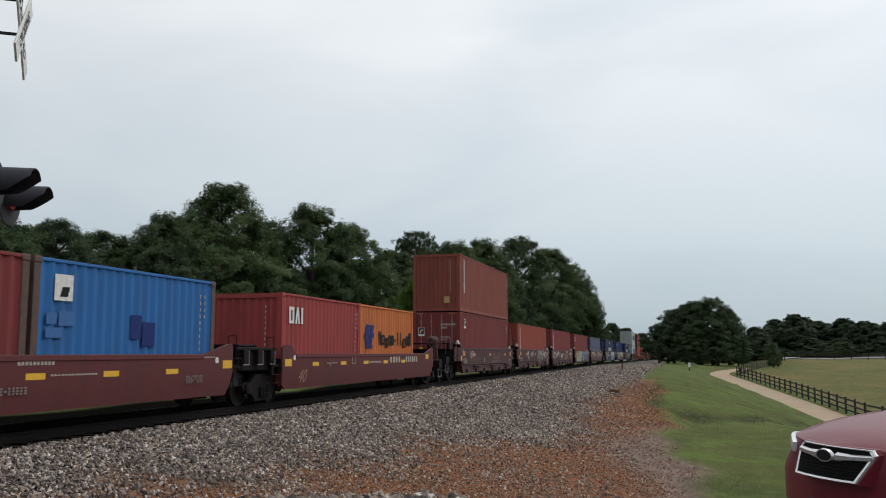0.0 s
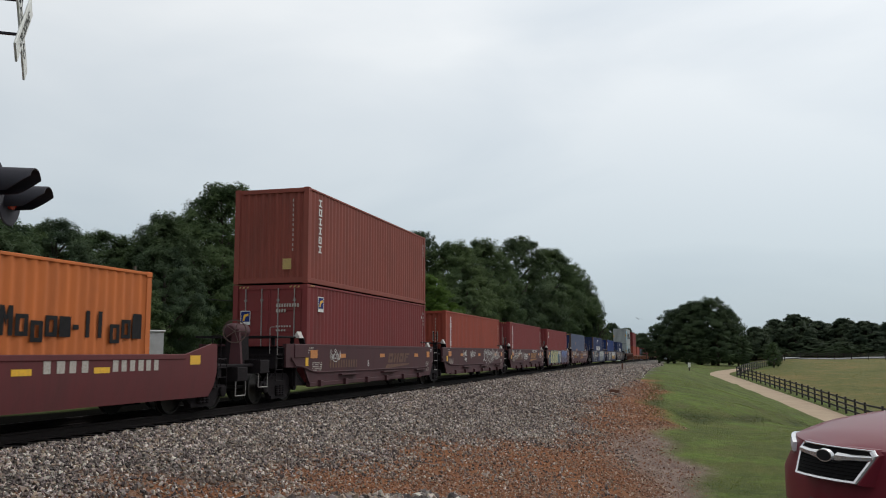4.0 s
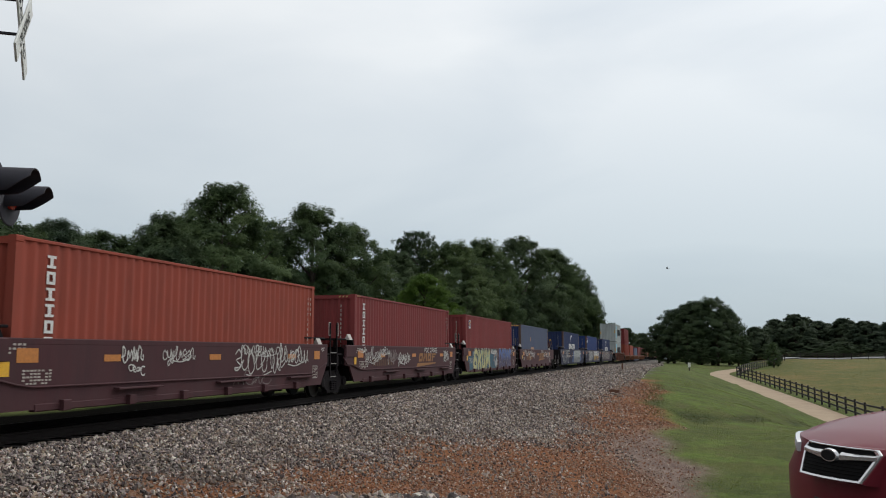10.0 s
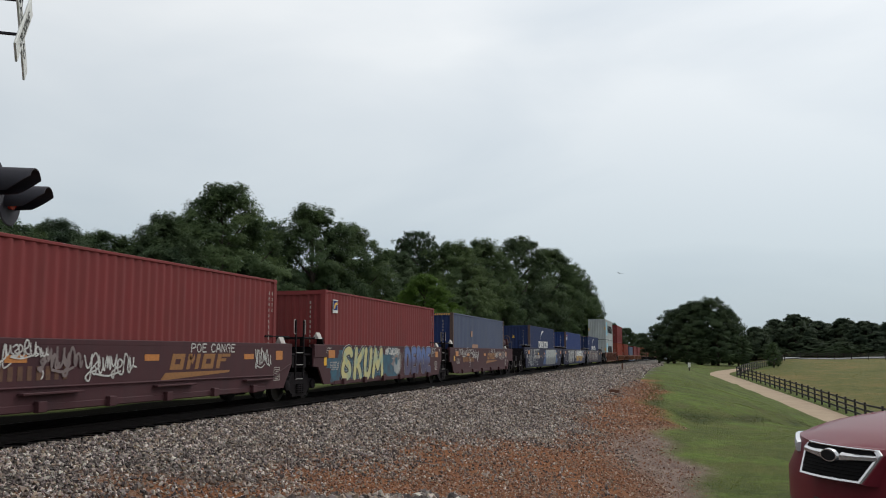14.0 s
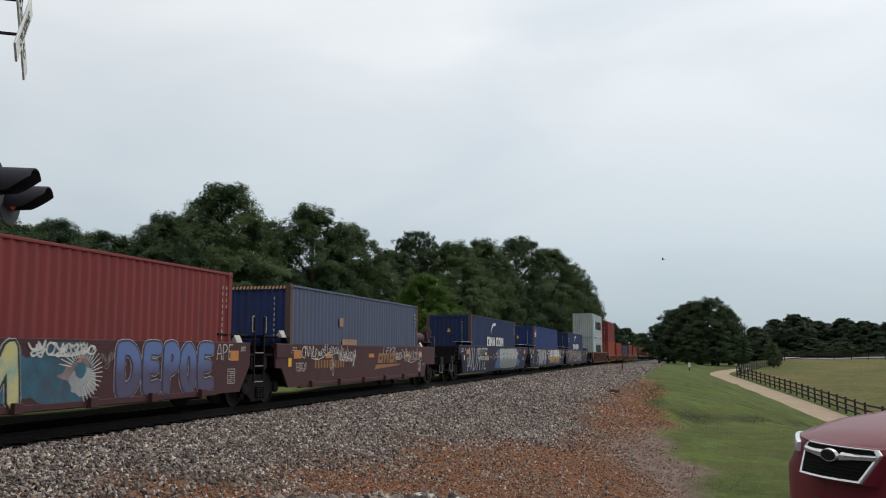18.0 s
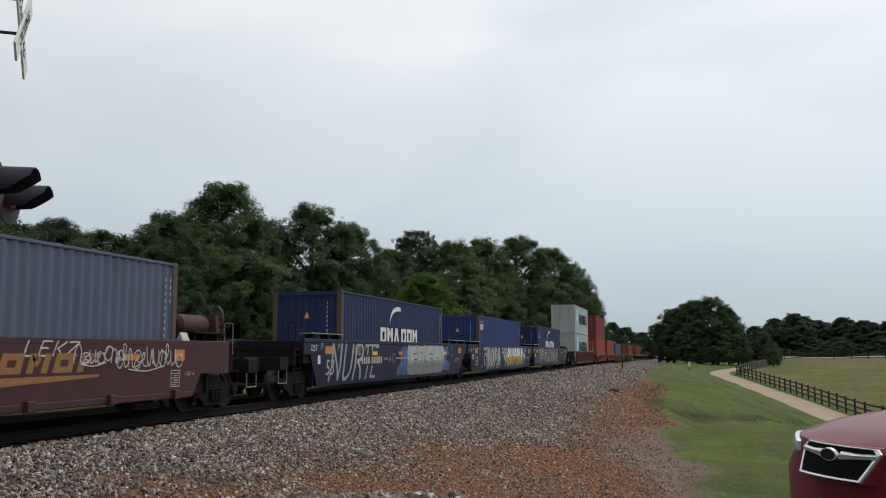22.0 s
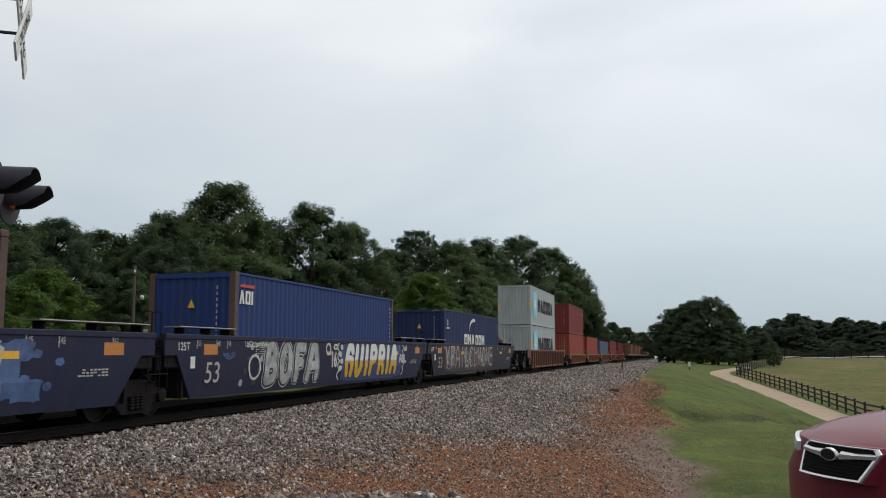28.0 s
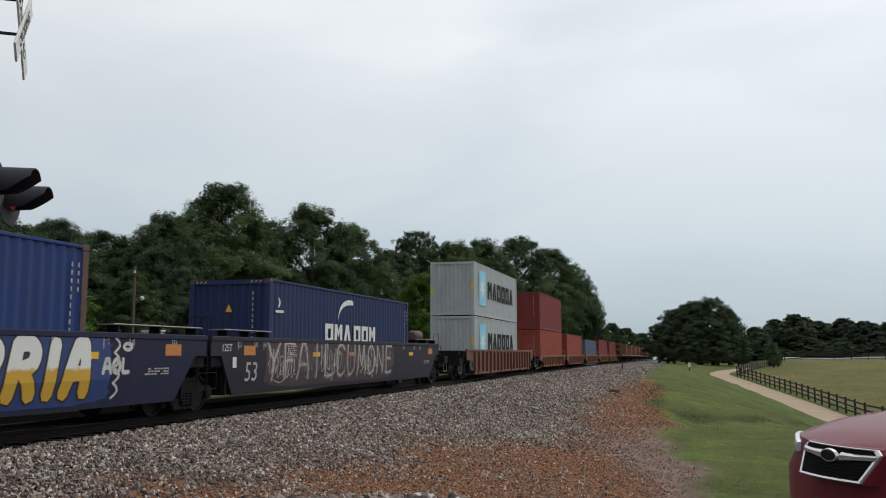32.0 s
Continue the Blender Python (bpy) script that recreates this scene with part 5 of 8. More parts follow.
def piece_letters(parent, word, y0, y1, z0, z1, layers, label, lean=0.0, pad=0.08, widths=None):
    """A graffiti word letter by letter; layers of (material, brush width), the widest below; widths: shares of the length."""
    widths = widths or [1] * len(word)
    ends = [y0]
    for w in widths:
        ends.append(ends[-1] + (y1 - y0) * w / sum(widths))
    for k, (material, width) in enumerate(layers):
        for i, ch in enumerate(word):
            pitch = ends[i + 1] - ends[i]
            lines = [curved([(ends[i] + (pad + (1 - 2 * pad) * u) * pitch + lean * (v - 0.5), z0 + v * (z1 - z0)) for u, v in line]) for line in STROKES[ch]]
            flat_part("graffiti_letter" if k == len(layers) - 1 else "graffiti_outline", stroke_mb(lines, width, side_x() + 0.002 + 0.006 * k, 0.00004), material, parent, label if k == len(layers) - 1 else "")


def scrawl(parent, y0, y1, z0, z1, seed, material="g_chalk", width=0.020, loops=9, label="thin sprayed white scrawl"):
    """A quick handwritten tag that cannot be read."""
    r = random.Random(seed)
    n = max(2, round(loops * 1.4))
    pitch, high = (y1 - y0) / n, z1 - z0
    lines, line = [], []
    for i in range(n):
        form = r.choice(FORMS)
        tall, low = high * r.uniform(0.5, 0.78), z0 + high * r.uniform(0.0, 0.2)
        wide = pitch * r.uniform(1.05, 1.45)
        line += [(y0 + i * pitch + u * wide + 0.12 * pitch * r.uniform(-1, 1), low + v * tall * r.uniform(0.9, 1.1)) for u, v in form]
        if r.random() < 0.45 or i == n - 1:
            lines.append(curved(line, 4))
            line = []
    if n > 4:
        yy = y0 + (y1 - y0) * r.uniform(0.1, 0.4)
        lines.append(curved([(yy, z0 + high * 0.05), (yy + (y1 - y0) * 0.25, z0 - high * 0.04), (yy + (y1 - y0) * 0.5, z0 + high * 0.12)], 4))
    return flat_part("scrawl", stroke_mb(lines, width, side_x() + 0.016, 0.00002), material, parent, label)


def blob(parent, y0, y1, z0, z1, seed, material, label="", lift=0.001, n=30):
    """An irregular sprayed patch."""
    r = random.Random(seed)
    poly = []
    for i in range(n):
        a = 2 * math.pi * i / n
        k = r.uniform(0.78, 1.0) if n < 50 else r.uniform(0.95, 1.0)
        ca, sa = math.cos(a), math.sin(a)
        e = (0.25 if n > 50 else 0.45) if n > 20 else 0.85
        poly.append(((y0 + y1) / 2 + (y1 - y0) / 2 * k * math.copysign(abs(ca) ** e, ca), min(z1, max(z0, (z0 + z1) / 2 + (z1 - z0) / 2 * k * math.copysign(abs(sa) ** e, sa)))))
    mb = MB().add([(side_x() + lift, y, z) for y, z in poly], [tuple(range(n))])
    return flat_part("spray_patch", mb, material, parent, label)


def hazard_row(c, H, side=True):
    """Yellow hazard dashes on the top corners of a tall container."""
    for x0 in (-1.05, 0.62):
        for k in range(3):
            part("hazard_dash", lambda: MB().prism([(0, 0), (0.05, 0), (0.09, 0.055), (0.04, 0.055)], "y", -0.004, 0.0), "hazard", c, at=pose(x0 + k * 0.13, 0.02, H - 0.1), key="hazard_front")
    if side:
        for k in range(3):
            part("hazard_dash", lambda: MB().prism([(0, 0), (0.04, 0), (0.08, 0.045), (0.04, 0.045)], "x", 0.0, 0.004), "hazard", c, at=pose(HALF + 0.001, 0.22 + k * 0.11, H - 0.07), key="hazard_side")


# the maroon cars at the head
w = well_car("maroon steel well car with yellow reflectors", "w_nokl", -57.5, -0.3, 13.05, 1.32, 0.36, bend=0.84, raised=True)
reflectors(w, (2.0, 4.1, 6.15, 8.17, 10.22), 0.91, "yellow", 0.46, 0.11)
bars_along(w, side_x(), 5.95, 1.24, 10, 0.06, 0.085, 0.03, "cream")
bars_along(w, side_x(), 6.75, 0.99, 14, 0.06, 0.03, 0.03, "cream")
bars_along(w, side_x(), 11.0, 0.86, 8, 0.06, 0.03, 0.03, "g_faint", lines=4)
bars_along(w, side_x(), 11.6, 1.27, 9, 0.05, 0.025, 0.02, "cream")
bars_along(w, side_x(), 5.5, 0.80, 8, 0.06, 0.03, 0.03, "g_faint", lines=3)
part("owner_mark", MB().prism([(12.24, 1.13), (12.35, 1.12), (12.38, 1.18), (12.36, 1.25), (12.27, 1.26), (12.22, 1.19)], "x", side_x(), side_x() + 0.004), "white", w)
part("end_reflector", MB().box(side_x(), 12.57, 0.99, side_x() + 0.006, 13.0, 1.18), "yellow", w)
c = container("red-brown twenty-foot container with rusted corner posts in a well car", "c_brick", -57.3, BASE + 0.085, L=6.058, H=2.591, frame_col="frame_rust")
c = container("bright blue twenty-foot container with faded patches in a well car", "c_blue", -51.13, BASE + 0.085, L=6.0, H=2.591, frame_col="frame_rust")
part("sticker", plate(MB(), HALF + 0.002, 0.52, 1.845, 1.0, 2.315), "white", c, "white square owner's sticker")
part("sticker_mark", MB().prism([(0.66, 1.915), (0.86, 1.915), (0.92, 2.095), (0.72, 2.095)], "x", HALF + 0.007, HALF + 0.01), "black", c)
for a, b, z0, z1 in ((2.75, 3.12, 1.195, 1.675), (3.16, 3.6, 1.045, 1.545)):
    part("faded_patch", MB().box(HALF + 0.001, a, z0, HALF + 0.004, b, z1), "navymark", c, "dark blue painted-over patch")
for a, b, z0, z1 in ((0.35, 0.62, 1.42, 1.62), (0.66, 1.08, 1.40, 1.66), (0.34, 0.78, 1.18, 1.36)):
    part("faded_patch", MB().box(HALF + 0.001, a, z0, HALF + 0.003, b, z1), "blue_ghost", c, "faded blue ghost of old lettering")
id_marks(c, 6.0, 2.591, tail=0.65)
w = well_car("maroon steel well car carrying two short containers", "w_nokl", -41.55, -0.18, 14.6, 1.32, 0.36, tail_end=True, bend=0.84, raised=True)
part("end_reflector", MB().box(side_x(), -0.04, 0.99, side_x() + 0.006, 0.40, 1.19), "yellow", w)
part("end_reflector", MB().box(side_x(), 13.44, 1.10, side_x() + 0.006, 13.86, 1.30), "yellow", w)
part("owner_mark", MB().prism([(0.52, 1.16), (0.63, 1.15), (0.66, 1.21), (0.64, 1.29), (0.55, 1.30), (0.50, 1.22)], "x", side_x(), side_x() + 0.004), "white", w)
part("square_mark", MB().box(side_x(), 5.0, 0.99, side_x() + 0.003, 5.29, 1.01).box(side_x(), 5.0, 1.23, side_x() + 0.003, 5.29, 1.25).box(side_x(), 5.0, 1.01, side_x() + 0.003, 5.02, 1.23).box(side_x(), 5.27, 1.01, side_x() + 0.003, 5.29, 1.23), "cream", w)
text_part("unit_letter", "A", 0.26, "g_faint", w, side_x(), 3.1, 0.90, squash=0.8)
bars_along(w, side_x(), 6.62, 1.07, 14, 0.06, 0.06, 0.03, "cream")
bars_along(w, side_x(), 5.87, 1.29, 9, 0.06, 0.05, 0.03, "cream")
bars_along(w, side_x(), 2.9, 1.06, 12, 0.05, 0.025, 0.02, "cream")
part("end_platform", MB().cbox(-1.1, 14.65, 1.0, 1.15, 17.1, 1.08, 0.02), "steel_dark", w)
part("air_tank", MB().lathe([(0.0, 0.0), (0.14, 0.02), (0.2, 0.1), (0.2, 0.75), (0.14, 0.83), (0.0, 0.85)], (0.72, 16.25, 1.92), (0, 1, 0), 20), "w_bnsf", w, "dark cylindrical air tank")
part("tank_saddle", MB().prism([(16.35, 1.06), (17.0, 1.06), (16.95, 1.78), (16.4, 1.78)], "x", 0.55, 0.9), "steel_dark", w)
nbw = part("brake_wheel", MB().lathe([(0.27, -0.015), (0.30, -0.015), (0.30, 0.015), (0.27, 0.015), (0.27, -0.015)], (0.95, 16.12, 1.9), (0.5, -1, 0), 28), "frame_rust", w, "rusty spoked brake wheel")
for k in range(5):
    an = 2 * math.pi * k / 5
    part("spoke", MB().cyl((0.95, 16.12, 1.9), (0.95 + 0.25 * math.cos(an), 16.12 + 0.12 * math.cos(an), 1.9 + 0.27 * math.sin(an)), 0.011, 6), "frame_rust", nbw)
part("brake_stand", MB().prism([(0.78, 1.06), (1.12, 1.06), (1.04, 1.95), (0.86, 1.95)], "y", 16.16, 16.26), "w_bnsf", w)
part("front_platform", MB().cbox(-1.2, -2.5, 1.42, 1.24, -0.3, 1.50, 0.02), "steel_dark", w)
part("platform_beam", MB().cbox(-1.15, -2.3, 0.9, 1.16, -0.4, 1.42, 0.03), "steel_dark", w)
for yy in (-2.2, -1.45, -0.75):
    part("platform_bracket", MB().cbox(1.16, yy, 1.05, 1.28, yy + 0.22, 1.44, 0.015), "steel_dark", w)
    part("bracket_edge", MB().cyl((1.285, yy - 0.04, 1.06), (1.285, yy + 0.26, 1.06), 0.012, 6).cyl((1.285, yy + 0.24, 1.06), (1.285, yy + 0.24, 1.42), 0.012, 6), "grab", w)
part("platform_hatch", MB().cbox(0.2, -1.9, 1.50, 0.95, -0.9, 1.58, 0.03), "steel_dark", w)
reflectors(w, (1.82, 4.01, 6.06, 8.11, 10.18), 0.98, "yellow", 0.46, 0.11)
numeral = text_part("numeral", "40", 0.55, "gold_pale", w, side_x() + 0.004, 0.9, 0.52, squash=1.0, shear=0.15, label="painted numeral 40")
numeral.matrix_basis = Matrix.Translation((side_x() - 0.052, 0.9, 0.52)) @ Matrix.Rotation(radians(9.5), 4, "Y") @ SIDE
bars_along(w, side_x(), 8.85, 1.27, 4, 0.2, 0.27, 0.13, "cream")
bars_along(w, side_x(), 10.73, 1.28, 6, 0.17, 0.28, 0.10, "cream")
c = container("bright red twenty-foot container with a white brand mark", "c_cai", -41.55, BASE + 0.085, L=6.0, H=2.591)
brand_row(c, "oal", 0.45, 1.745, 0.33, 0.47, 0.12, 0.07, "white")
id_marks(c, 6.0, 2.591)
c = container("orange twenty-foot container with a blue emblem", "c_hapag", -35.5, BASE + 0.085, L=6.04, H=2.591)
for poly in ([(0.60, 1.90), (1.02, 1.90), (0.80, 1.5), (1.0, 1.07), (0.62, 1.07), (0.40, 1.5)], [(1.10, 1.90), (1.42, 1.90), (1.24, 1.62), (1.42, 1.60), (1.34, 1.44), (1.16, 1.42), (1.24, 1.07), (1.08, 1.07), (0.92, 1.5)]):
    part("emblem", MB().prism(poly, "x", HALF + 0.002, HALF + 0.006), "navymark", c, "blue flag-shaped emblem")
for k in range(11):
    tall = k in (0, 6, 7, 10)
    form = "hollow" if k in (1, 2, 3, 8, 9) else "bar"
    wide = 0.30 if k not in (6, 7) else 0.11
    if k == 5:
        part("brand_mark", mark_shape("bar", 1.88 + k * 0.355, 1.34, 0.16, 0.09, 0.08), "black", c)
    else:
        part("brand_mark", mark_shape(form if not tall or k != 0 else "slit", 1.88 + k * 0.355, 1.2 if k not in (2, 8) else 1.1, wide, 0.50 if tall else 0.37, 0.10), "black", c)

# the brown five-unit car
UNITS = (
    (-21.65, "dark brown well car with faded gold lettering", "w_bnsf"),
    (-6.11, "dark brown well car with white scrawls on its side", "w_bnsf"),
    (9.44, "dark brown well car with a gold brand mark and white scrawls", "w_bnsf"),
    (24.99, "dark brown well car covered with yellow and blue graffiti", "w_bnsf"),
    (40.5, "brown well car with a brake wheel and air tank", "w_bnsf"),
)
units = []
for i, (s, label, col) in enumerate(UNITS):
    w = well_car(label, col, s, -1.62 if i == 0 else -1.12, 12.95 if i < 4 else 14.3, 1.60, 0.41, lead_end=(i == 0), tail_end=(i == 4), group="brown articulated well cars")
    units.append(w)
    reflectors(w, (0.0, ), 1.20, "amber", 0.5, 0.24)
    reflectors(w, (2.25, 6.05, 10.2), 1.20, "amber", 0.5, 0.13)
    reflectors(w, (11.95, ), 1.17, "amber", 0.4, 0.24)
    part("tall_reflector", MB().box(side_x(), -0.35, 0.98, side_x() + 0.006, -0.15, 1.22), "yellow", w)
    bars_along(w, side_x(), -0.75, 1.52, 9, 0.08, 0.035, 0.03, "cream", lines=3, lead=1.0)
    bars_along(w, side_x(), 0.15, 1.08, 8, 0.07, 0.03, 0.02, "cream", lines=5, lead=0.8)
    part("data_box", MB().box(side_x(), 11.85, 0.62, side_x() + 0.003, 12.2, 0.64).box(side_x(), 11.85, 0.96, side_x() + 0.003, 12.2, 0.98).box(side_x(), 11.85, 0.64, side_x() + 0.003, 11.87, 0.96).box(side_x(), 12.18, 0.64, side_x() + 0.003, 12.2, 0.96), "cream", w)
    bars_along(w, side_x(), 11.9, 0.92, 4, 0.05, 0.025, 0.015, "cream", lines=6, lead=0.9)
    text_part("unit_letter", "BCDEA"[i], 0.30, "white", w, side_x(), (4.8, 3.4, 3.0, 5.9, 4.5)[i], 0.9, squash=0.8)
    if i in (0, 1, 3):
        text_part("load_limit", "125T", 0.16, "white", w, side_x(), 12.45, 1.40, squash=0.8)
    if i < 3:
        part("air_pipe", MB().tube([(HALF + 0.16, y, z) for y, z in ((-1.35, 1.22), (-1.05, 1.0), (-0.6, 0.97), (0.0, 0.84), (0.4, 0.79), (11.9, 0.76), (12.3, 0.9), (12.8, 1.05))], 0.020, 8), "w_bnsf", w, "thin brown air pipe")
    part("end_box", MB().cbox(HALF + 0.12, -1.10, 1.22, HALF + 0.155, -0.2, 1.6, 0.012), "w_bnsf", w)
    for y in (0.15, 11.9):
        corner_guide(w, -0.75 if y < 1 else 12.3, 1.6 if y > 1 else 1.78)
    if i in (0, 2, 4):
        tone = "gold" if i else "gold_worn"
        for k in range(4):
            mark = mark_shape(("hollow", "slit", "hollow", "bar")[k], 6.95 + k * 0.63, 1.0, 0.5 if k < 3 else 0.17, 0.34, 0.15, slant=0.32)
            mark.v = [(x + 0.13, y, z) for x, y, z in mark.v]
            part("brand_mark", mark, tone, w)
        part("brand_mark", MB().prism([(9.08, 1.16), (9.3, 1.16), (9.32, 1.23), (9.1, 1.23)], "x", side_x(), side_x() + 0.004).prism([(9.12, 1.27), (9.5, 1.27), (9.53, 1.34), (9.14, 1.34)], "x", side_x(), side_x() + 0.004), tone, w)
        part("brand_stripe", MB().prism([(6.62, 0.78), (9.45, 0.90), (9.5, 0.95), (6.8, 0.94)], "x", side_x(), side_x() + 0.004), tone, w)
        bars_along(w, side_x(), 1.45, 1.14, 11, 0.12, 0.24, 0.10, "gold" if i == 4 else "gold_worn")
# loads
CH = 2.896


def stencil(c, y=0.72, z=2.66, count=6):
    """Tall white brand letters, one below the other, as bars."""
    for i in range(count):
        part("brand_mark", mark_shape("hollow" if i in (1, 4) else "beam", y + 0.04, z - 0.26 - i * 0.285, 0.22, 0.225, 0.066), "white", c)


c = container("red-brown forty-foot container with steel doors on its leading end", "c_red", -21.65, BASE + 0.14, doors=True)
part("badge", MB().box(HALF + 0.002, 0.78, 2.10, HALF + 0.006, 1.20, 2.56), "white", c)
part("badge_field", MB().box(HALF + 0.006, 0.81, 2.20, HALF + 0.009, 1.17, 2.53), "navymark", c)
part("badge_stripe", MB().prism([(0.87, 2.24), (0.95, 2.24), (1.0, 2.36), (1.13, 2.4), (1.13, 2.47), (0.92, 2.43)], "x", HALF + 0.009, HALF + 0.012), "yellow", c)
part("door_badge", MB().box(-0.95, -0.005, 1.70, -0.63, 0.0, 2.12), "white", c)
part("door_badge_field", MB().box(-0.93, -0.008, 1.79, -0.65, -0.005, 2.10), "navymark", c)
part("door_badge_stripe", MB().prism([(-0.88, 1.82), (-0.82, 1.82), (-0.78, 1.94), (-0.69, 1.97), (-0.69, 2.04), (-0.84, 2.0)], "y", -0.011, -0.008), "yellow", c)
for zz, n in ((2.22, 9), (2.06, 4), (1.62, 6), (1.5, 4)):
    rows = MB()
    for k in range(n):
        rows.box(0.22 + k * 0.085, -0.006, zz, 0.27 + k * 0.085, 0.0, zz + (0.1 if zz > 2 else 0.05))
    tagged(part("door_marking", rows, "cream", c), kind="stuff")
part("warning_label", MB().box(-0.9, -0.006, 0.95, -0.72, 0.0, 1.15), "yellow", c)
bars_along(c, HALF + 0.002, 11.6, 2.4, 1, 0.07, 0.1, 0.1, "white")
id_marks(c, 12.192, CH, front=False)
hazard_row(c, CH)
c = container("tan-red forty-foot container stacked on another", "c_rust", -21.65, BASE + 0.17 + CH)
stencil(c)
id_marks(c, 12.192, CH)
part("warning_sticker", MB().box(0.40, -0.004, 0.42, 0.68, 0.0, 0.74), "hazard", c)
c = container("orange-red forty-foot container with tall white lettering", "c_orange", -6.11, BASE + 0.08)
stencil(c)
id_marks(c, 12.192, CH)
c = container("brick-red forty-foot container with tall white lettering", "c_brick", 9.44, BASE + 0.08)
stencil(c)
hazard_row(c, CH)
id_marks(c, 12.192, CH)
c = container("red forty-foot container with a small blue badge", "c_brick", 24.99, BASE + 0.06)
part("badge", MB().box(HALF + 0.002, 0.60, 2.20, HALF + 0.006, 1.00, 2.62), "white", c)
part("badge_field", MB().box(HALF + 0.006, 0.63, 2.29, HALF + 0.009, 0.97, 2.59), "navymark", c)
part("badge_stripe", MB().prism([(0.68, 2.33), (0.76, 2.33), (0.81, 2.44), (0.94, 2.48), (0.94, 2.55), (0.73, 2.51)], "x", HALF + 0.009, HALF + 0.012), "yellow", c)
id_marks(c, 12.192, CH)
c = container("faded slate-blue forty-foot container with a navy end", "c_slate", 40.5, BASE + 0.04, end="c_slate_end", frame_col="frame_rust")
for k in range(19):
    part("hazard_dash", lambda: MB().prism([(0, 0), (0.06, 0), (0.09, 0.08), (0.03, 0.08)], "y", -0.006, -0.002), "yellow", c, at=pose(-1.1 + k * 0.115, 0.02, CH - 0.115), key="hazard_band")
id_marks(c, 12.192, CH)
part("sticker", plate(MB(), HALF + 0.002, 3.65, 1.8, 3.98, 2.08), "gold_pale", c)
part("sticker", plate(MB(), HALF + 0.002, 3.9, 1.2, 5.2, 1.4), "gold_pale", c)

# paint on the brown cars
b_car, c_car, d_car, e_car, a_car = units
scrawl(b_car, 1.45, 2.3, 1.1, 1.56, 1, loops=4)
for k, (y0, y1, z0, z1, lp, wd) in enumerate(((2.75, 3.45, 1.12, 1.58, 3, 0.032), (3.0, 3.4, 0.98, 1.14, 2, 0.025), (4.15, 5.35, 1.18, 1.5, 6, 0.024), (7.15, 9.9, 0.78, 1.60, 6, 0.03), (7.5, 9.6, 1.28, 1.6, 8, 0.024), (9.65, 11.45, 1.02, 1.56, 6, 0.032), (7.2, 9.0, 0.5, 0.95, 3, 0.02))):
    scrawl(c_car, y0, y1, z0, z1, 10 + k, loops=lp, width=wd, material="g_faint" if k == 6 else "g_chalk")
for k, (y0, y1, z0, z1, lp, wd) in enumerate(((0.0, 0.8, 1.38, 1.56, 4, 0.022), (0.65, 2.3, 1.02, 1.56, 7, 0.026), (2.25, 3.2, 1.28, 1.6, 5, 0.026), (3.0, 4.1, 1.05, 1.52, 5, 0.05), (4.2, 5.7, 0.95, 1.45, 6, 0.034), (10.75, 11.6, 1.0, 1.56, 4, 0.03))):
    scrawl(d_car, y0, y1, z0, z1, 20 + k, loops=lp, width=wd, material="g_faint" if k == 3 else "g_chalk")
piece_letters(d_car, "POE", 7.75, 8.45, 1.38, 1.56, (("g_chalk", 0.03),), "small sprayed white letters")
piece_letters(d_car, "CANGE", 8.6, 9.75, 1.38, 1.56, (("g_chalk", 0.03),), "small sprayed white letters")
for y0, y1, z0, z1, sd in ((0.5, 5.5, 0.42, 1.58, 3), (-0.3, 1.4, 0.85, 1.22, 31), (0.1, 1.0, 0.42, 0.95, 32), (5.0, 7.1, 0.46, 1.58, 4)):
    blob(e_car, y0, y1, z0, z1, sd, "g_teal", "dark teal sprayed ground", lift=0.001 + 0.0004 * (sd % 5))
piece_letters(e_car, "SKUM", 0.98, 5.12, 0.56, 1.45, (("g_chalk", 0.39), ("g_black", 0.36), ("g_yellow", 0.25)), "fat yellow graffiti letter outlined in black", lean=0.10, pad=0.10, widths=(1.12, 1.1, 0.85, 1.35))
for k, (yy, zz, ry, rz, mt) in enumerate(((6.35, 1.12, 0.5, 0.3, "g_faint"), (6.62, 0.86, 0.42, 0.3, "g_grey"), (5.75, 1.15, 0.4, 0.22, "g_teal"), (5.95, 1.3, 0.7, 0.13, "g_teal"), (6.55, 1.05, 0.17, 0.16, "g_teal"))):
    blob(e_car, yy - ry, yy + ry, zz - rz, zz + rz, 44 + k, mt, "sprayed swirl of teal and pale grey", lift=0.004 + 0.001 * k, n=18)
rays = []
for k in range(26):
    an = -1.5 + k * 0.17
    rays.append([(6.55 + 0.3 * math.cos(an), 1.02 + 0.26 * math.sin(an)), (6.55 + 0.6 * math.cos(an + 0.12), 1.02 + 0.54 * math.sin(an + 0.12))])
flat_part("sprayed_rays", stroke_mb(rays, 0.020, side_x() + 0.012, 0.00004), "g_chalk", e_car, "pale sprayed rays round a teal eye")
scrawl(e_car, 5.2, 6.9, 1.32, 1.58, 41, material="g_chalk", width=0.04, loops=6, label="pale sprayed swirl")
piece_letters(e_car, "DEPOE", 7.5, 11.25, 0.62, 1.46, (("g_chalk", 0.37), ("g_violet", 0.345), ("g_bluefade", 0.25)), "blue and violet bubble graffiti letter", pad=0.14, widths=(1.2, 1.0, 0.85, 0.9, 1.1))
piece_letters(e_car, "APE", 11.3, 12.1, 1.2, 1.55, (("g_chalk", 0.022),), "small sprayed white letters")
scrawl(e_car, 7.05, 7.5, 1.1, 1.5, 47, width=0.02, loops=2, material="g_faint")
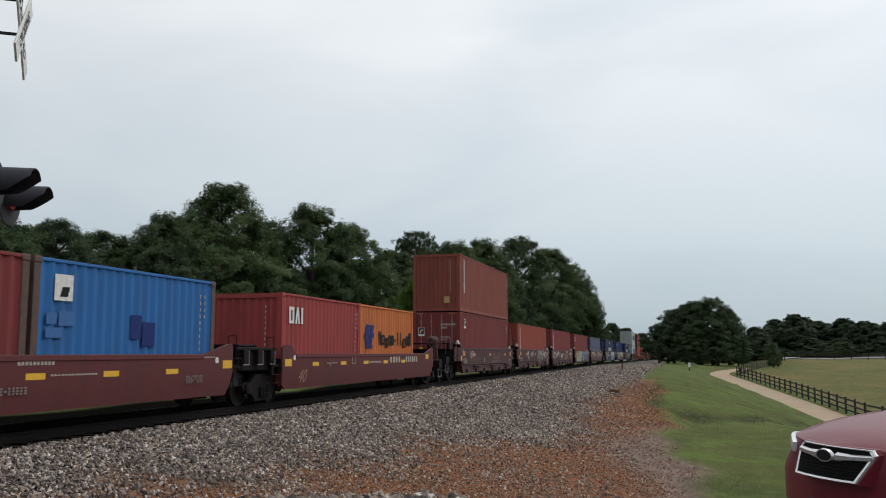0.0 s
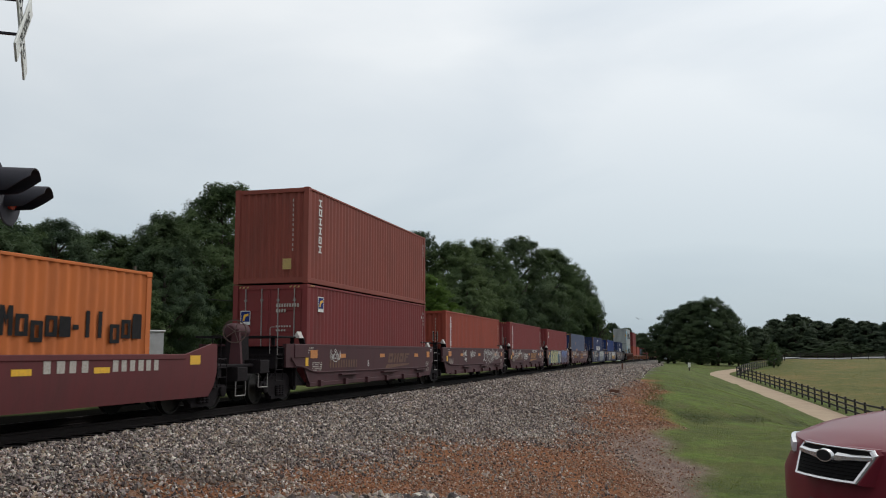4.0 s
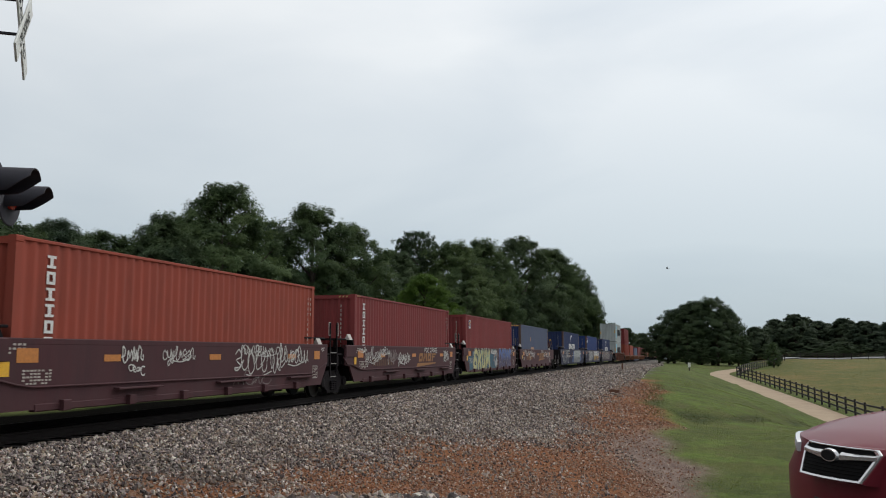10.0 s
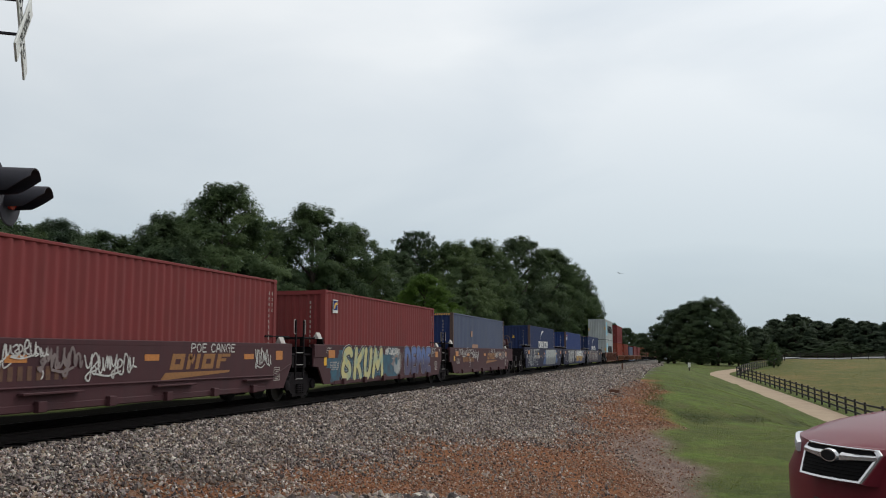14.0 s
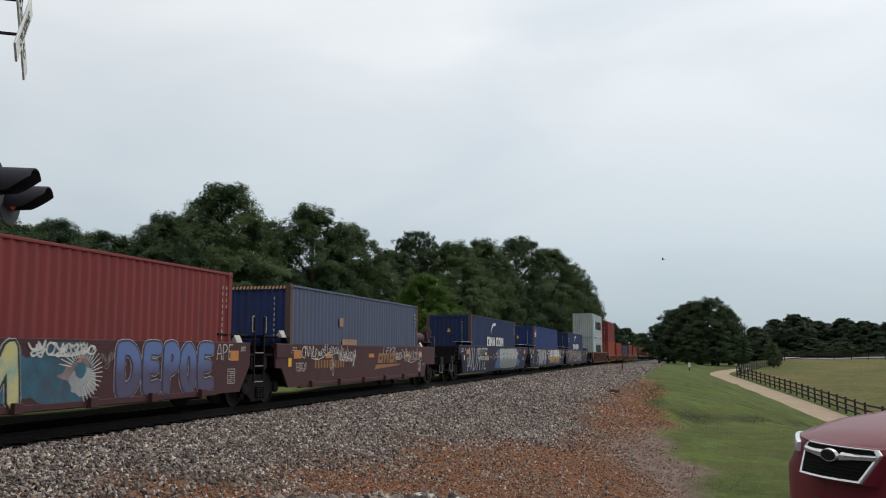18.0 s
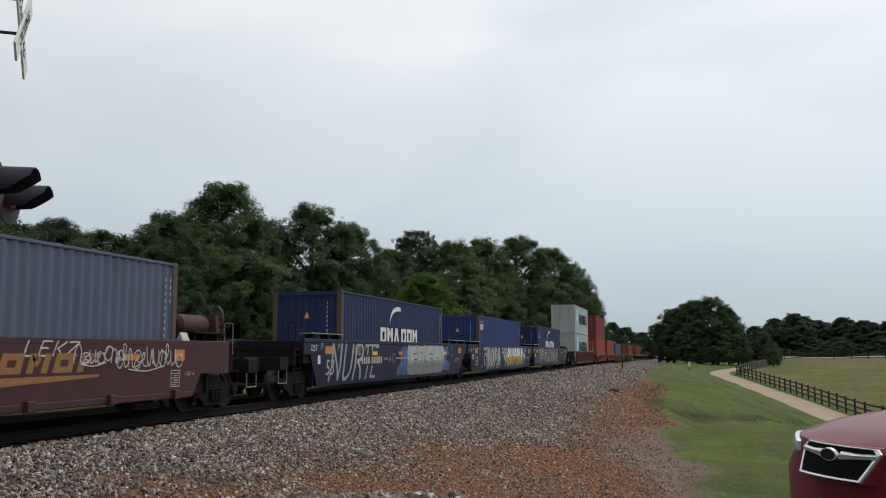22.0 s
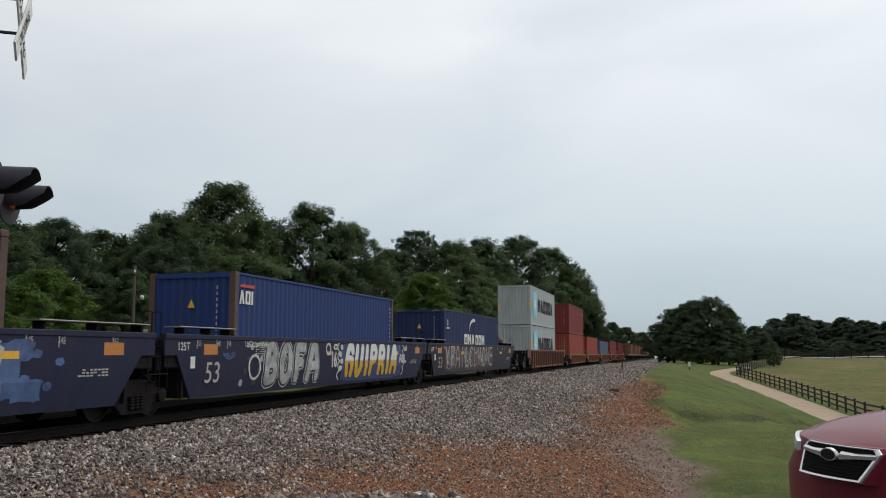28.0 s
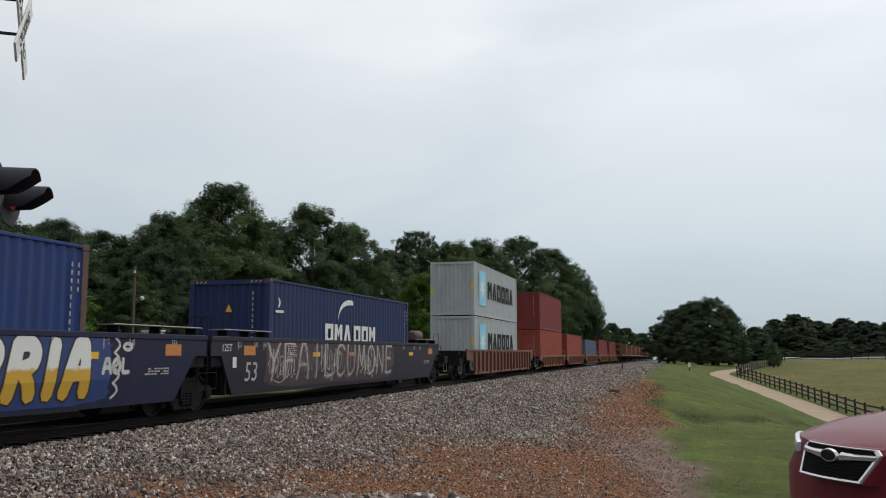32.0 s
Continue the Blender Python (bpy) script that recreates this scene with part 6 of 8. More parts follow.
for k, (y0, y1, z0, z1, lp, wd) in enumerate(((0.5, 2.3, 1.18, 1.6, 6, 0.028), (2.3, 3.3, 1.3, 1.6, 5, 0.018), (2.6, 2.9, 0.75, 1.4, 1, 0.016), (3.2, 4.75, 1.12, 1.58, 9, 0.016), (3.3, 4.7, 1.1, 1.35, 7, 0.016), (8.75, 10.2, 1.12, 1.56, 5, 0.022), (9.9, 12.2, 1.0, 1.54, 8, 0.022))):
    scrawl(a_car, y0, y1, z0, z1, 50 + k, loops=lp, width=wd)
piece_letters(a_car, "LEKZ", 7.5, 8.9, 1.3, 1.55, (("g_chalk", 0.028),), "sprayed white letters", lean=0.1)
text_part("slot_number", "L 281-6", 0.12, "cream", a_car, side_x(), 12.4, 0.85)
# the end of the brown car: air tank and brake wheel
part("air_tank", MB().lathe([(0.0, 0.0), (0.16, 0.02), (0.25, 0.12), (0.25, 1.2), (0.16, 1.3), (0.0, 1.32)], (0.75, 12.75, 1.98), (0, 1, 0), 20), "w_bnsf", a_car, "brown cylindrical air tank")
part("tank_saddle", MB().cbox(0.5, 12.9, 1.5, 1.0, 13.05, 1.78, 0.02).cbox(0.5, 13.7, 1.5, 1.0, 13.85, 1.78, 0.02), "steel_dark", a_car)
bw = part("brake_wheel", MB().lathe([(0.26, -0.02), (0.30, -0.02), (0.30, 0.02), (0.26, 0.02), (0.26, -0.02)], (0.95, 14.35, 2.18), (0.5, 1, 0), 28), "frame_rust", a_car, "rusty spoked brake wheel")
for k in range(5):
    an = 2 * math.pi * k / 5
    part("spoke", MB().cyl((0.95, 14.35, 2.18), (0.95 + 0.25 * math.cos(an), 14.35 - 0.12 * math.cos(an), 2.18 + 0.27 * math.sin(an)), 0.012, 6), "frame_rust", bw)
part("brake_stand", MB().prism([(0.7, 1.5), (1.15, 1.5), (1.05, 2.25), (0.8, 2.25)], "y", 14.1, 14.28), "w_bnsf", a_car)

# the navy three-unit car
for i, (s, label) in enumerate(((62.23, "dusty navy well car with white and pale blue graffiti"), (81.99, "dusty navy well car with silver and yellow graffiti"), (101.6, "dusty navy well car with faded red and white scrawls"))):
    w = well_car(label, "w_faded" if i == 2 else "w_dttx", s, -3.15, 16.25, 1.74, 0.33, lead_end=(i == 0), tail_end=(i == 2), slope=1.1, bend=0.86, group="navy articulated well cars")
    units.append(w)
    text_part("load_limit", "125T", 0.25, "white", w, side_x(), -2.68, 1.40, squash=0.95)
    text_part("numeral", "53", 0.68, "cream", w, side_x(), -1.58, 0.66, squash=1.05, shear=0.15, label="painted numeral 53")
    for y, tx in ((-1.85, "53"), (-1.0, "48"), (-0.5, "45"), (1.9, "40"), (11.2, "40"), (12.6, "45"), (13.4, "48"), (14.9, "53")):
        text_part("slot_number", tx, 0.19, "cream", w, side_x(), y, 1.50, squash=0.7)
        part("slot_line", lambda: MB().box(side_x(), -0.05, 1.44, side_x() + 0.003, -0.025, 1.66), "cream", w, at=pose(0, y, 0), key="slot_line")
    reflectors(w, (-1.6, 14.6), 1.3, "amber", 0.6, 0.24)
    reflectors(w, (2.58, 11.9), 1.25, "yellow", 0.52, 0.13)
    reflectors(w, (5.5, ), 1.26, "amber", 0.42, 0.12)
    part("tall_reflector", MB().box(side_x(), -2.15, 1.0, side_x() + 0.006, -1.97, 1.26), "white", w)
    bars_along(w, side_x(), 0.9, 1.55, 6, 0.08, 0.03, 0.02, "cream", lines=6, lead=0.8)
    bars_along(w, side_x(), 13.9, 1.05, 8, 0.09, 0.03, 0.02, "cream", lines=3, lead=0.8)
    part("walkway", MB().cbox(HALF - 0.3, -2.55, 1.90, HALF + 0.1, -0.05, 1.93, 0.01), "grab", w)
    for yy in (-2.3, -1.2, -0.3):
        part("walkway_bracket", lambda: MB().cbox(HALF - 0.2, -0.03, 1.72, HALF + 0.05, 0.03, 1.91, 0.01), "steel_dark", w, at=pose(0, yy, 0), key="walk_bracket")
    part("walkway", MB().cbox(HALF - 0.3, 12.9, 1.90, HALF + 0.1, 16.1, 1.93, 0.01), "grab", w)
    for yy in (13.1, 14.5, 15.9):
        part("walkway_bracket", lambda: MB().cbox(HALF - 0.2, -0.03, 1.72, HALF + 0.05, 0.03, 1.91, 0.01), "steel_dark", w, at=pose(0, yy, 0), key="walk_bracket")
for s, col, lab in ((62.23, "c_navy", "navy forty-foot container with white brand lettering"), (81.99, "c_apl", "deep blue forty-foot container with a red and white mark"), (101.6, "c_navy", "navy forty-foot container with white brand lettering")):
    c = container(lab, col, s, BASE + 0.105, frame_col="frame_rust" if col == "c_apl" or s < 70 else col)
    id_marks(c, 12.192, CH)
    part("warning_triangle", MB().prism([(-0.1, 2.0), (0.1, 2.0), (0.0, 2.22)], "y", 0.0, -0.004), "yellow", c)
    if col == "c_navy":
        brand_row(c, "oma", 3.78, 1.2, 0.64, 0.6, 0.2, 0.12, "white")
        brand_row(c, "oom", 6.2, 1.2, 0.62, 0.6, 0.19, 0.12, "white")
        part("emblem", MB().prism(curved([(4.78, 1.92), (4.95, 2.16), (5.25, 2.36), (5.7, 2.46), (6.12, 2.47)], 4) + curved([(6.1, 2.62), (5.65, 2.62), (5.2, 2.5), (4.92, 2.26), (4.78, 1.92)], 4)[:-1], "x", HALF + 0.002, HALF + 0.006), "white", c, "white swoosh emblem")
        if s > 70:
            part("small_emblem", MB().prism([(0.50, 2.12), (0.60, 2.16), (0.66, 2.26), (0.60, 2.37), (0.50, 2.42), (0.56, 2.27)], "x", HALF + 0.002, HALF + 0.006), "white", c)
            part("small_emblem", MB().box(HALF + 0.002, 0.36, 1.99, HALF + 0.006, 0.86, 2.06), "white", c)
            hazard_row(c, CH, side=False)
    else:
        brand_row(c, "aol", 0.22, 2.10, 0.26, 0.34, 0.09, 0.05, "white")
        part("emblem", MB().prism([(0.22, 2.52), (0.98, 2.52), (1.02, 2.6), (0.3, 2.6)], "x", HALF + 0.002, HALF + 0.006), "red_mark", c, "faded red emblem")

g_car, h_car, i_car = units[5:]
piece_letters(g_car, "NUR", -1.25, 1.75, 0.48, 1.62, (("g_grey", 0.12),), "tall worn white graffiti letter", lean=0.25, widths=(1.1, 0.95, 0.95))
flat_part("graffiti_letter", stroke_mb([[(1.98, 1.60), (2.5, 1.62)], [(2.02, 0.46), (2.1, 0.86)], [(2.1, 1.3), (2.16, 1.6)], [(2.56, 1.42), (2.62, 1.64)], [(2.66, 1.60), (3.1, 1.62)], [(2.56, 0.86), (2.46, 0.52)], [(2.46, 0.52), (2.95, 0.50)]], 0.11, side_x() + 0.003, 0.0001), "g_grey", g_car, "tall worn white graffiti letter, half painted over")
for k, (y0, y1, z0, z1) in enumerate(((5.3, 6.9, 0.44, 0.95), (5.75, 6.9, 0.8, 1.6), (5.5, 6.3, 0.55, 0.8), (11.7, 12.5, 0.5, 1.6), (12.2, 13.05, 0.5, 0.95), (12.2, 12.8, 1.2, 1.6))):
    blob(g_car, y0, y1, z0, z1, 160 + k, "g_blue", "blotchy blue sprayed ground", lift=0.001 + 0.0006 * k)
blob(g_car, 6.55, 12.1, 0.43, 1.71, 8, "g_silverfade", "pale grey sprayed ground", lift=0.006, n=60)
for wide, tone, lift, dy in ((0.05, "g_chalk", 0.008, 0.03), (0.045, "g_black", 0.011, 0.0)):
    lines = [[(6.95, 1.6), (6.72, 0.5)], [(6.95, 1.62), (7.75, 1.64)], [(7.75, 1.64), (7.85, 1.3)], [(7.85, 1.3), (7.3, 1.26)], [(7.5, 1.05), (7.9, 1.08)], [(7.8, 1.05), (7.45, 0.85)], [(7.45, 0.85), (7.75, 0.5)],
             [(8.05, 1.6), (7.95, 0.75)], [(7.95, 0.75), (8.25, 0.5)], [(8.05, 1.62), (8.8, 1.62)], [(8.35, 1.35), (8.62, 1.33)], [(8.62, 1.33), (8.55, 1.0)], [(8.55, 1.0), (8.35, 1.02)], [(8.8, 1.62), (8.95, 0.9)], [(8.7, 0.5), (8.9, 0.72)],
             [(9.25, 1.64), (9.05, 0.95)], [(9.05, 0.95), (9.35, 0.95)], [(9.35, 0.95), (9.45, 0.5)], [(9.25, 1.64), (10.1, 1.66)], [(9.65, 1.3), (10.15, 1.26)], [(9.75, 1.1), (10.1, 1.06)], [(10.1, 1.06), (9.95, 0.72)],
             [(10.35, 1.66), (10.2, 1.0)], [(10.2, 1.0), (10.45, 0.5)], [(10.35, 1.66), (11.2, 1.66)], [(11.2, 1.66), (11.75, 1.1)], [(11.75, 1.1), (11.9, 0.6)], [(10.8, 1.1), (11.1, 1.12)], [(11.1, 1.12), (11.15, 0.8)], [(10.8, 0.8), (10.8, 1.1)]]
    flat_part("graffiti_letter" if tone == "g_black" else "graffiti_outline", stroke_mb([[(a + dy, b) for a, b in ln] for ln in lines], wide, side_x() + lift, 0.00004), tone, g_car, "blocky pale graffiti letters drawn in black line" if tone == "g_black" else "")
bars_along(g_car, side_x(), 1.53, 1.20, 4, 0.15, 0.24, 0.06, "cream")
bars_along(g_car, side_x(), 2.5, 1.20, 6, 0.14, 0.24, 0.055, "cream")
text_part("unit_letter", "A", 0.3, "cream", g_car, side_x(), 4.42, 1.01, squash=0.8)
part("small_plate", MB().box(side_x(), 3.83, 1.07, side_x() + 0.004, 4.27, 1.16), "gold", g_car)
flat_part("round_mark", stroke_mb([[(4.93 + 0.17 * math.cos(k * 0.35), 1.13 + 0.17 * math.sin(k * 0.35)) for k in range(19)]], 0.02, side_x() + 0.001, 0.00005), "cream", g_car, "round stencilled mark")
bars_along(g_car, side_x(), 5.2, 1.16, 12, 0.075, 0.06, 0.05, "cream")
part("small_plate", MB().box(side_x(), 2.95, 1.5, side_x() + 0.004, 3.25, 1.64), "cream", g_car)
piece_letters(h_car, "BOFA", 1.38, 5.0, 0.62, 1.50, (("g_chalk", 0.44), ("g_black", 0.38), ("g_silver", 0.27)), "fat silver graffiti letter outlined in black and white", lean=0.12, pad=0.16, widths=(1.0, 1.1, 1.0, 1.25))
text_part("numeral", "16", 0.62, "g_chalk", h_car, side_x(), 5.85, 0.92, squash=0.75, bold=0.03)
for y0, z0, ry, rz in ((0.85, 0.98, 0.30, 0.30), (5.62, 1.45, 0.17, 0.16), (6.2, 1.52, 0.16, 0.06), (13.3, 1.48, 0.13, 0.06)):
    ring = [(y0 + ry * math.cos(k * 0.42), z0 + rz * math.sin(k * 0.42)) for k in range(16)]
    flat_part("sprayed_ring", stroke_mb([ring], 0.07, side_x() + 0.009, 0.0001), "g_chalk", h_car, "white sprayed bubble ring")
for k in range(9):
    blob(h_car, 0.1 + 0.17 * k, 0.3 + 0.17 * k, 0.5 + 0.3 * ((k * 5) % 4), 0.7 + 0.28 * ((k * 5) % 4), 90 + k, "g_black" if k % 3 else "g_grey", "blotch of overspray", lift=0.003, n=14)
scrawl(h_car, 0.3, 1.5, 1.5, 1.66, 95, loops=7, width=0.02)
scrawl(h_car, -0.75, -0.2, 1.2, 1.38, 96, loops=4, width=0.02, material="g_blue", label="small blue scribble")
blob(h_car, 6.6, 12.9, 0.40, 1.68, 9, "g_royal", "blue sprayed ground with a scalloped edge", n=60)
for yy, out in ((6.62, -1), (12.78, 1)):
    edge = [(yy + out * (0.10 + 0.16 * abs(math.sin(k * 0.52))), 0.5 + k * 0.048) for k in range(25)]
    flat_part("sprayed_edge", stroke_mb([edge], 0.055, side_x() + 0.010, 0.0001), "g_chalk", h_car, "white scalloped edge line")
piece_letters(h_car, "GUIPRIA", 6.95, 12.3, 0.64, 1.52, (("g_black", 0.38), ("g_gold", 0.28)), "blocky graffiti letter fading from white to yellow", lean=0.16, pad=0.17, widths=(1.05, 1.1, 0.6, 1.05, 1.05, 0.6, 1.05))
for k in range(4):
    blob(h_car, 6.45 + 0.12 * (k % 2), 6.75 + 0.1 * (k % 2), 0.75 + 0.22 * k, 0.95 + 0.22 * k, 60 + k, "g_chalk", "pale sprayed dot", lift=0.006, n=12)
piece_letters(h_car, "AOL", 12.55, 13.4, 0.98, 1.24, (("g_chalk", 0.085),), "small sprayed white letters")
blob(i_car, -0.5, 10.2, 0.42, 1.70, 130, "g_dust", "faded dusty pink sprayed ground", lift=0.0006, n=60)
piece_letters(i_car, "YFAILCUMONE", -0.4, 9.9, 0.65, 1.62, (("g_faint", 0.16), ("g_chalk", 0.04)), "faded pink and white graffiti letter")
for k in range(6):
    scrawl(i_car, -0.3 + 1.7 * k, 1.3 + 1.7 * k, 0.6 + 0.06 * (k % 3), 1.6, 120 + k, loops=5, width=0.02, material="g_faint" if k % 2 else "g_chalk")
for k in range(7):
    blob(g_car, 11.6 + 0.28 * k, 11.85 + 0.28 * k, 0.55 + 0.14 * ((k * 3) % 7), 0.72 + 0.14 * ((k * 3) % 7), 80 + k, "g_blue", "pale blue sprayed dot", lift=0.005, n=14)
part("air_tank", MB().lathe([(0.0, 0.0), (0.16, 0.02), (0.22, 0.12), (0.22, 1.0), (0.16, 1.1), (0.0, 1.12)], (0.6, 14.6, 2.1), (0, 1, 0), 20), "frame_rust", i_car, "rusty cylindrical air tank")
part("tank_saddle", MB().cbox(0.4, 14.8, 1.6, 0.8, 14.95, 1.92, 0.02).cbox(0.4, 15.4, 1.6, 0.8, 15.55, 1.92, 0.02), "steel_dark", i_car)

# the ribbed cars behind
w = well_car("rusty brown well car with upright ribs", "w_rib", 125.35, -2.2, 17.5, 1.53, 0.27, lead_end=True, tail_end=True, ribs=18)
for z in (BASE + 0.07, BASE + 0.10 + CH):
    c = container("pale grey forty-foot container with a blue star panel", "c_grey", 125.35, z)
    part("emblem", MB().box(HALF + 0.002, 1.15, 0.6, HALF + 0.006, 2.75, 2.5), "skymark", c, "pale blue square emblem")
    star = []
    for k in range(14):
        r, a = (0.72 if k % 2 == 0 else 0.26), math.pi / 2 + k * math.pi / 7
        star.append((1.95 + r * math.cos(a), 1.55 + r * math.sin(a)))
    part("star", MB().prism(star, "x", HALF + 0.006, HALF + 0.009), "white", c)
    brand_row(c, "maoooa", 3.4, 1.05, 1.0, 1.0, 0.32, 0.26, "black")
    part("yellow_label", MB().box(HALF - 0.16, -0.008, 1.35, HALF - 0.03, -0.003, 1.75), "yellow", c)
    part("yellow_label", MB().box(-HALF + 0.03, -0.008, 1.2, -HALF + 0.16, -0.003, 1.6), "yellow", c)
    id_marks(c, 12.192, CH)
REAR = ((147.3, (("c_orange", 0.28), ("c_brick", 0.31 + CH))), (163.1, (("c_orange", 0.28),)), (179.1, (("c_slate", 0.0),)), (195.2, (("c_red", 0.28),)), (211.3, (("c_red", 0.2),)))
for i, (s, loads) in enumerate(REAR):
    w = well_car("tan well car with short upright ribs", "w_tan", s, -1.1, 13.4, 1.15, 0.32, lead_end=(i == 0), tail_end=(i == 4), ribs=14, group="tan articulated well cars")
    for col, z in loads:
        c = container({"c_orange": "orange-red", "c_brick": "brick-red", "c_slate": "faded slate-blue", "c_red": "red-brown"}[col] + " forty-foot container far back in the train", col, s, z)
        id_marks(c, 12.192, CH)


def frame_car(s):
    """An empty rack car: flat deck with tall tan end frames."""
    w = empty("rack_car", "empty flat car with tall tan steel end frames", "railway car", "tan rack cars at the rear")
    CURRENT[0] = s
    part("deck", MB().cbox(-1.35, 0, 0.95, 1.35, 15.4, 1.2, 0.04), "w_tan", w)
    part("centre_sill", MB().cbox(-0.3, -0.4, 0.55, 0.3, 15.8, 0.95, 0.03), "steel_dark", w)
    for y in (0.3, 14.7):
        for x in (-1.25, 1.15):
            part("post", lambda: MB().cbox(0, 0, 1.2, 0.14, 0.4, 3.3, 0.02), "w_tan", w, at=pose(x, y, 0), key="rack_post")
        part("crossbeam", lambda: MB().cbox(-1.2, 0, 3.1, 1.2, 0.4, 3.3, 0.02).box(-1.2, 0.15, 2.1, 1.2, 0.25, 2.3), "w_tan", w, at=pose(0, y, 0), key="rack_beam")
        part("brace", lambda: MB().cyl((1.2, 0, 3.2), (1.2, 2.2 if y < 5 else -2.2, 1.2), 0.07, 8), "w_tan", w, at=pose(0, y, 0))
    for y in (7.0, 7.8):
        part("stanchion", lambda: MB().cbox(1.1, 0, 1.2, 1.22, 0.3, 2.9, 0.02), "w_tan", w, at=pose(0, y, 0), key="stanchion")
    truck(w, 1.6)
    truck(w, 13.8)
    MOVERS.append((w, s, 0.0))


for i in range(10):
    frame_car(236.5 + i * 16.6)


# ---- trees ----
def tree_meshes(seed, kind, leaves, leaf_size):
    """Trunk with limbs, and a crown of boughs that carry sprays of leaves; unit tree 10 m high and about 8 m wide."""
    r = np.random.default_rng(seed)
    tb = MB()
    hub = 2.2 if kind != "pine" else 5.2
    tb.cyl((0, 0, -0.6), (0.05, 0, hub), 0.26, 9, 0.20)
    tb.cyl((0.05, 0, hub), (0.1, 0.05, 8.4), 0.20, 8, 0.05)
    sprays = []
    if kind == "pine":
        for i in range(60):
            z = 4.2 + 5.5 * (i + 0.5) / 60
            reach = (0.35 + 3.3 * max(0.0, 1.0 - ((z - 7.4) / 2.9) ** 2)) * r.uniform(0.35, 1.0)
            a = i * 2.4 + r.uniform(-0.5, 0.5)
            tip = np.array((reach * math.cos(a), reach * math.sin(a), z + 0.25))
            tb.cyl((0.08, 0, z - 0.6), tip, 0.05, 5, 0.015)
            for k in range(12):
                q = tip * np.array((0.4 + 0.05 * k, 0.4 + 0.05 * k, 1)) + r.normal(0, 0.34, 3) * np.array((1, 1, 0.8))
                sprays.append((*q, r.uniform(0.16, 0.34), 0.8))
    else:
        low = 0.6 if kind == "bush" else 1.6
        n = 170 if kind == "far" else 120
        for i in range(n):
            f = (i + 0.5) / n
            zc = low + (9.25 - low) * f
            span = math.sin(math.pi * min(1, max(0.08, (zc + 0.7) / 10.6)) ** 0.85)
            reach = 3.65 * span * r.uniform(0.2, 1.0) ** 0.5 * r.uniform(0.82, 1.1)
            a = i * 2.4 + r.uniform(-0.6, 0.6)
            c = np.array((reach * math.cos(a), reach * math.sin(a), zc))
            big = r.uniform(0.35, 0.75) if kind == "far" else r.uniform(0.4, 0.95)
            if i % 6 == 0:
                tb.cyl((0.06, 0, max(1.3, zc - reach * 0.8 - 0.5)), c, 0.09, 5, 0.025)
            for k in range(11):
                d = r.normal(size=3)
                d /= np.linalg.norm(d)
                if d[2] < -0.35:
                    d[2] = -d[2]
                q = c + d * big * r.uniform(0.3, 1.0) ** 0.6 * np.array((1, 1, 0.85))
                sprays.append((*q, r.uniform(0.16, 0.42), 0.8))
            for k in range(2):
                d = r.normal(size=3)
                d /= np.linalg.norm(d)
                q = c + d * big * r.uniform(0.8, 1.0)
                sprays.append((*q, r.uniform(0.09, 0.16), 0.8))
    C = np.array(sprays)
    C[:, 2] = np.clip(C[:, 2], 0.15, 9.95)
    wgt = C[:, 3] ** 2
    pick = r.choice(len(C), leaves, p=wgt / wgt.sum())
    dirs = r.normal(size=(leaves, 3))
    dirs /= np.linalg.norm(dirs, axis=1)[:, None]
    rad = C[pick, 3] * r.uniform(0.05, 1.0, leaves) ** 0.5 * np.where(r.uniform(0, 1, leaves) < 0.06, r.uniform(1.0, 1.25, leaves), 1.0)
    P = C[pick, :3] + dirs * rad[:, None] * np.stack([np.ones(leaves), np.ones(leaves), C[pick, 4]], 1)
    away = P - np.array((0, 0, 4.2))
    away /= np.linalg.norm(away, axis=1)[:, None]
    nrm = dirs * 0.35 + away * 0.7 + r.normal(0, 0.25, (leaves, 3)) + np.array((0, 0, 0.25))
    nrm /= np.linalg.norm(nrm, axis=1)[:, None]
    u = np.cross(nrm, r.normal(size=(leaves, 3)))
    u /= np.linalg.norm(u, axis=1)[:, None]
    v = np.cross(nrm, u)
    ln = r.uniform(0.7, 1.4, leaves)[:, None] * leaf_size
    wd = ln * r.uniform(0.5, 0.85, leaves)[:, None]
    if kind == "pine":
        wd, ln = ln * 0.45, ln * 1.3
    V = np.stack([P - u * ln, P + v * wd + nrm * ln * 0.15, P + u * ln, P - v * wd - nrm * ln * 0.1], 1).reshape(-1, 3)
    me = bpy.data.meshes.new("crown")
    me.vertices.add(4 * leaves)
    me.vertices.foreach_set("co", V.astype(np.float32).ravel())
    me.loops.add(4 * leaves)
    me.polygons.add(leaves)
    me.loops.foreach_set("vertex_index", np.arange(4 * leaves, dtype=np.int32))
    me.polygons.foreach_set("loop_start", np.arange(0, 4 * leaves, 4, dtype=np.int32))
    me.update(calc_edges=True)
    me.materials.append(M["leaf_oak"])
    return tb.mesh("trunk", "bark"), me


TREES = {}
LEAVES = {"oak": (84000, 0.052), "far": (44000, 0.10), "pine": (26000, 0.075), "bush": (40000, 0.07)}


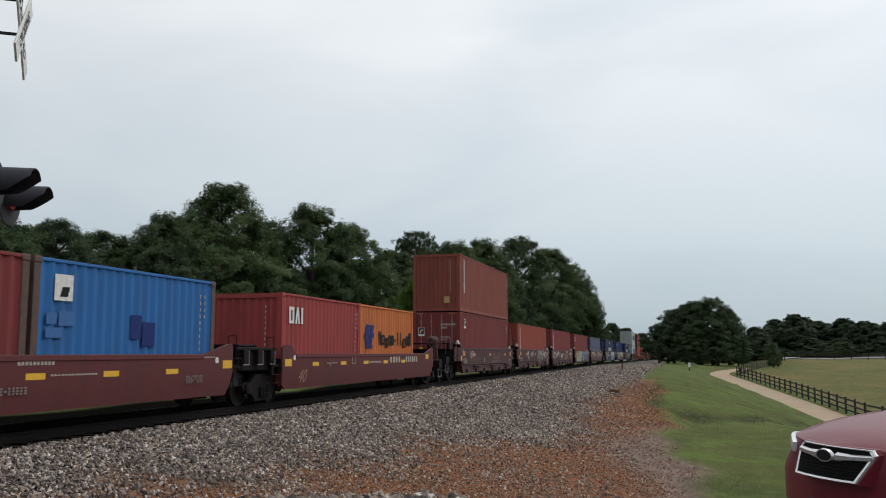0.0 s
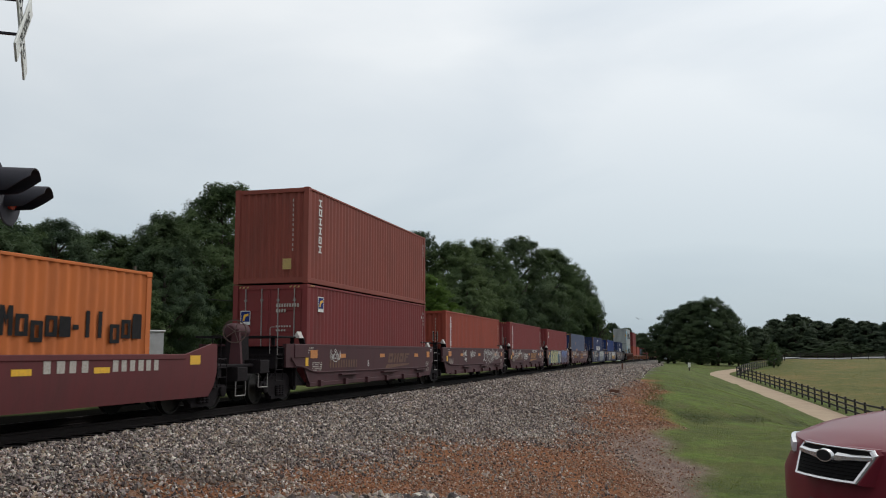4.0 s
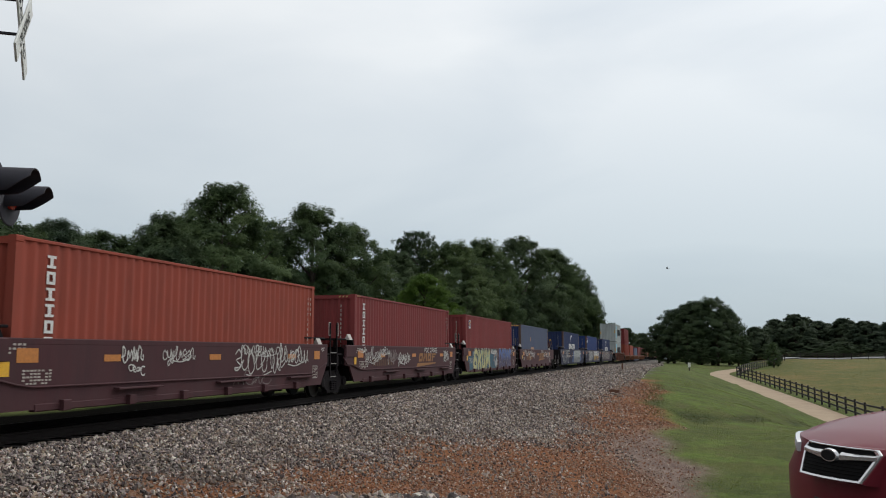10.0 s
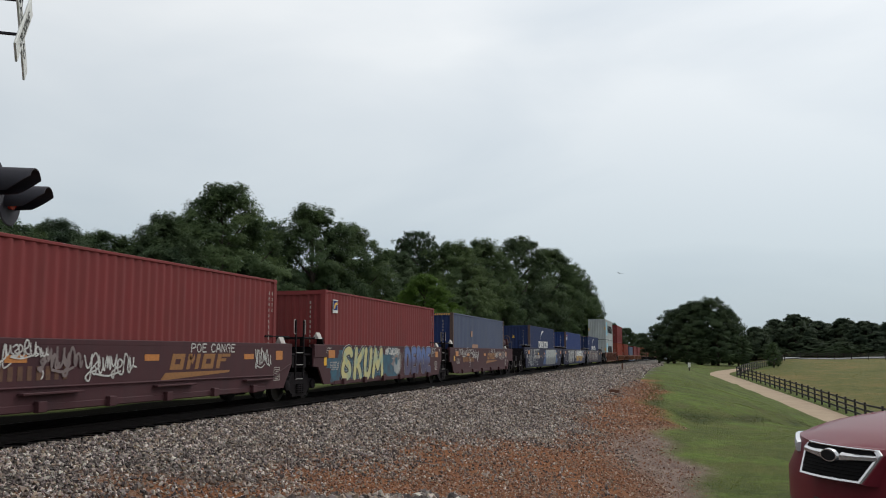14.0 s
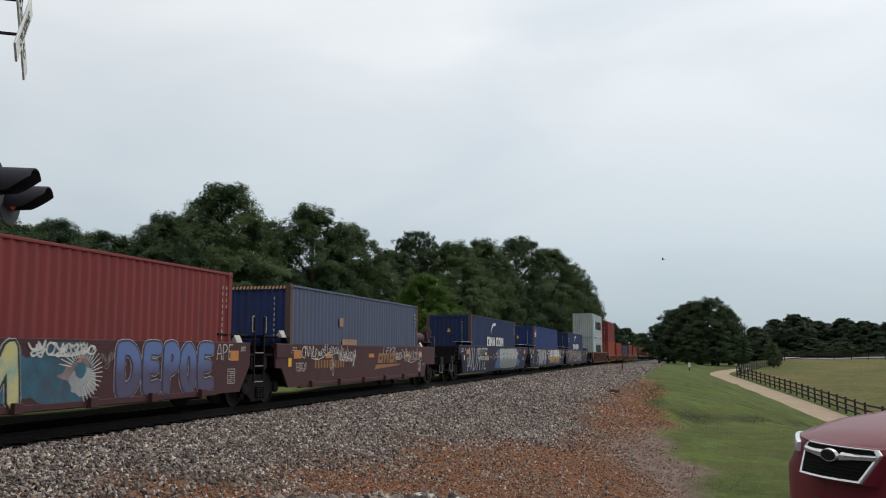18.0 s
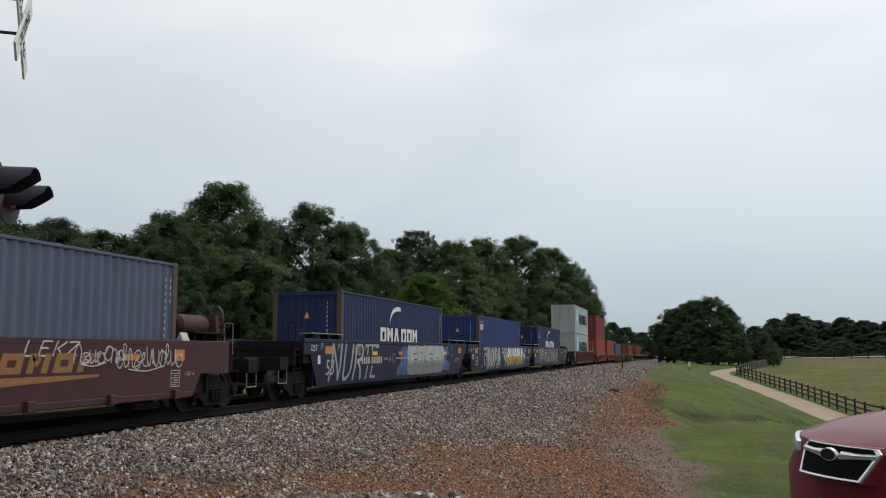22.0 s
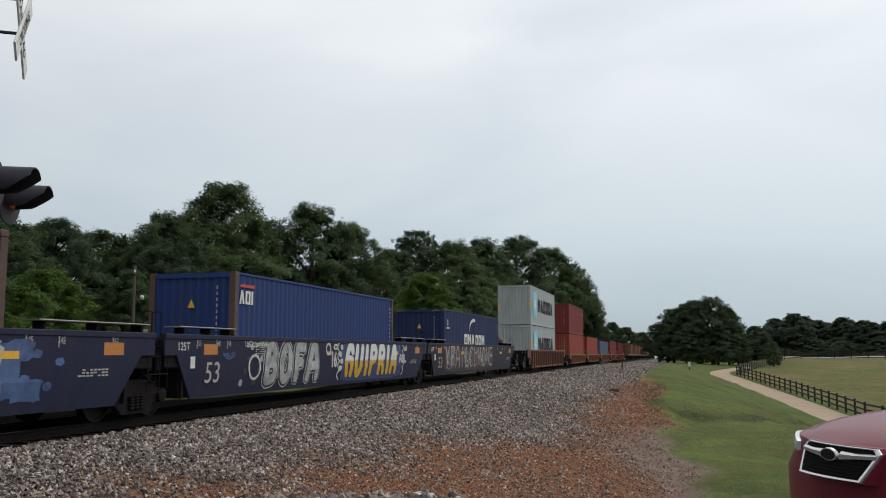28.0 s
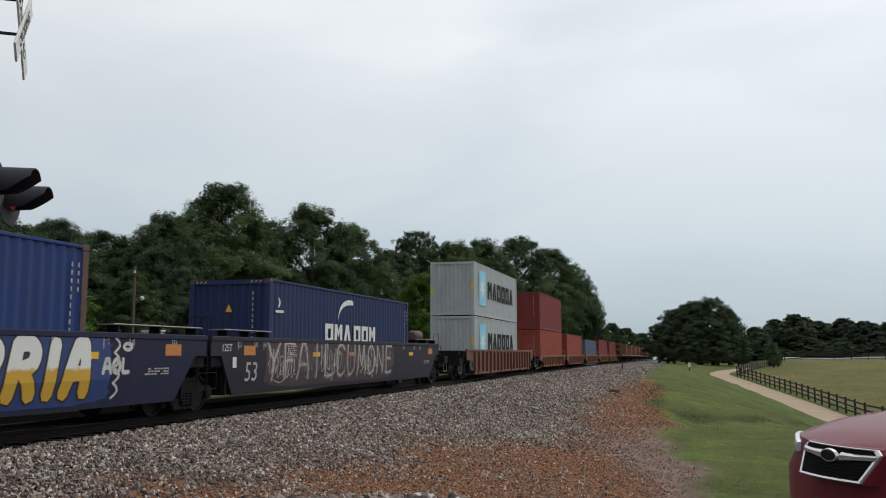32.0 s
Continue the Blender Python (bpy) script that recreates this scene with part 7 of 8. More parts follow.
def tree(kind, variant, x, y, height, width, leaf, label, category="tree", group=""):
    key = (kind, variant)
    if key not in TREES:
        TREES[key] = tree_meshes(variant * 7 + len(kind), kind, *LEAVES[kind])
    trunk, crown = TREES[key]
    t = empty("tree" if kind != "bush" else "bush", label, category, group)
    z = float(ground_z(x, y)) - 0.05
    t.matrix_basis = pose(x, y, z, 0, 0, (x * 37 + y * 53) % 360) @ Matrix.Diagonal((width / 8, width / 8, (height - z) / 10, 1))
    a, b = new("trunk", trunk), new("crown", crown)
    a.parent = b.parent = t
    b.material_slots[0].link = "OBJECT"
    b.material_slots[0].material = M[leaf]
    return t


# the wood behind the train: x, y, top, width
WOOD = ((-34, 34.5, 8.6, 8), (-36, 38.5, 8.9, 8), (-40, 45.4, 9.4, 9), (-38, 45.8, 9.9, 7), (-42, 55.2, 10.6, 10), (-40, 57.2, 10.0, 9), (-36, 54.6, 11.5, 8),
        (-40, 64.6, 13.0, 10), (-36, 62.9, 15.4, 11), (-42, 82, 15.3, 12), (-36, 80.3, 16.4, 11), (-34, 85.8, 15.2, 10))
WOOD_FAR = ((-36, 104.7, 14.6, 12), (-34, 128.3, 18.5, 14), (-32, 139.9, 20.2, 15), (-31, 166.9, 24.0, 18), (-28, 189.4, 24.6, 17), (-25, 200.7, 22.0, 13),
            (-22.5, 203.2, 18.4, 10), (-20.3, 200, 12.7, 8))
for i, (x, y, h, wd) in enumerate(WOOD + WOOD_FAR):
    tree("oak", i % 4, x, y, h * 1.02, wd * 1.25, "leaf_oak" if i % 3 else "leaf_dark", "tall dense green broadleaf tree at the wood's edge", group="wood beyond the railway")
tree("pine", 1, -40, 130.3, 20.2, 11, "leaf_pine", "tall pine with an open dark crown", group="wood beyond the railway")
tree("pine", 2, -43, 133, 19.4, 10, "leaf_pine", "tall pine with an open dark crown", group="wood beyond the railway")
# lower trees that close the wood
rw = random.Random(4)
for i in range(46):
    y = 22 + i * 4.0
    x = -31 - rw.uniform(0, 9) + 0.04 * max(0, y - 60)
    h = np.interp(y, (20, 60, 120, 200), (6.5, 9.5, 13, 16)) * rw.uniform(0.75, 1.0)
    tree("oak" if i % 3 else "bush", i % 4 if i % 3 else i % 2, x, y, h, h * 0.85, "leaf_dark" if i % 2 else "leaf_oak", "dark green understorey tree at the wood's edge", group="wood beyond the railway")
tree("bush", 0, -22.5, 26.6, 4.5, 5.4, "leaf_bright", "fresh light-green bushy young tree", group="bright young trees")
tree("oak", 3, -21.3, 71.2, 8.2, 8.4, "leaf_bright", "fresh light-green bushy young tree", group="bright young trees")
for i, (x, y, h, wd) in enumerate(((-25.9, 329, 12.6, 13), (-22.5, 359.3, 11.7, 14), (-19.3, 419.6, 10.7, 16), (-33, 330, 13, 14), (-10, 430, 9, 18), (-14, 300, 6, 9))):
    tree("far", i % 4, x, y, h, wd, "leaf_dark", "distant dark green tree down the line", group="trees down the line")
for i, (x, y, h, wd) in enumerate(((-4.7, 171.9, 6.8, 8.5), (-1.9, 168, 9.6, 10), (0.4, 165, 10.4, 10), (2.4, 162, 10.9, 12), (4.7, 160, 11.3, 11), (7.6, 163.8, 9.4, 7), (7.6, 163.8, 9.4, 7))):
    tree("oak", (i + 1) % 4, x, y, h, wd, "leaf_dark", "broad rounded dark green tree beside the path", group="round clump by the path")
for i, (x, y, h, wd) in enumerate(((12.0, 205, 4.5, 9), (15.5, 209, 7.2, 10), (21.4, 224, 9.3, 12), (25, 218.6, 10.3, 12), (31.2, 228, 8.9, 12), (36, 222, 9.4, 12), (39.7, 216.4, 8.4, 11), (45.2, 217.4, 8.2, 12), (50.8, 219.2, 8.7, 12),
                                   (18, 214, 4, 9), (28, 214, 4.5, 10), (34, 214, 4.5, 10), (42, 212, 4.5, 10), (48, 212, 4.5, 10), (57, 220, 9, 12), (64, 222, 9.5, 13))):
    tree("far", i % 4, x, y, h * 1.02, wd * 0.92, "leaf_row_hazy", "dark green tree in the row behind the meadow", group="tree row behind the meadow")
    tree("far", (i + 2) % 4, x + 3.1, y + 9 + (i % 3), h * 0.99, wd * 0.92, "leaf_row_hazy", "dark green tree in the row behind the meadow", group="tree row behind the meadow")
for x, y, h, wd in ((0.5, 157, 5.5, 8), (5.5, 156.5, 5.5, 8), (-3.0, 163, 4.5, 7), (9.0, 160, 4.5, 6), (2.8, 155.5, 3.0, 6)):
    tree("bush", 0, x, y, h, wd, "leaf_dark", "low dark bush under the round trees", "bush", group="round clump by the path")
for k in range(16):
    tree("bush", k % 2, 10 + k * 3.9, 207 + 3 * math.sin(k * 2.1), 2.6 + math.sin(k * 1.3), 7, "leaf_dark", "low dark bush under the tree row", "bush", group="tree row behind the meadow")
tree("bush", 1, 13.6, 148, 3.0, 3.3, "leaf_oak", "small rounded dark bush by the fence", "bush")

# a bare dead tree past the end of the wood
dead = empty("dead_tree", "small bare dead tree with thin grey twigs", "tree")
dz = float(ground_z(-18.2, 196))
dead.matrix_basis = pose(-18.2, 196, dz)
rd = random.Random(3)
part("trunk", MB().cyl((0, 0, -0.4), (0.2, 0, 6.0), 0.13, 7, 0.07), "bark", dead)
for k in range(9):
    z0 = 3.5 + 0.6 * k
    a = rd.uniform(0, 6.28)
    L = rd.uniform(1.0, 2.2)
    tip = (0.2 + L * math.cos(a), L * math.sin(a), z0 + rd.uniform(1.2, 2.6))
    part("branch", MB().cyl((0.15, 0, min(z0, 6.0)), tip, 0.05, 5, 0.015).cyl((0.15 + 0.5 * (tip[0] - 0.15), 0.5 * tip[1], 0.5 * (min(z0, 6.0) + tip[2])), (tip[0] + rd.uniform(-0.6, 0.9), tip[1], tip[2] + rd.uniform(0, 1)), 0.025, 4, 0.01), "bark", dead)

# ---- fence ----
def fence_run(pts, label, spacing=2.4, high=1.25):
    f = empty("fence", label, "fence")
    dist, acc = 0.0, []
    for p, q in zip(pts[:-1], pts[1:]):
        L = math.dist(p, q)
        n = max(1, round(L / spacing))
        acc += [(p[0] + (q[0] - p[0]) * i / n, p[1] + (q[1] - p[1]) * i / n) for i in range(n)]
    acc.append(pts[-1])
    zs = [float(ground_z(*p)) for p in acc]
    for (x, y), z in zip(acc, zs):
        part("post", lambda: MB().cbox(-0.07, -0.07, -0.4, 0.07, 0.07, high, 0.012), "fence", f, at=pose(x, y, z), key=("fpost", high))
    for i in range(len(acc) - 1):
        a, b = acc[i], acc[i + 1]
        for k, zz in enumerate((0.32, 0.70, 1.08)):
            p, q = Vector((*a, zs[i] + zz)), Vector((*b, zs[i + 1] + zz))
            d = q - p
            w = Vector((-d.y, d.x, 0)).normalized() * 0.022
            up = Vector((0, 0, 0.062))
            mb = MB().loft([[p - w - up, p + w - up, p + w + up, p - w + up], [q - w - up, q + w - up, q + w + up, q - w + up]])
            part("board", mb, "fence", f)
    return f


fence_run([(float(path_x(y)) + o, y) for y, o in ((46, 1.5), (56, 1.6), (66, 1.8), (76, 2.0), (88, 2.2), (100, 2.2), (110, 2.2))] + [(6.4, 118.5), (11, 145), (18, 178)], "black three-board wooden fence along the path")
fence_run([(18.5, 180), (40, 184), (66, 186)], "black wooden fence across the far meadow", spacing=3.0)

fr = MB()
fr.loft([[(x, 189 + 0.04 * x, float(ground_z(x, 190)) - 0.3), (x, 196 + 0.04 * x, float(ground_z(x, 190)) - 0.3), (x, 196 + 0.04 * x, float(ground_z(x, 190)) + 0.30), (x, 189 + 0.04 * x, float(ground_z(x, 190)) + 0.12)] for x in range(17, 76, 3)])
tagged(part("far_road", fr, "far_road"), "pale grey road behind the far fence", "road", kind="structure")

# ---- small posts ----
p1 = empty("marker_post", "white marker post standing on the lawn", "post")
z = float(ground_z(0.53, 118))
part("post", MB().cbox(-0.06, -0.06, -0.3, 0.06, 0.06, 0.75, 0.01), "fence", p1, at=pose(0.53, 118, z))
part("plate", MB().cbox(-0.17, -0.08, 0.55, 0.17, -0.05, 1.15, 0.01), "white", p1, at=pose(0.53, 118, z))



p2 = empty("rusty_post", "short rusty red marker post at the ballast's edge", "post")
part("post", MB().cbox(-0.07, -0.05, -0.3, 0.07, 0.05, 0.62, 0.01), "wood_post", p2, at=pose(-5.35, 79, float(ground_z(-5.35, 79))))
p3 = empty("track_signal_post", "thin dark post with a round white head by the track", "post")
z = float(ground_z(-7.6, 185))
part("post", MB().cyl((0, 0, -0.4), (0, 0, 2.6), 0.06, 8), "fence", p3, at=pose(-7.6, 185, z))
part("round_plate", MB().cyl((0, -0.06, 2.6), (0, -0.02, 2.6), 0.34, 16), "white", p3, at=pose(-7.6, 185, z))
p4 = empty("timber_block", "weathered timber block lying on the clay bank", "timber")
part("block", MB().cbox(-0.26, -0.13, -0.08, 0.26, 0.13, 0.20, 0.03), "wood_post", p4, at=pose(-3.88, 49.9, float(ground_z(-3.88, 49.9)), 0, 6, 20))


# ---- crossing signal ----
def signal():
    s = empty("crossing_signal", "railway crossing signal with crossed white boards and dark hooded lamps", "crossing signal")
    s.matrix_basis = pose(-6.84, 7.04, float(ground_z(-6.84, 7.04)), 0, 0, 33)
    gz = float(ground_z(-6.84, 7.04))
    lz = 2.98 - gz
    part("base", MB().cbox(-0.35, -0.35, -0.25, 0.35, 0.35, 0.12, 0.03), "concrete", s)
    part("mast", MB().cyl((0, 0, 0), (0, 0, 5.4 - gz), 0.055, 16), "grab", s)
    part("cap", MB().lathe([(0.065, 5.38 - gz), (0.065, 5.44 - gz), (0.0, 5.50 - gz)], (0, 0, 0), (0, 0, 1), 14), "grab", s)
    part("crossarm", MB().cyl((0.05, -0.62, lz), (0.05, 0.62, lz), 0.03, 10), "signal_black", s)
    for y in (-0.48, 0.50):
        h = part("lamp", MB().lathe([(0.0, -0.14), (0.1, -0.13), (0.15, -0.05), (0.15, 0.03), (0.0, 0.03)], (0.12, y, lz), (1, 0, 0), 20), "signal_black", s, "dark round signal lamp", at=pose(0.2, y, 0, 0, 0, -14) @ pose(-0.12, -y, 0))
        part("backing_plate", MB().lathe([(0.27, 0.0), (0.28, 0.012), (0.27, 0.02), (0.0, 0.02), (0.0, 0.0)], (0.15, y, lz), (1, 0, 0), 28), "signal_black", h, "round dark backing plate")
        part("lens", MB().lathe([(0.0, 0.055), (0.07, 0.05), (0.105, 0.03), (0.105, 0.0), (0.0, 0.0)], (0.172, y, lz), (1, 0, 0), 20), "lamp_red", h, "red lens")
        # hood: a long half tube, cut back below
        hood = MB()
        n = 19
        for r0, r1 in ((0.160, 0.152),):
            vs, fs = [], []
            for k in range(n):
                a = radians(-35 + 250 * k / (n - 1))
                cut = 0.40 if 20 < math.degrees(a) < 160 else 0.40 - 0.22 * min(1, (20 - math.degrees(a) if a < radians(90) else math.degrees(a) - 160) / 55)
                for rr, xx in ((r0, 0.17), (r0 * 0.93, 0.17 + cut), (r1 * 0.93 - 0.004, 0.17 + cut), (r1 - 0.004, 0.17)):
                    vs.append((xx, y + rr * math.cos(a), lz + rr * math.sin(a)))
            for k in range(n - 1):
                for j in range(4):
                    fs.append((4 * k + j, 4 * k + (j + 1) % 4, 4 * k + 4 + (j + 1) % 4, 4 * k + 4 + j))
            fs += [(0, 1, 2, 3), (4 * n - 4, 4 * n - 1, 4 * n - 2, 4 * n - 3)]
            hood.add(vs, fs)
        part("hood", hood, "signal_black", h, "long black hood")
    # crossed boards
    cz, cx = 4.72 - gz, 0.34
    for turn, word, lift in ((-45, "CROSSING", 0.022), (45, "RAILROAD", 0.0)):
        m = Matrix.Translation((cx + lift, 0, cz)) @ Matrix.Rotation(radians(-turn), 4, "X")
        bd = part("board", MB().cbox(-0.012, -0.55, -0.105, 0.010, 0.55, 0.105, 0.006), "sign_white", s, "white crossing board with black letters", at=m)
        t = new("lettering", text_mesh(word, 0.17, "black", squash=0.84, bold=0.002))
        wd = max(v.co.x for v in t.data.vertices) if t.data.vertices else 1.0
        t.parent = bd
        t.matrix_basis = Matrix.Translation((0.0125, -wd / 2, -0.065)) @ SIDE
    for z in (cz - 0.07, cz + 0.30):
        part("bracket", MB().cbox(-0.02, -0.02, z - 0.011, cx, 0.02, z + 0.011, 0.004), "signal_black", s)
    part("rear_strap", MB().cbox(cx - 0.02, -0.03, cz - 0.1, cx - 0.004, 0.03, cz + 0.45, 0.004), "signal_black", s)


signal()


# ---- parked car ----
def body_ring(x, w, zb, zs, zc, n=9):
    """One upright section of the car's body, from its floor over the shoulder to the crown."""
    k = 0.89 if x > 1.85 else 0.965
    half = [(0.0, zb), (0.72 * w, zb), (0.95 * w, zb + 0.06), (w, zb + 0.2), (w * 1.0, zs - 0.2), (w * k, zs - 0.08), (w * (k - 0.04), zs - 0.015), (w * 0.82, zs + 0.25 * (zc - zs)), (w * 0.6, zs + 0.62 * (zc - zs)), (w * 0.3, zs + 0.92 * (zc - zs)), (0.0, zc)]
    return [(x, y, z) for y, z in half] + [(x, -y, z) for y, z in half[-2:0:-1]]


def car():
    c = empty("car", "dark red compact car waiting with its bonnet towards the crossing", "car")
    st = ((2.215, .10, .36, .775, .795), (2.20, .20, .32, .775, .80), (2.17, .31, .27, .78, .81), (2.125, .45, .24, .785, .825), (2.08, .57, .22, .785, .84), (2.035, .67, .21, .785, .855), (1.98, .76, .20, .79, .87), (1.91, .815, .20, .795, .885), (1.80, .845, .20, .825, .905), (1.70, .855, .20, .85, .92), (1.6, .86, .20, .872, .935), (1.3, .868, .20, .91, .975), (1.0, .87, .20, .93, 1.0), (0.7, .87, .20, .94, 1.01), (0.0, .872, .20, .95, 0.99), (-0.9, .87, .20, .965, 1.0), (-1.5, .862, .21, .98, 1.02), (-1.9, .83, .24, .97, 1.02), (-2.12, .76, .28, .93, 0.98), (-2.2, .66, .32, .86, .90))
    part("body", MB().loft([body_ring(*r) for r in st]), "car_red", c)
    # cabin
    cab = ((1.02, .70, 1.0), (0.72, .72, 1.12), (0.25, .70, 1.33), (-0.1, .66, 1.425), (-0.7, .645, 1.445), (-1.3, .64, 1.40), (-1.75, .66, 1.2), (-2.05, .70, 1.0))
    rings = []
    for x, w, z in cab:
        rings.append([(x, -0.80, 0.93), (x, 0.80, 0.93), (x, (w + .8) / 2 + .02, (z + .93) / 2), (x, w, z - 0.02), (x, w - 0.08, z), (x, -w + 0.08, z), (x, -w, z - 0.02), (x, -(w + .8) / 2 - .02, (z + .93) / 2)])
    part("windows", MB().loft(rings), "glass_dark", c, "dark tinted window glass")
    roof = [[(x, -w * 0.98, z - 0.01), (x, w * 0.98, z - 0.01), (x, w * 0.9, z + 0.022), (x, 0, z + 0.035), (x, -w * 0.9, z + 0.022)] for x, w, z in ((0.05, .65, 1.39), (-0.3, .655, 1.43), (-0.9, .65, 1.435), (-1.4, .64, 1.385))]
    part("roof", MB().loft(roof), "car_red", c)
    for sy in (-1, 1):
        for a, b in (((0.98, 0.78, 0.96), (0.05, 0.66, 1.40)), ((-0.45, 0.81, 0.95), (-0.5, 0.65, 1.43)), ((-1.45, 0.80, 0.98), (-1.2, 0.65, 1.40))):
            part("pillar", MB().cyl((a[0], sy * a[1], a[2]), (b[0], sy * b[1], b[2]), 0.035, 8), "car_red", c)
        mir = part("mirror", MB().lathe([(0.0, -0.1), (0.07, -0.08), (0.09, 0.0), (0.07, 0.08), (0.0, 0.1)], (0.78, sy * 0.98, 1.0), (0, 1, 0), 14), "car_red", c)
        # headlamp wraps round the corner
        lamp = MB()
        rows = []
        for k in range(9):
            t = k / 8
            yy = 0.49 + 0.335 * t
            xx = 2.085 - 0.20 * t - 0.16 * t ** 2.5
            zc, hh = 0.738 + 0.03 * t, 0.03 + 0.024 * math.sin(math.pi * t)
            rows.append([(xx + 0.02 + 0.012 * math.cos(q), sy * (yy + 0.02 * t), zc + hh * math.sin(q)) for q in (-1.5, -0.8, 0, 0.8, 1.5)] + [(xx - 0.08, sy * (yy - 0.03), zc + hh * math.sin(q)) for q in (1.4, -1.4)])
        lamp.loft(rows)
        hl = part("headlamp", lamp, "lamp_clear", c, "clear wrap-round headlamp")
        part("bulb_housing", MB().lathe([(0.0, 0.0), (0.03, 0.01), (0.034, 0.03), (0.02, 0.04), (0.0, 0.045)], (1.99, sy * 0.56, 0.735), (1, 0, 0), 14), "chrome", hl)
        part("fog_lamp", MB().lathe([(0.0, 0.0), (0.06, 0.0), (0.06, 0.03), (0.0, 0.04)], (1.96, sy * 0.62, 0.40), (1, 0, 0), 16), "lamp_clear", c)
        for x in (1.32, -1.32):
            wh = part("wheel", MB().lathe([(0.0, -0.1), (0.20, -0.1), (0.215, -0.08), (0.215, 0.08), (0.0, 0.1)], (x, sy * 0.765, 0.32), (0, 1, 0), 24), "alloy", c)
            part("tyre", MB().lathe([(0.215, -0.10), (0.30, -0.11), (0.32, -0.08), (0.32, 0.08), (0.30, 0.11), (0.215, 0.10), (0.215, -0.10)], (x, sy * 0.765, 0.32), (0, 1, 0), 28), "tyre", wh)
            part("wheel_arch", MB().lathe([(0.335, -0.02), (0.39, -0.02), (0.39, 0.015), (0.335, 0.015), (0.335, -0.02)], (x, sy * 0.865, 0.33), (0, 1, 0), 28), "black_plastic", c)
        part("door_handle", MB().cbox(-0.35, sy * 0.875 - 0.012, 0.80, -0.17, sy * 0.875 + 0.012, 0.83, 0.006), "car_red", c)
        part("door_seam", MB().box(0.30, sy * 0.872 - 0.003, 0.35, 0.306, sy * 0.872 + 0.003, 0.9), "black_plastic", c)
    # grille: six-sided, bright frame, crossbar with an oval badge
    def face(y, z=0.743):
        """Where the raked nose stands at a width y and a height z."""
        return 2.245 - 0.0745 * (y / 0.36) ** 2 - 0.5 * (z - 0.743)
    outer = [(-0.287, 0.797), (0.287, 0.797), (0.315, 0.769), (0.255, 0.614), (-0.255, 0.614), (-0.315, 0.769)]

    def ringpts(k, dx):
        cz = 0.70
        pts = []
        for i in range(6):
            (a, b), (p, q) = outer[i], outer[(i + 1) % 6]
            for j in range(4):
                yy, zz = (a + (p - a) * j / 4) * (0.5 + 0.5 * k), b + (q - b) * j / 4
                zz = cz + (zz - cz) * (k if zz < cz else 0.5 + 0.5 * k)
                pts.append((face(yy, zz) + dx, yy, zz))
        return pts
    strips = []
    for y in np.linspace(-0.305, 0.305, 19):
        t = abs(y)
        top, bot = (0.788, 0.624) if t < 0.25 else (0.788 - 0.02 * (t - 0.25) / 0.055, 0.624 + 0.12 * (t - 0.25) / 0.055)
        strips.append([(face(y, bot) - 0.02, y, bot), (face(y, bot) - 0.004, y, bot), (face(y, top) - 0.004, y, top), (face(y, top) - 0.02, y, top)])
    part("nose_surround", MB().loft([ringpts(1.22, -0.11), ringpts(1.12, -0.03), ringpts(1.04, -0.006), ringpts(0.98, -0.004), ringpts(0.98, -0.03)]), "car_red", c)
    part("grille", MB().loft(strips), "grille_black", c, "black mesh grille")
    part("grille_frame", MB().loft([ringpts(1.0, -0.008), ringpts(1.0, 0.002), ringpts(0.96, 0.010), ringpts(0.85, 0.006), ringpts(0.85, -0.008), ringpts(1.0, -0.008)]), "chrome", c, "bright chrome grille frame")
    for k in range(6):
        zz = 0.632 + k * 0.018
        rows = [[(face(y, zz) - 0.004, y, zz), (face(y, zz) - 0.002, y, zz + 0.004), (face(y, zz) - 0.004, y, zz + 0.008)] for y in np.linspace(-0.24 - k * 0.009, 0.24 + k * 0.009, 9)]
        part("grille_slat", MB().loft(rows), "grille_black", c)
    for sy in (-1, 1):
        rows = []
        for y in np.linspace(0.075, 0.30, 8):
            t = (y - 0.075) / 0.225
            zz, hh = 0.738 + 0.012 * t, 0.030 - 0.011 * min(1.0, t * 2.2)
            rows.append([(face(y, zz) - 0.004, sy * y, zz - hh), (face(y, zz) + 0.016, sy * y, zz - hh * 0.5), (face(y, zz) + 0.016, sy * y, zz + hh * 0.5), (face(y, zz) - 0.004, sy * y, zz + hh)])
        part("wing_bar", MB().loft(rows), "chrome", c, "chrome wing-shaped bar")
    bx = face(0) + 0.012
    part("badge_rim", MB().add(*oval(bx, 0.743, 0.076, 0.040, 0.016)), "chrome", c, "oval chrome badge rim")
    part("badge", MB().add(*oval(bx + 0.004, 0.743, 0.064, 0.033, 0.016)), "black", c, "plain dark oval badge")
    low = [[(2.235 - 0.19 * (abs(y) / 0.5) ** 2, y, z) for z in (0.30, 0.47)] + [(2.17 - 0.19 * (abs(y) / 0.5) ** 2, y, z) for z in (0.47, 0.30)] for y in np.linspace(-0.5, 0.5, 11)]
    part("lower_grille", MB().loft(low), "black_plastic", c)
    part("bumper_lip", MB().loft([[(2.22 - 0.38 * (abs(y) / 0.7) ** 2, y, .235), (2.22 - 0.38 * (abs(y) / 0.7) ** 2, y, .275), (2.12 - 0.38 * (abs(y) / 0.7) ** 2, y, .275), (2.12 - 0.38 * (abs(y) / 0.7) ** 2, y, .235)] for y in np.linspace(-0.7, 0.7, 13)]), "black_plastic", c)
    return c


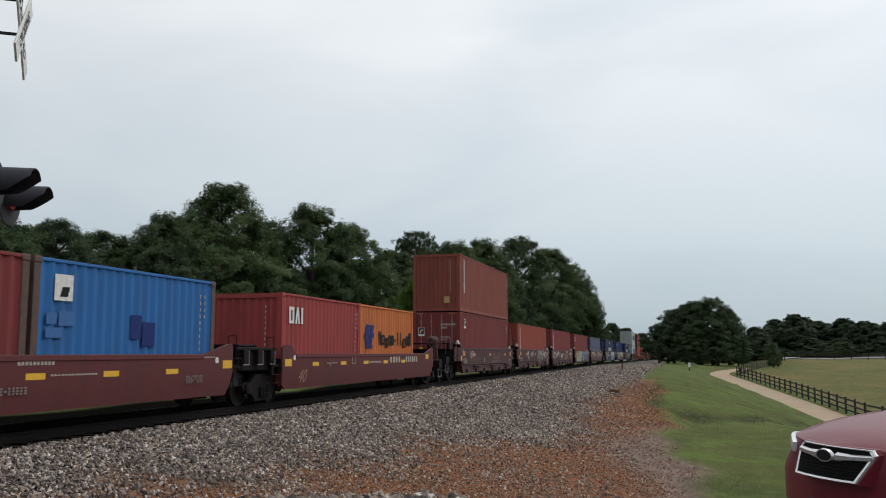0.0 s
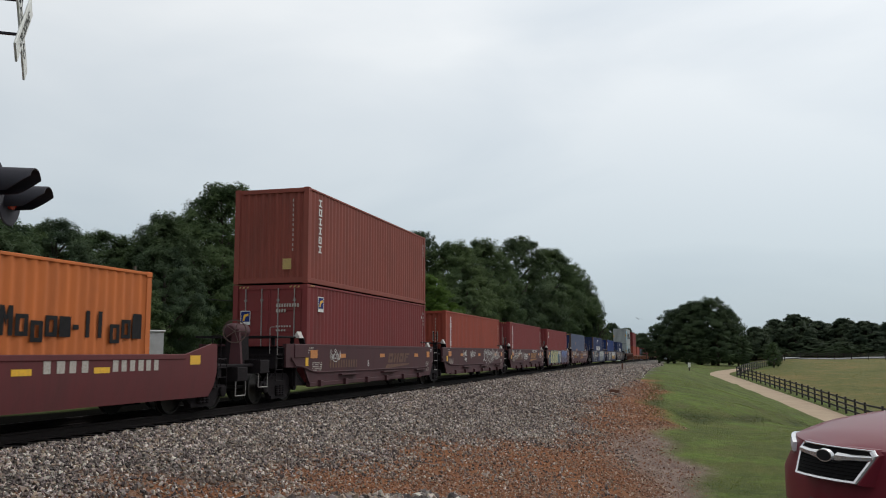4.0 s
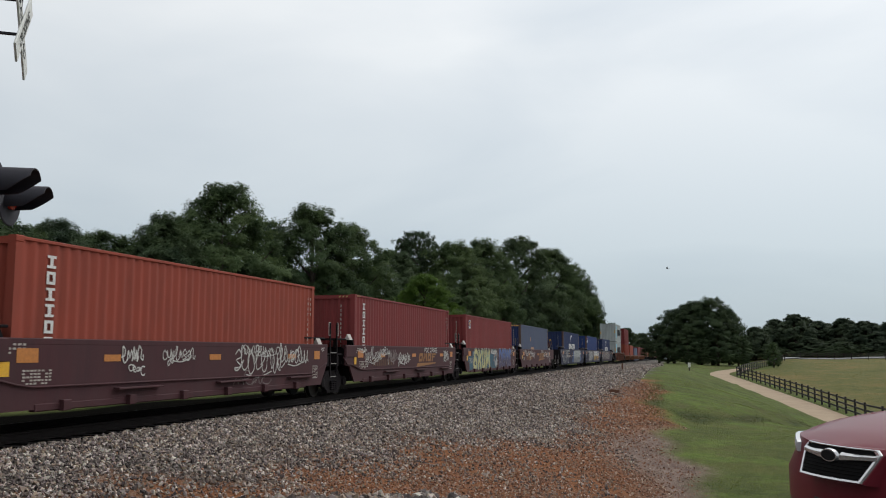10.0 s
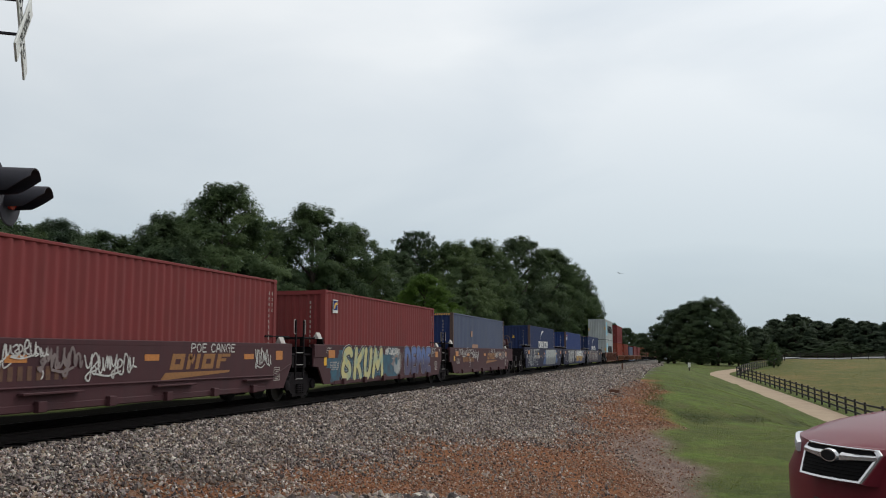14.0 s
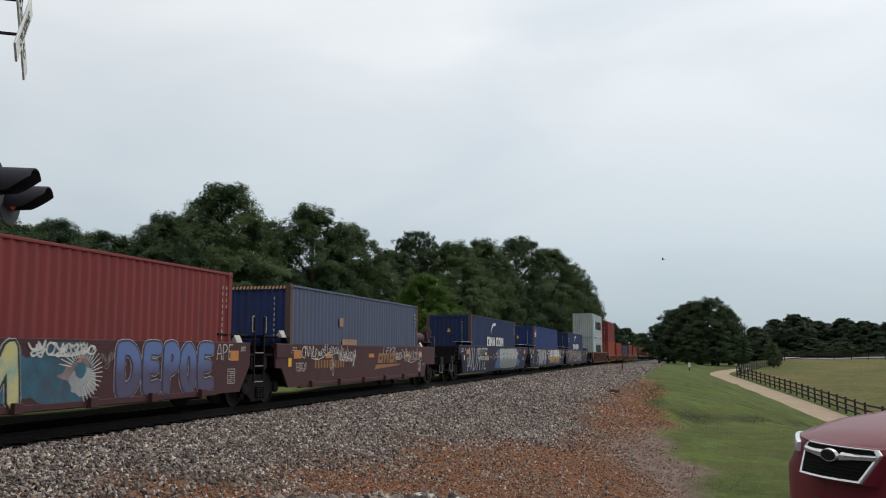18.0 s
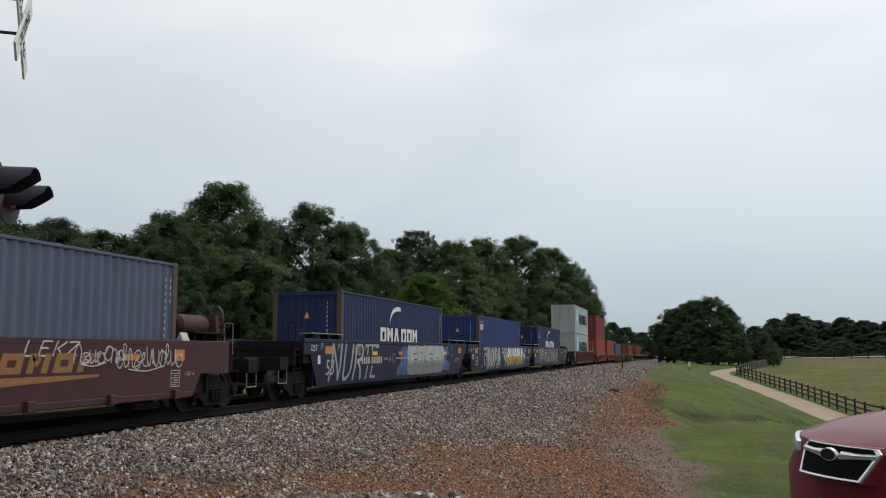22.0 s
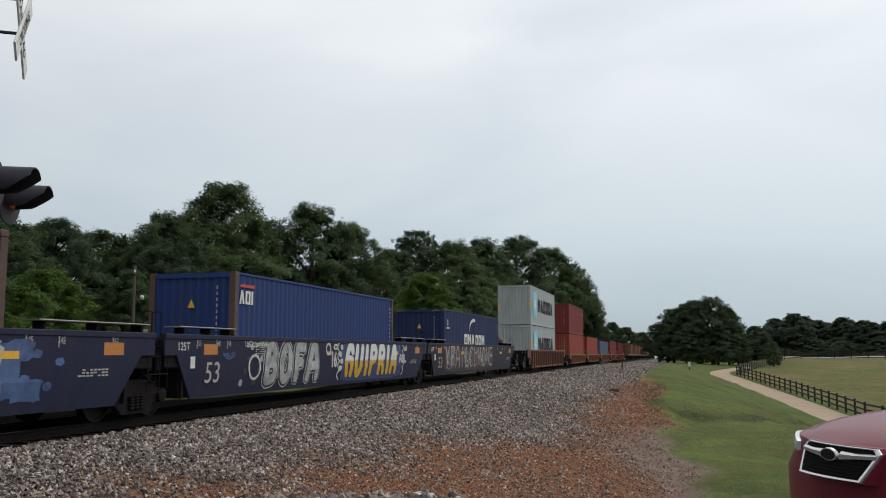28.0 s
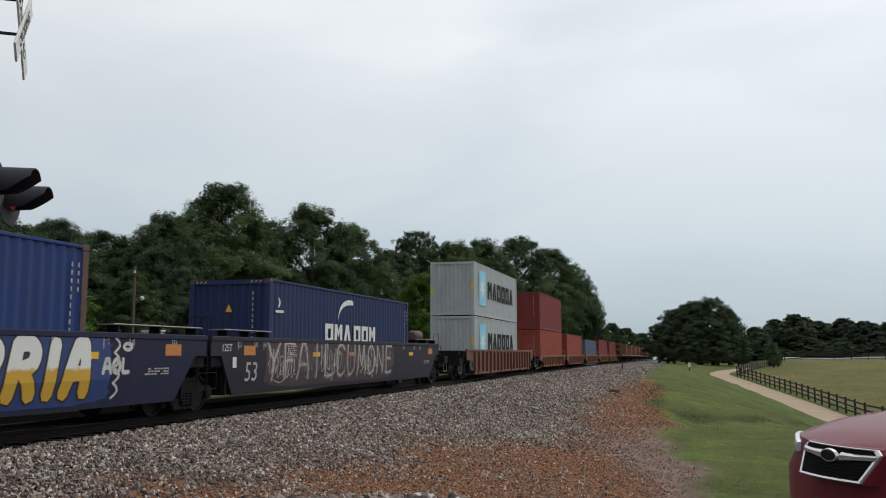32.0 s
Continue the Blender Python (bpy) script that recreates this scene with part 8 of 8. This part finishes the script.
def oval(x, z, ry, rz, depth):
    n = 28
    vs = [(x, ry * math.cos(2 * math.pi * i / n), z + rz * math.sin(2 * math.pi * i / n)) for i in range(n)]
    vs += [(x + depth, 0.88 * ry * math.cos(2 * math.pi * i / n), z + 0.88 * rz * math.sin(2 * math.pi * i / n)) for i in range(n)]
    return vs, [tuple(range(n)), tuple(range(n, 2 * n))] + [(i, (i + 1) % n, n + (i + 1) % n, n + i) for i in range(n)]


CAR_X, CAR_Y, CAR_TURN = 2.711, 6.683, -149.4
CAR = car()

# ---- things beyond the railway ----
pole = empty("utility_pole", "weathered wooden utility pole with a crossarm at the wood's edge", "utility pole")
pz = float(ground_z(-29.5, 42))
pole.matrix_basis = pose(-29.5, 42, pz)
part("shaft", MB().cyl((0, 0, -0.5), (0, 0, 6.4), 0.10, 12, 0.075), "pole", pole)
part("crossarm", MB().cbox(-0.06, -1.1, 5.8, 0.06, 1.1, 5.92, 0.01), "pole", pole, at=pose(0, 0, 0, 0, 0, 35))
for y in (-1.0, -0.5, 0.5, 1.0):
    part("insulator", MB().lathe([(0.03, 5.92), (0.05, 5.96), (0.03, 6.0), (0.05, 6.04), (0.0, 6.08)], (0, 0, 0), (0, 0, 1), 10), "sign_white", pole, at=pose(0, 0, 0, 0, 0, 35) @ pose(0, y, 0))
part("lamp_globe", MB().lathe([(0.0, -0.13), (0.09, -0.09), (0.13, 0.0), (0.09, 0.09), (0.0, 0.13)], (0.45, 0.1, 4.6), (0, 0, 1), 14), "sign_white", pole, "white globe on a bracket")
part("lamp_bracket", MB().cyl((0, 0, 4.75), (0.42, 0.1, 4.68), 0.025, 8), "pole", pole)
wire = empty("overhead_wires", "thin dark overhead wires sagging past the trees", "wires")
for k, (y0, z0) in enumerate(((-1.0, 6.05), (-0.5, 6.05), (0.5, 6.05))):
    pts = []
    for i in range(25):
        t = i / 24
        x, y = -29.5 - 3 + 8 * (t - 0.5) * 0.6, 42 + y0 + 70 * (t - 0.5)
        pts.append((x, y, pz + z0 - 0.9 + 3.6 * (t - 0.5) ** 2))
    part("wire", MB().tube(pts, 0.012, 5), "black", wire)

def cabinet():
    """A white cabinet shape added for an unclear white object at the wood's edge."""
    c = empty("white_box_stand_in", "white box standing in for an unclear object at the wood's edge", "cabinet")
    x, y = -20.05, 29.9
    c.matrix_basis = pose(x, y, float(ground_z(x, y)), 0, 0, -35)
    part("body", MB().cbox(-0.35, -0.28, 0.1, 0.35, 0.28, 2.46, 0.02), "shed", c)
    part("lid", MB().cbox(-0.40, -0.33, 2.46, 0.40, 0.33, 2.54, 0.02), "shed", c)
    part("plinth", MB().cbox(-0.32, -0.25, -0.3, 0.32, 0.25, 0.1, 0.01), "concrete", c)
    for k in range(2):
        part("vent", MB().cbox(-0.22 + k * 0.26, -0.295, 2.14, -0.04 + k * 0.26, -0.279, 2.28, 0.004), "black", c)


cabinet()

# ---- bird ----
def bird():
    b = empty("bird", "dark bird circling far off over the trees", "bird")
    part("body", MB().lathe([(0.0, -0.36), (0.05, -0.3), (0.10, -0.05), (0.09, 0.12), (0.05, 0.24), (0.0, 0.32)], (0, 0, 0), (0, 1, 0), 10), "bird", b)
    part("tail", MB().prism([(-0.04, -0.3), (0.04, -0.3), (0.1, -0.58), (-0.1, -0.58)], "z", -0.01, 0.01), "bird", b)
    for s in (-1, 1):
        part("wing", MB().add([(s * 0.06, 0.14, 0.0), (s * 0.06, -0.14, 0.0), (s * 0.55, -0.16, 0.16), (s * 1.0, -0.10, 0.2), (s * 0.95, 0.04, 0.2), (s * 0.55, 0.2, 0.16),
                               (s * 0.06, 0.14, 0.03), (s * 0.06, -0.14, 0.03), (s * 0.55, -0.16, 0.19), (s * 1.0, -0.10, 0.215), (s * 0.95, 0.04, 0.215), (s * 0.55, 0.2, 0.19)],
                              [(0, 1, 2, 5), (2, 3, 4, 5), (6, 11, 8, 7), (8, 11, 10, 9), (0, 5, 11, 6), (5, 4, 10, 11), (4, 3, 9, 10), (3, 2, 8, 9), (2, 1, 7, 8), (1, 0, 6, 7)]), "bird", b)
    return b


BIRD = bird()


# ---- what moves ----
def motions():
    times = [0, 4, 8, 12, 16, 20, 24, 28, 32]
    for ob, s, base in MOVERS:
        rows = []
        for t in times:
            u = t - 14
            y = s - SPEED * u + SLOWING * u * u
            fall = -2.6e-5 * max(y, 0)
            rows.append((t, pose(TRACK_X, y, base + float(dip(y)), math.degrees(fall), 0, 0)))
        walk(ob, rows)
    # the wheels roll, on the cars that pass near
    for ws, y, s in WHEELS:
        if not -60 < s < 130:
            continue
        rows = []
        for k in range(321):
            u = k / 10 - 14
            roll = math.degrees((SPEED * u - SLOWING * u * u) / 0.425)
            rows.append((k / 10, pose(0, y, 0.425, roll, 0, 0)))
        walk(ws, rows)
    # the car settles back a finger's width
    turn = CAR_TURN
    for_x, for_y = math.cos(radians(turn)), math.sin(radians(turn))
    walk(CAR, [(t, pose(CAR_X - for_x * d, CAR_Y - for_y * d, 0.012, 0, 0, turn)) for t, d in ((0, 0), (8.4, 0), (9.3, 0.032), (20, 0.03), (32, 0.03))])
    flight = ((0, -13.1, 234.6, 3.4), (3, -12.2, 234.7, 6.3), (6, -7.1, 234.9, 17.4), (8, -0.4, 235.0, 19.8), (9, 0.5, 235.0, 22.7),
              (9.5, -1.0, 235.0, 23.8), (11, -10.4, 234.8, 20.6), (12, -16.6, 234.4, 20.0), (13, -17.7, 234.3, 21.4), (14, -15.9, 234.5, 22.2),
              (16.5, -5.4, 234.9, 23.3), (18, -4.7, 235.0, 25.6), (18.5, -6.3, 234.9, 24.9), (19, -8.6, 234.8, 23.4), (20, -15.5, 234.5, 21.2),
              (21, -21.5, 234.0, 21.4), (24, -36.4, 232.2, 17.1), (32, -74.9, 222.7, 11.1))
    rows = []
    for i, (t, x, y, z) in enumerate(flight):
        a, b = flight[max(i - 1, 0)], flight[min(i + 1, len(flight) - 1)]
        rows.append((t, pose(x, y, z, 0, 12, 90 if b[1] < a[1] else 20)))
    walk(BIRD, rows)


motions()
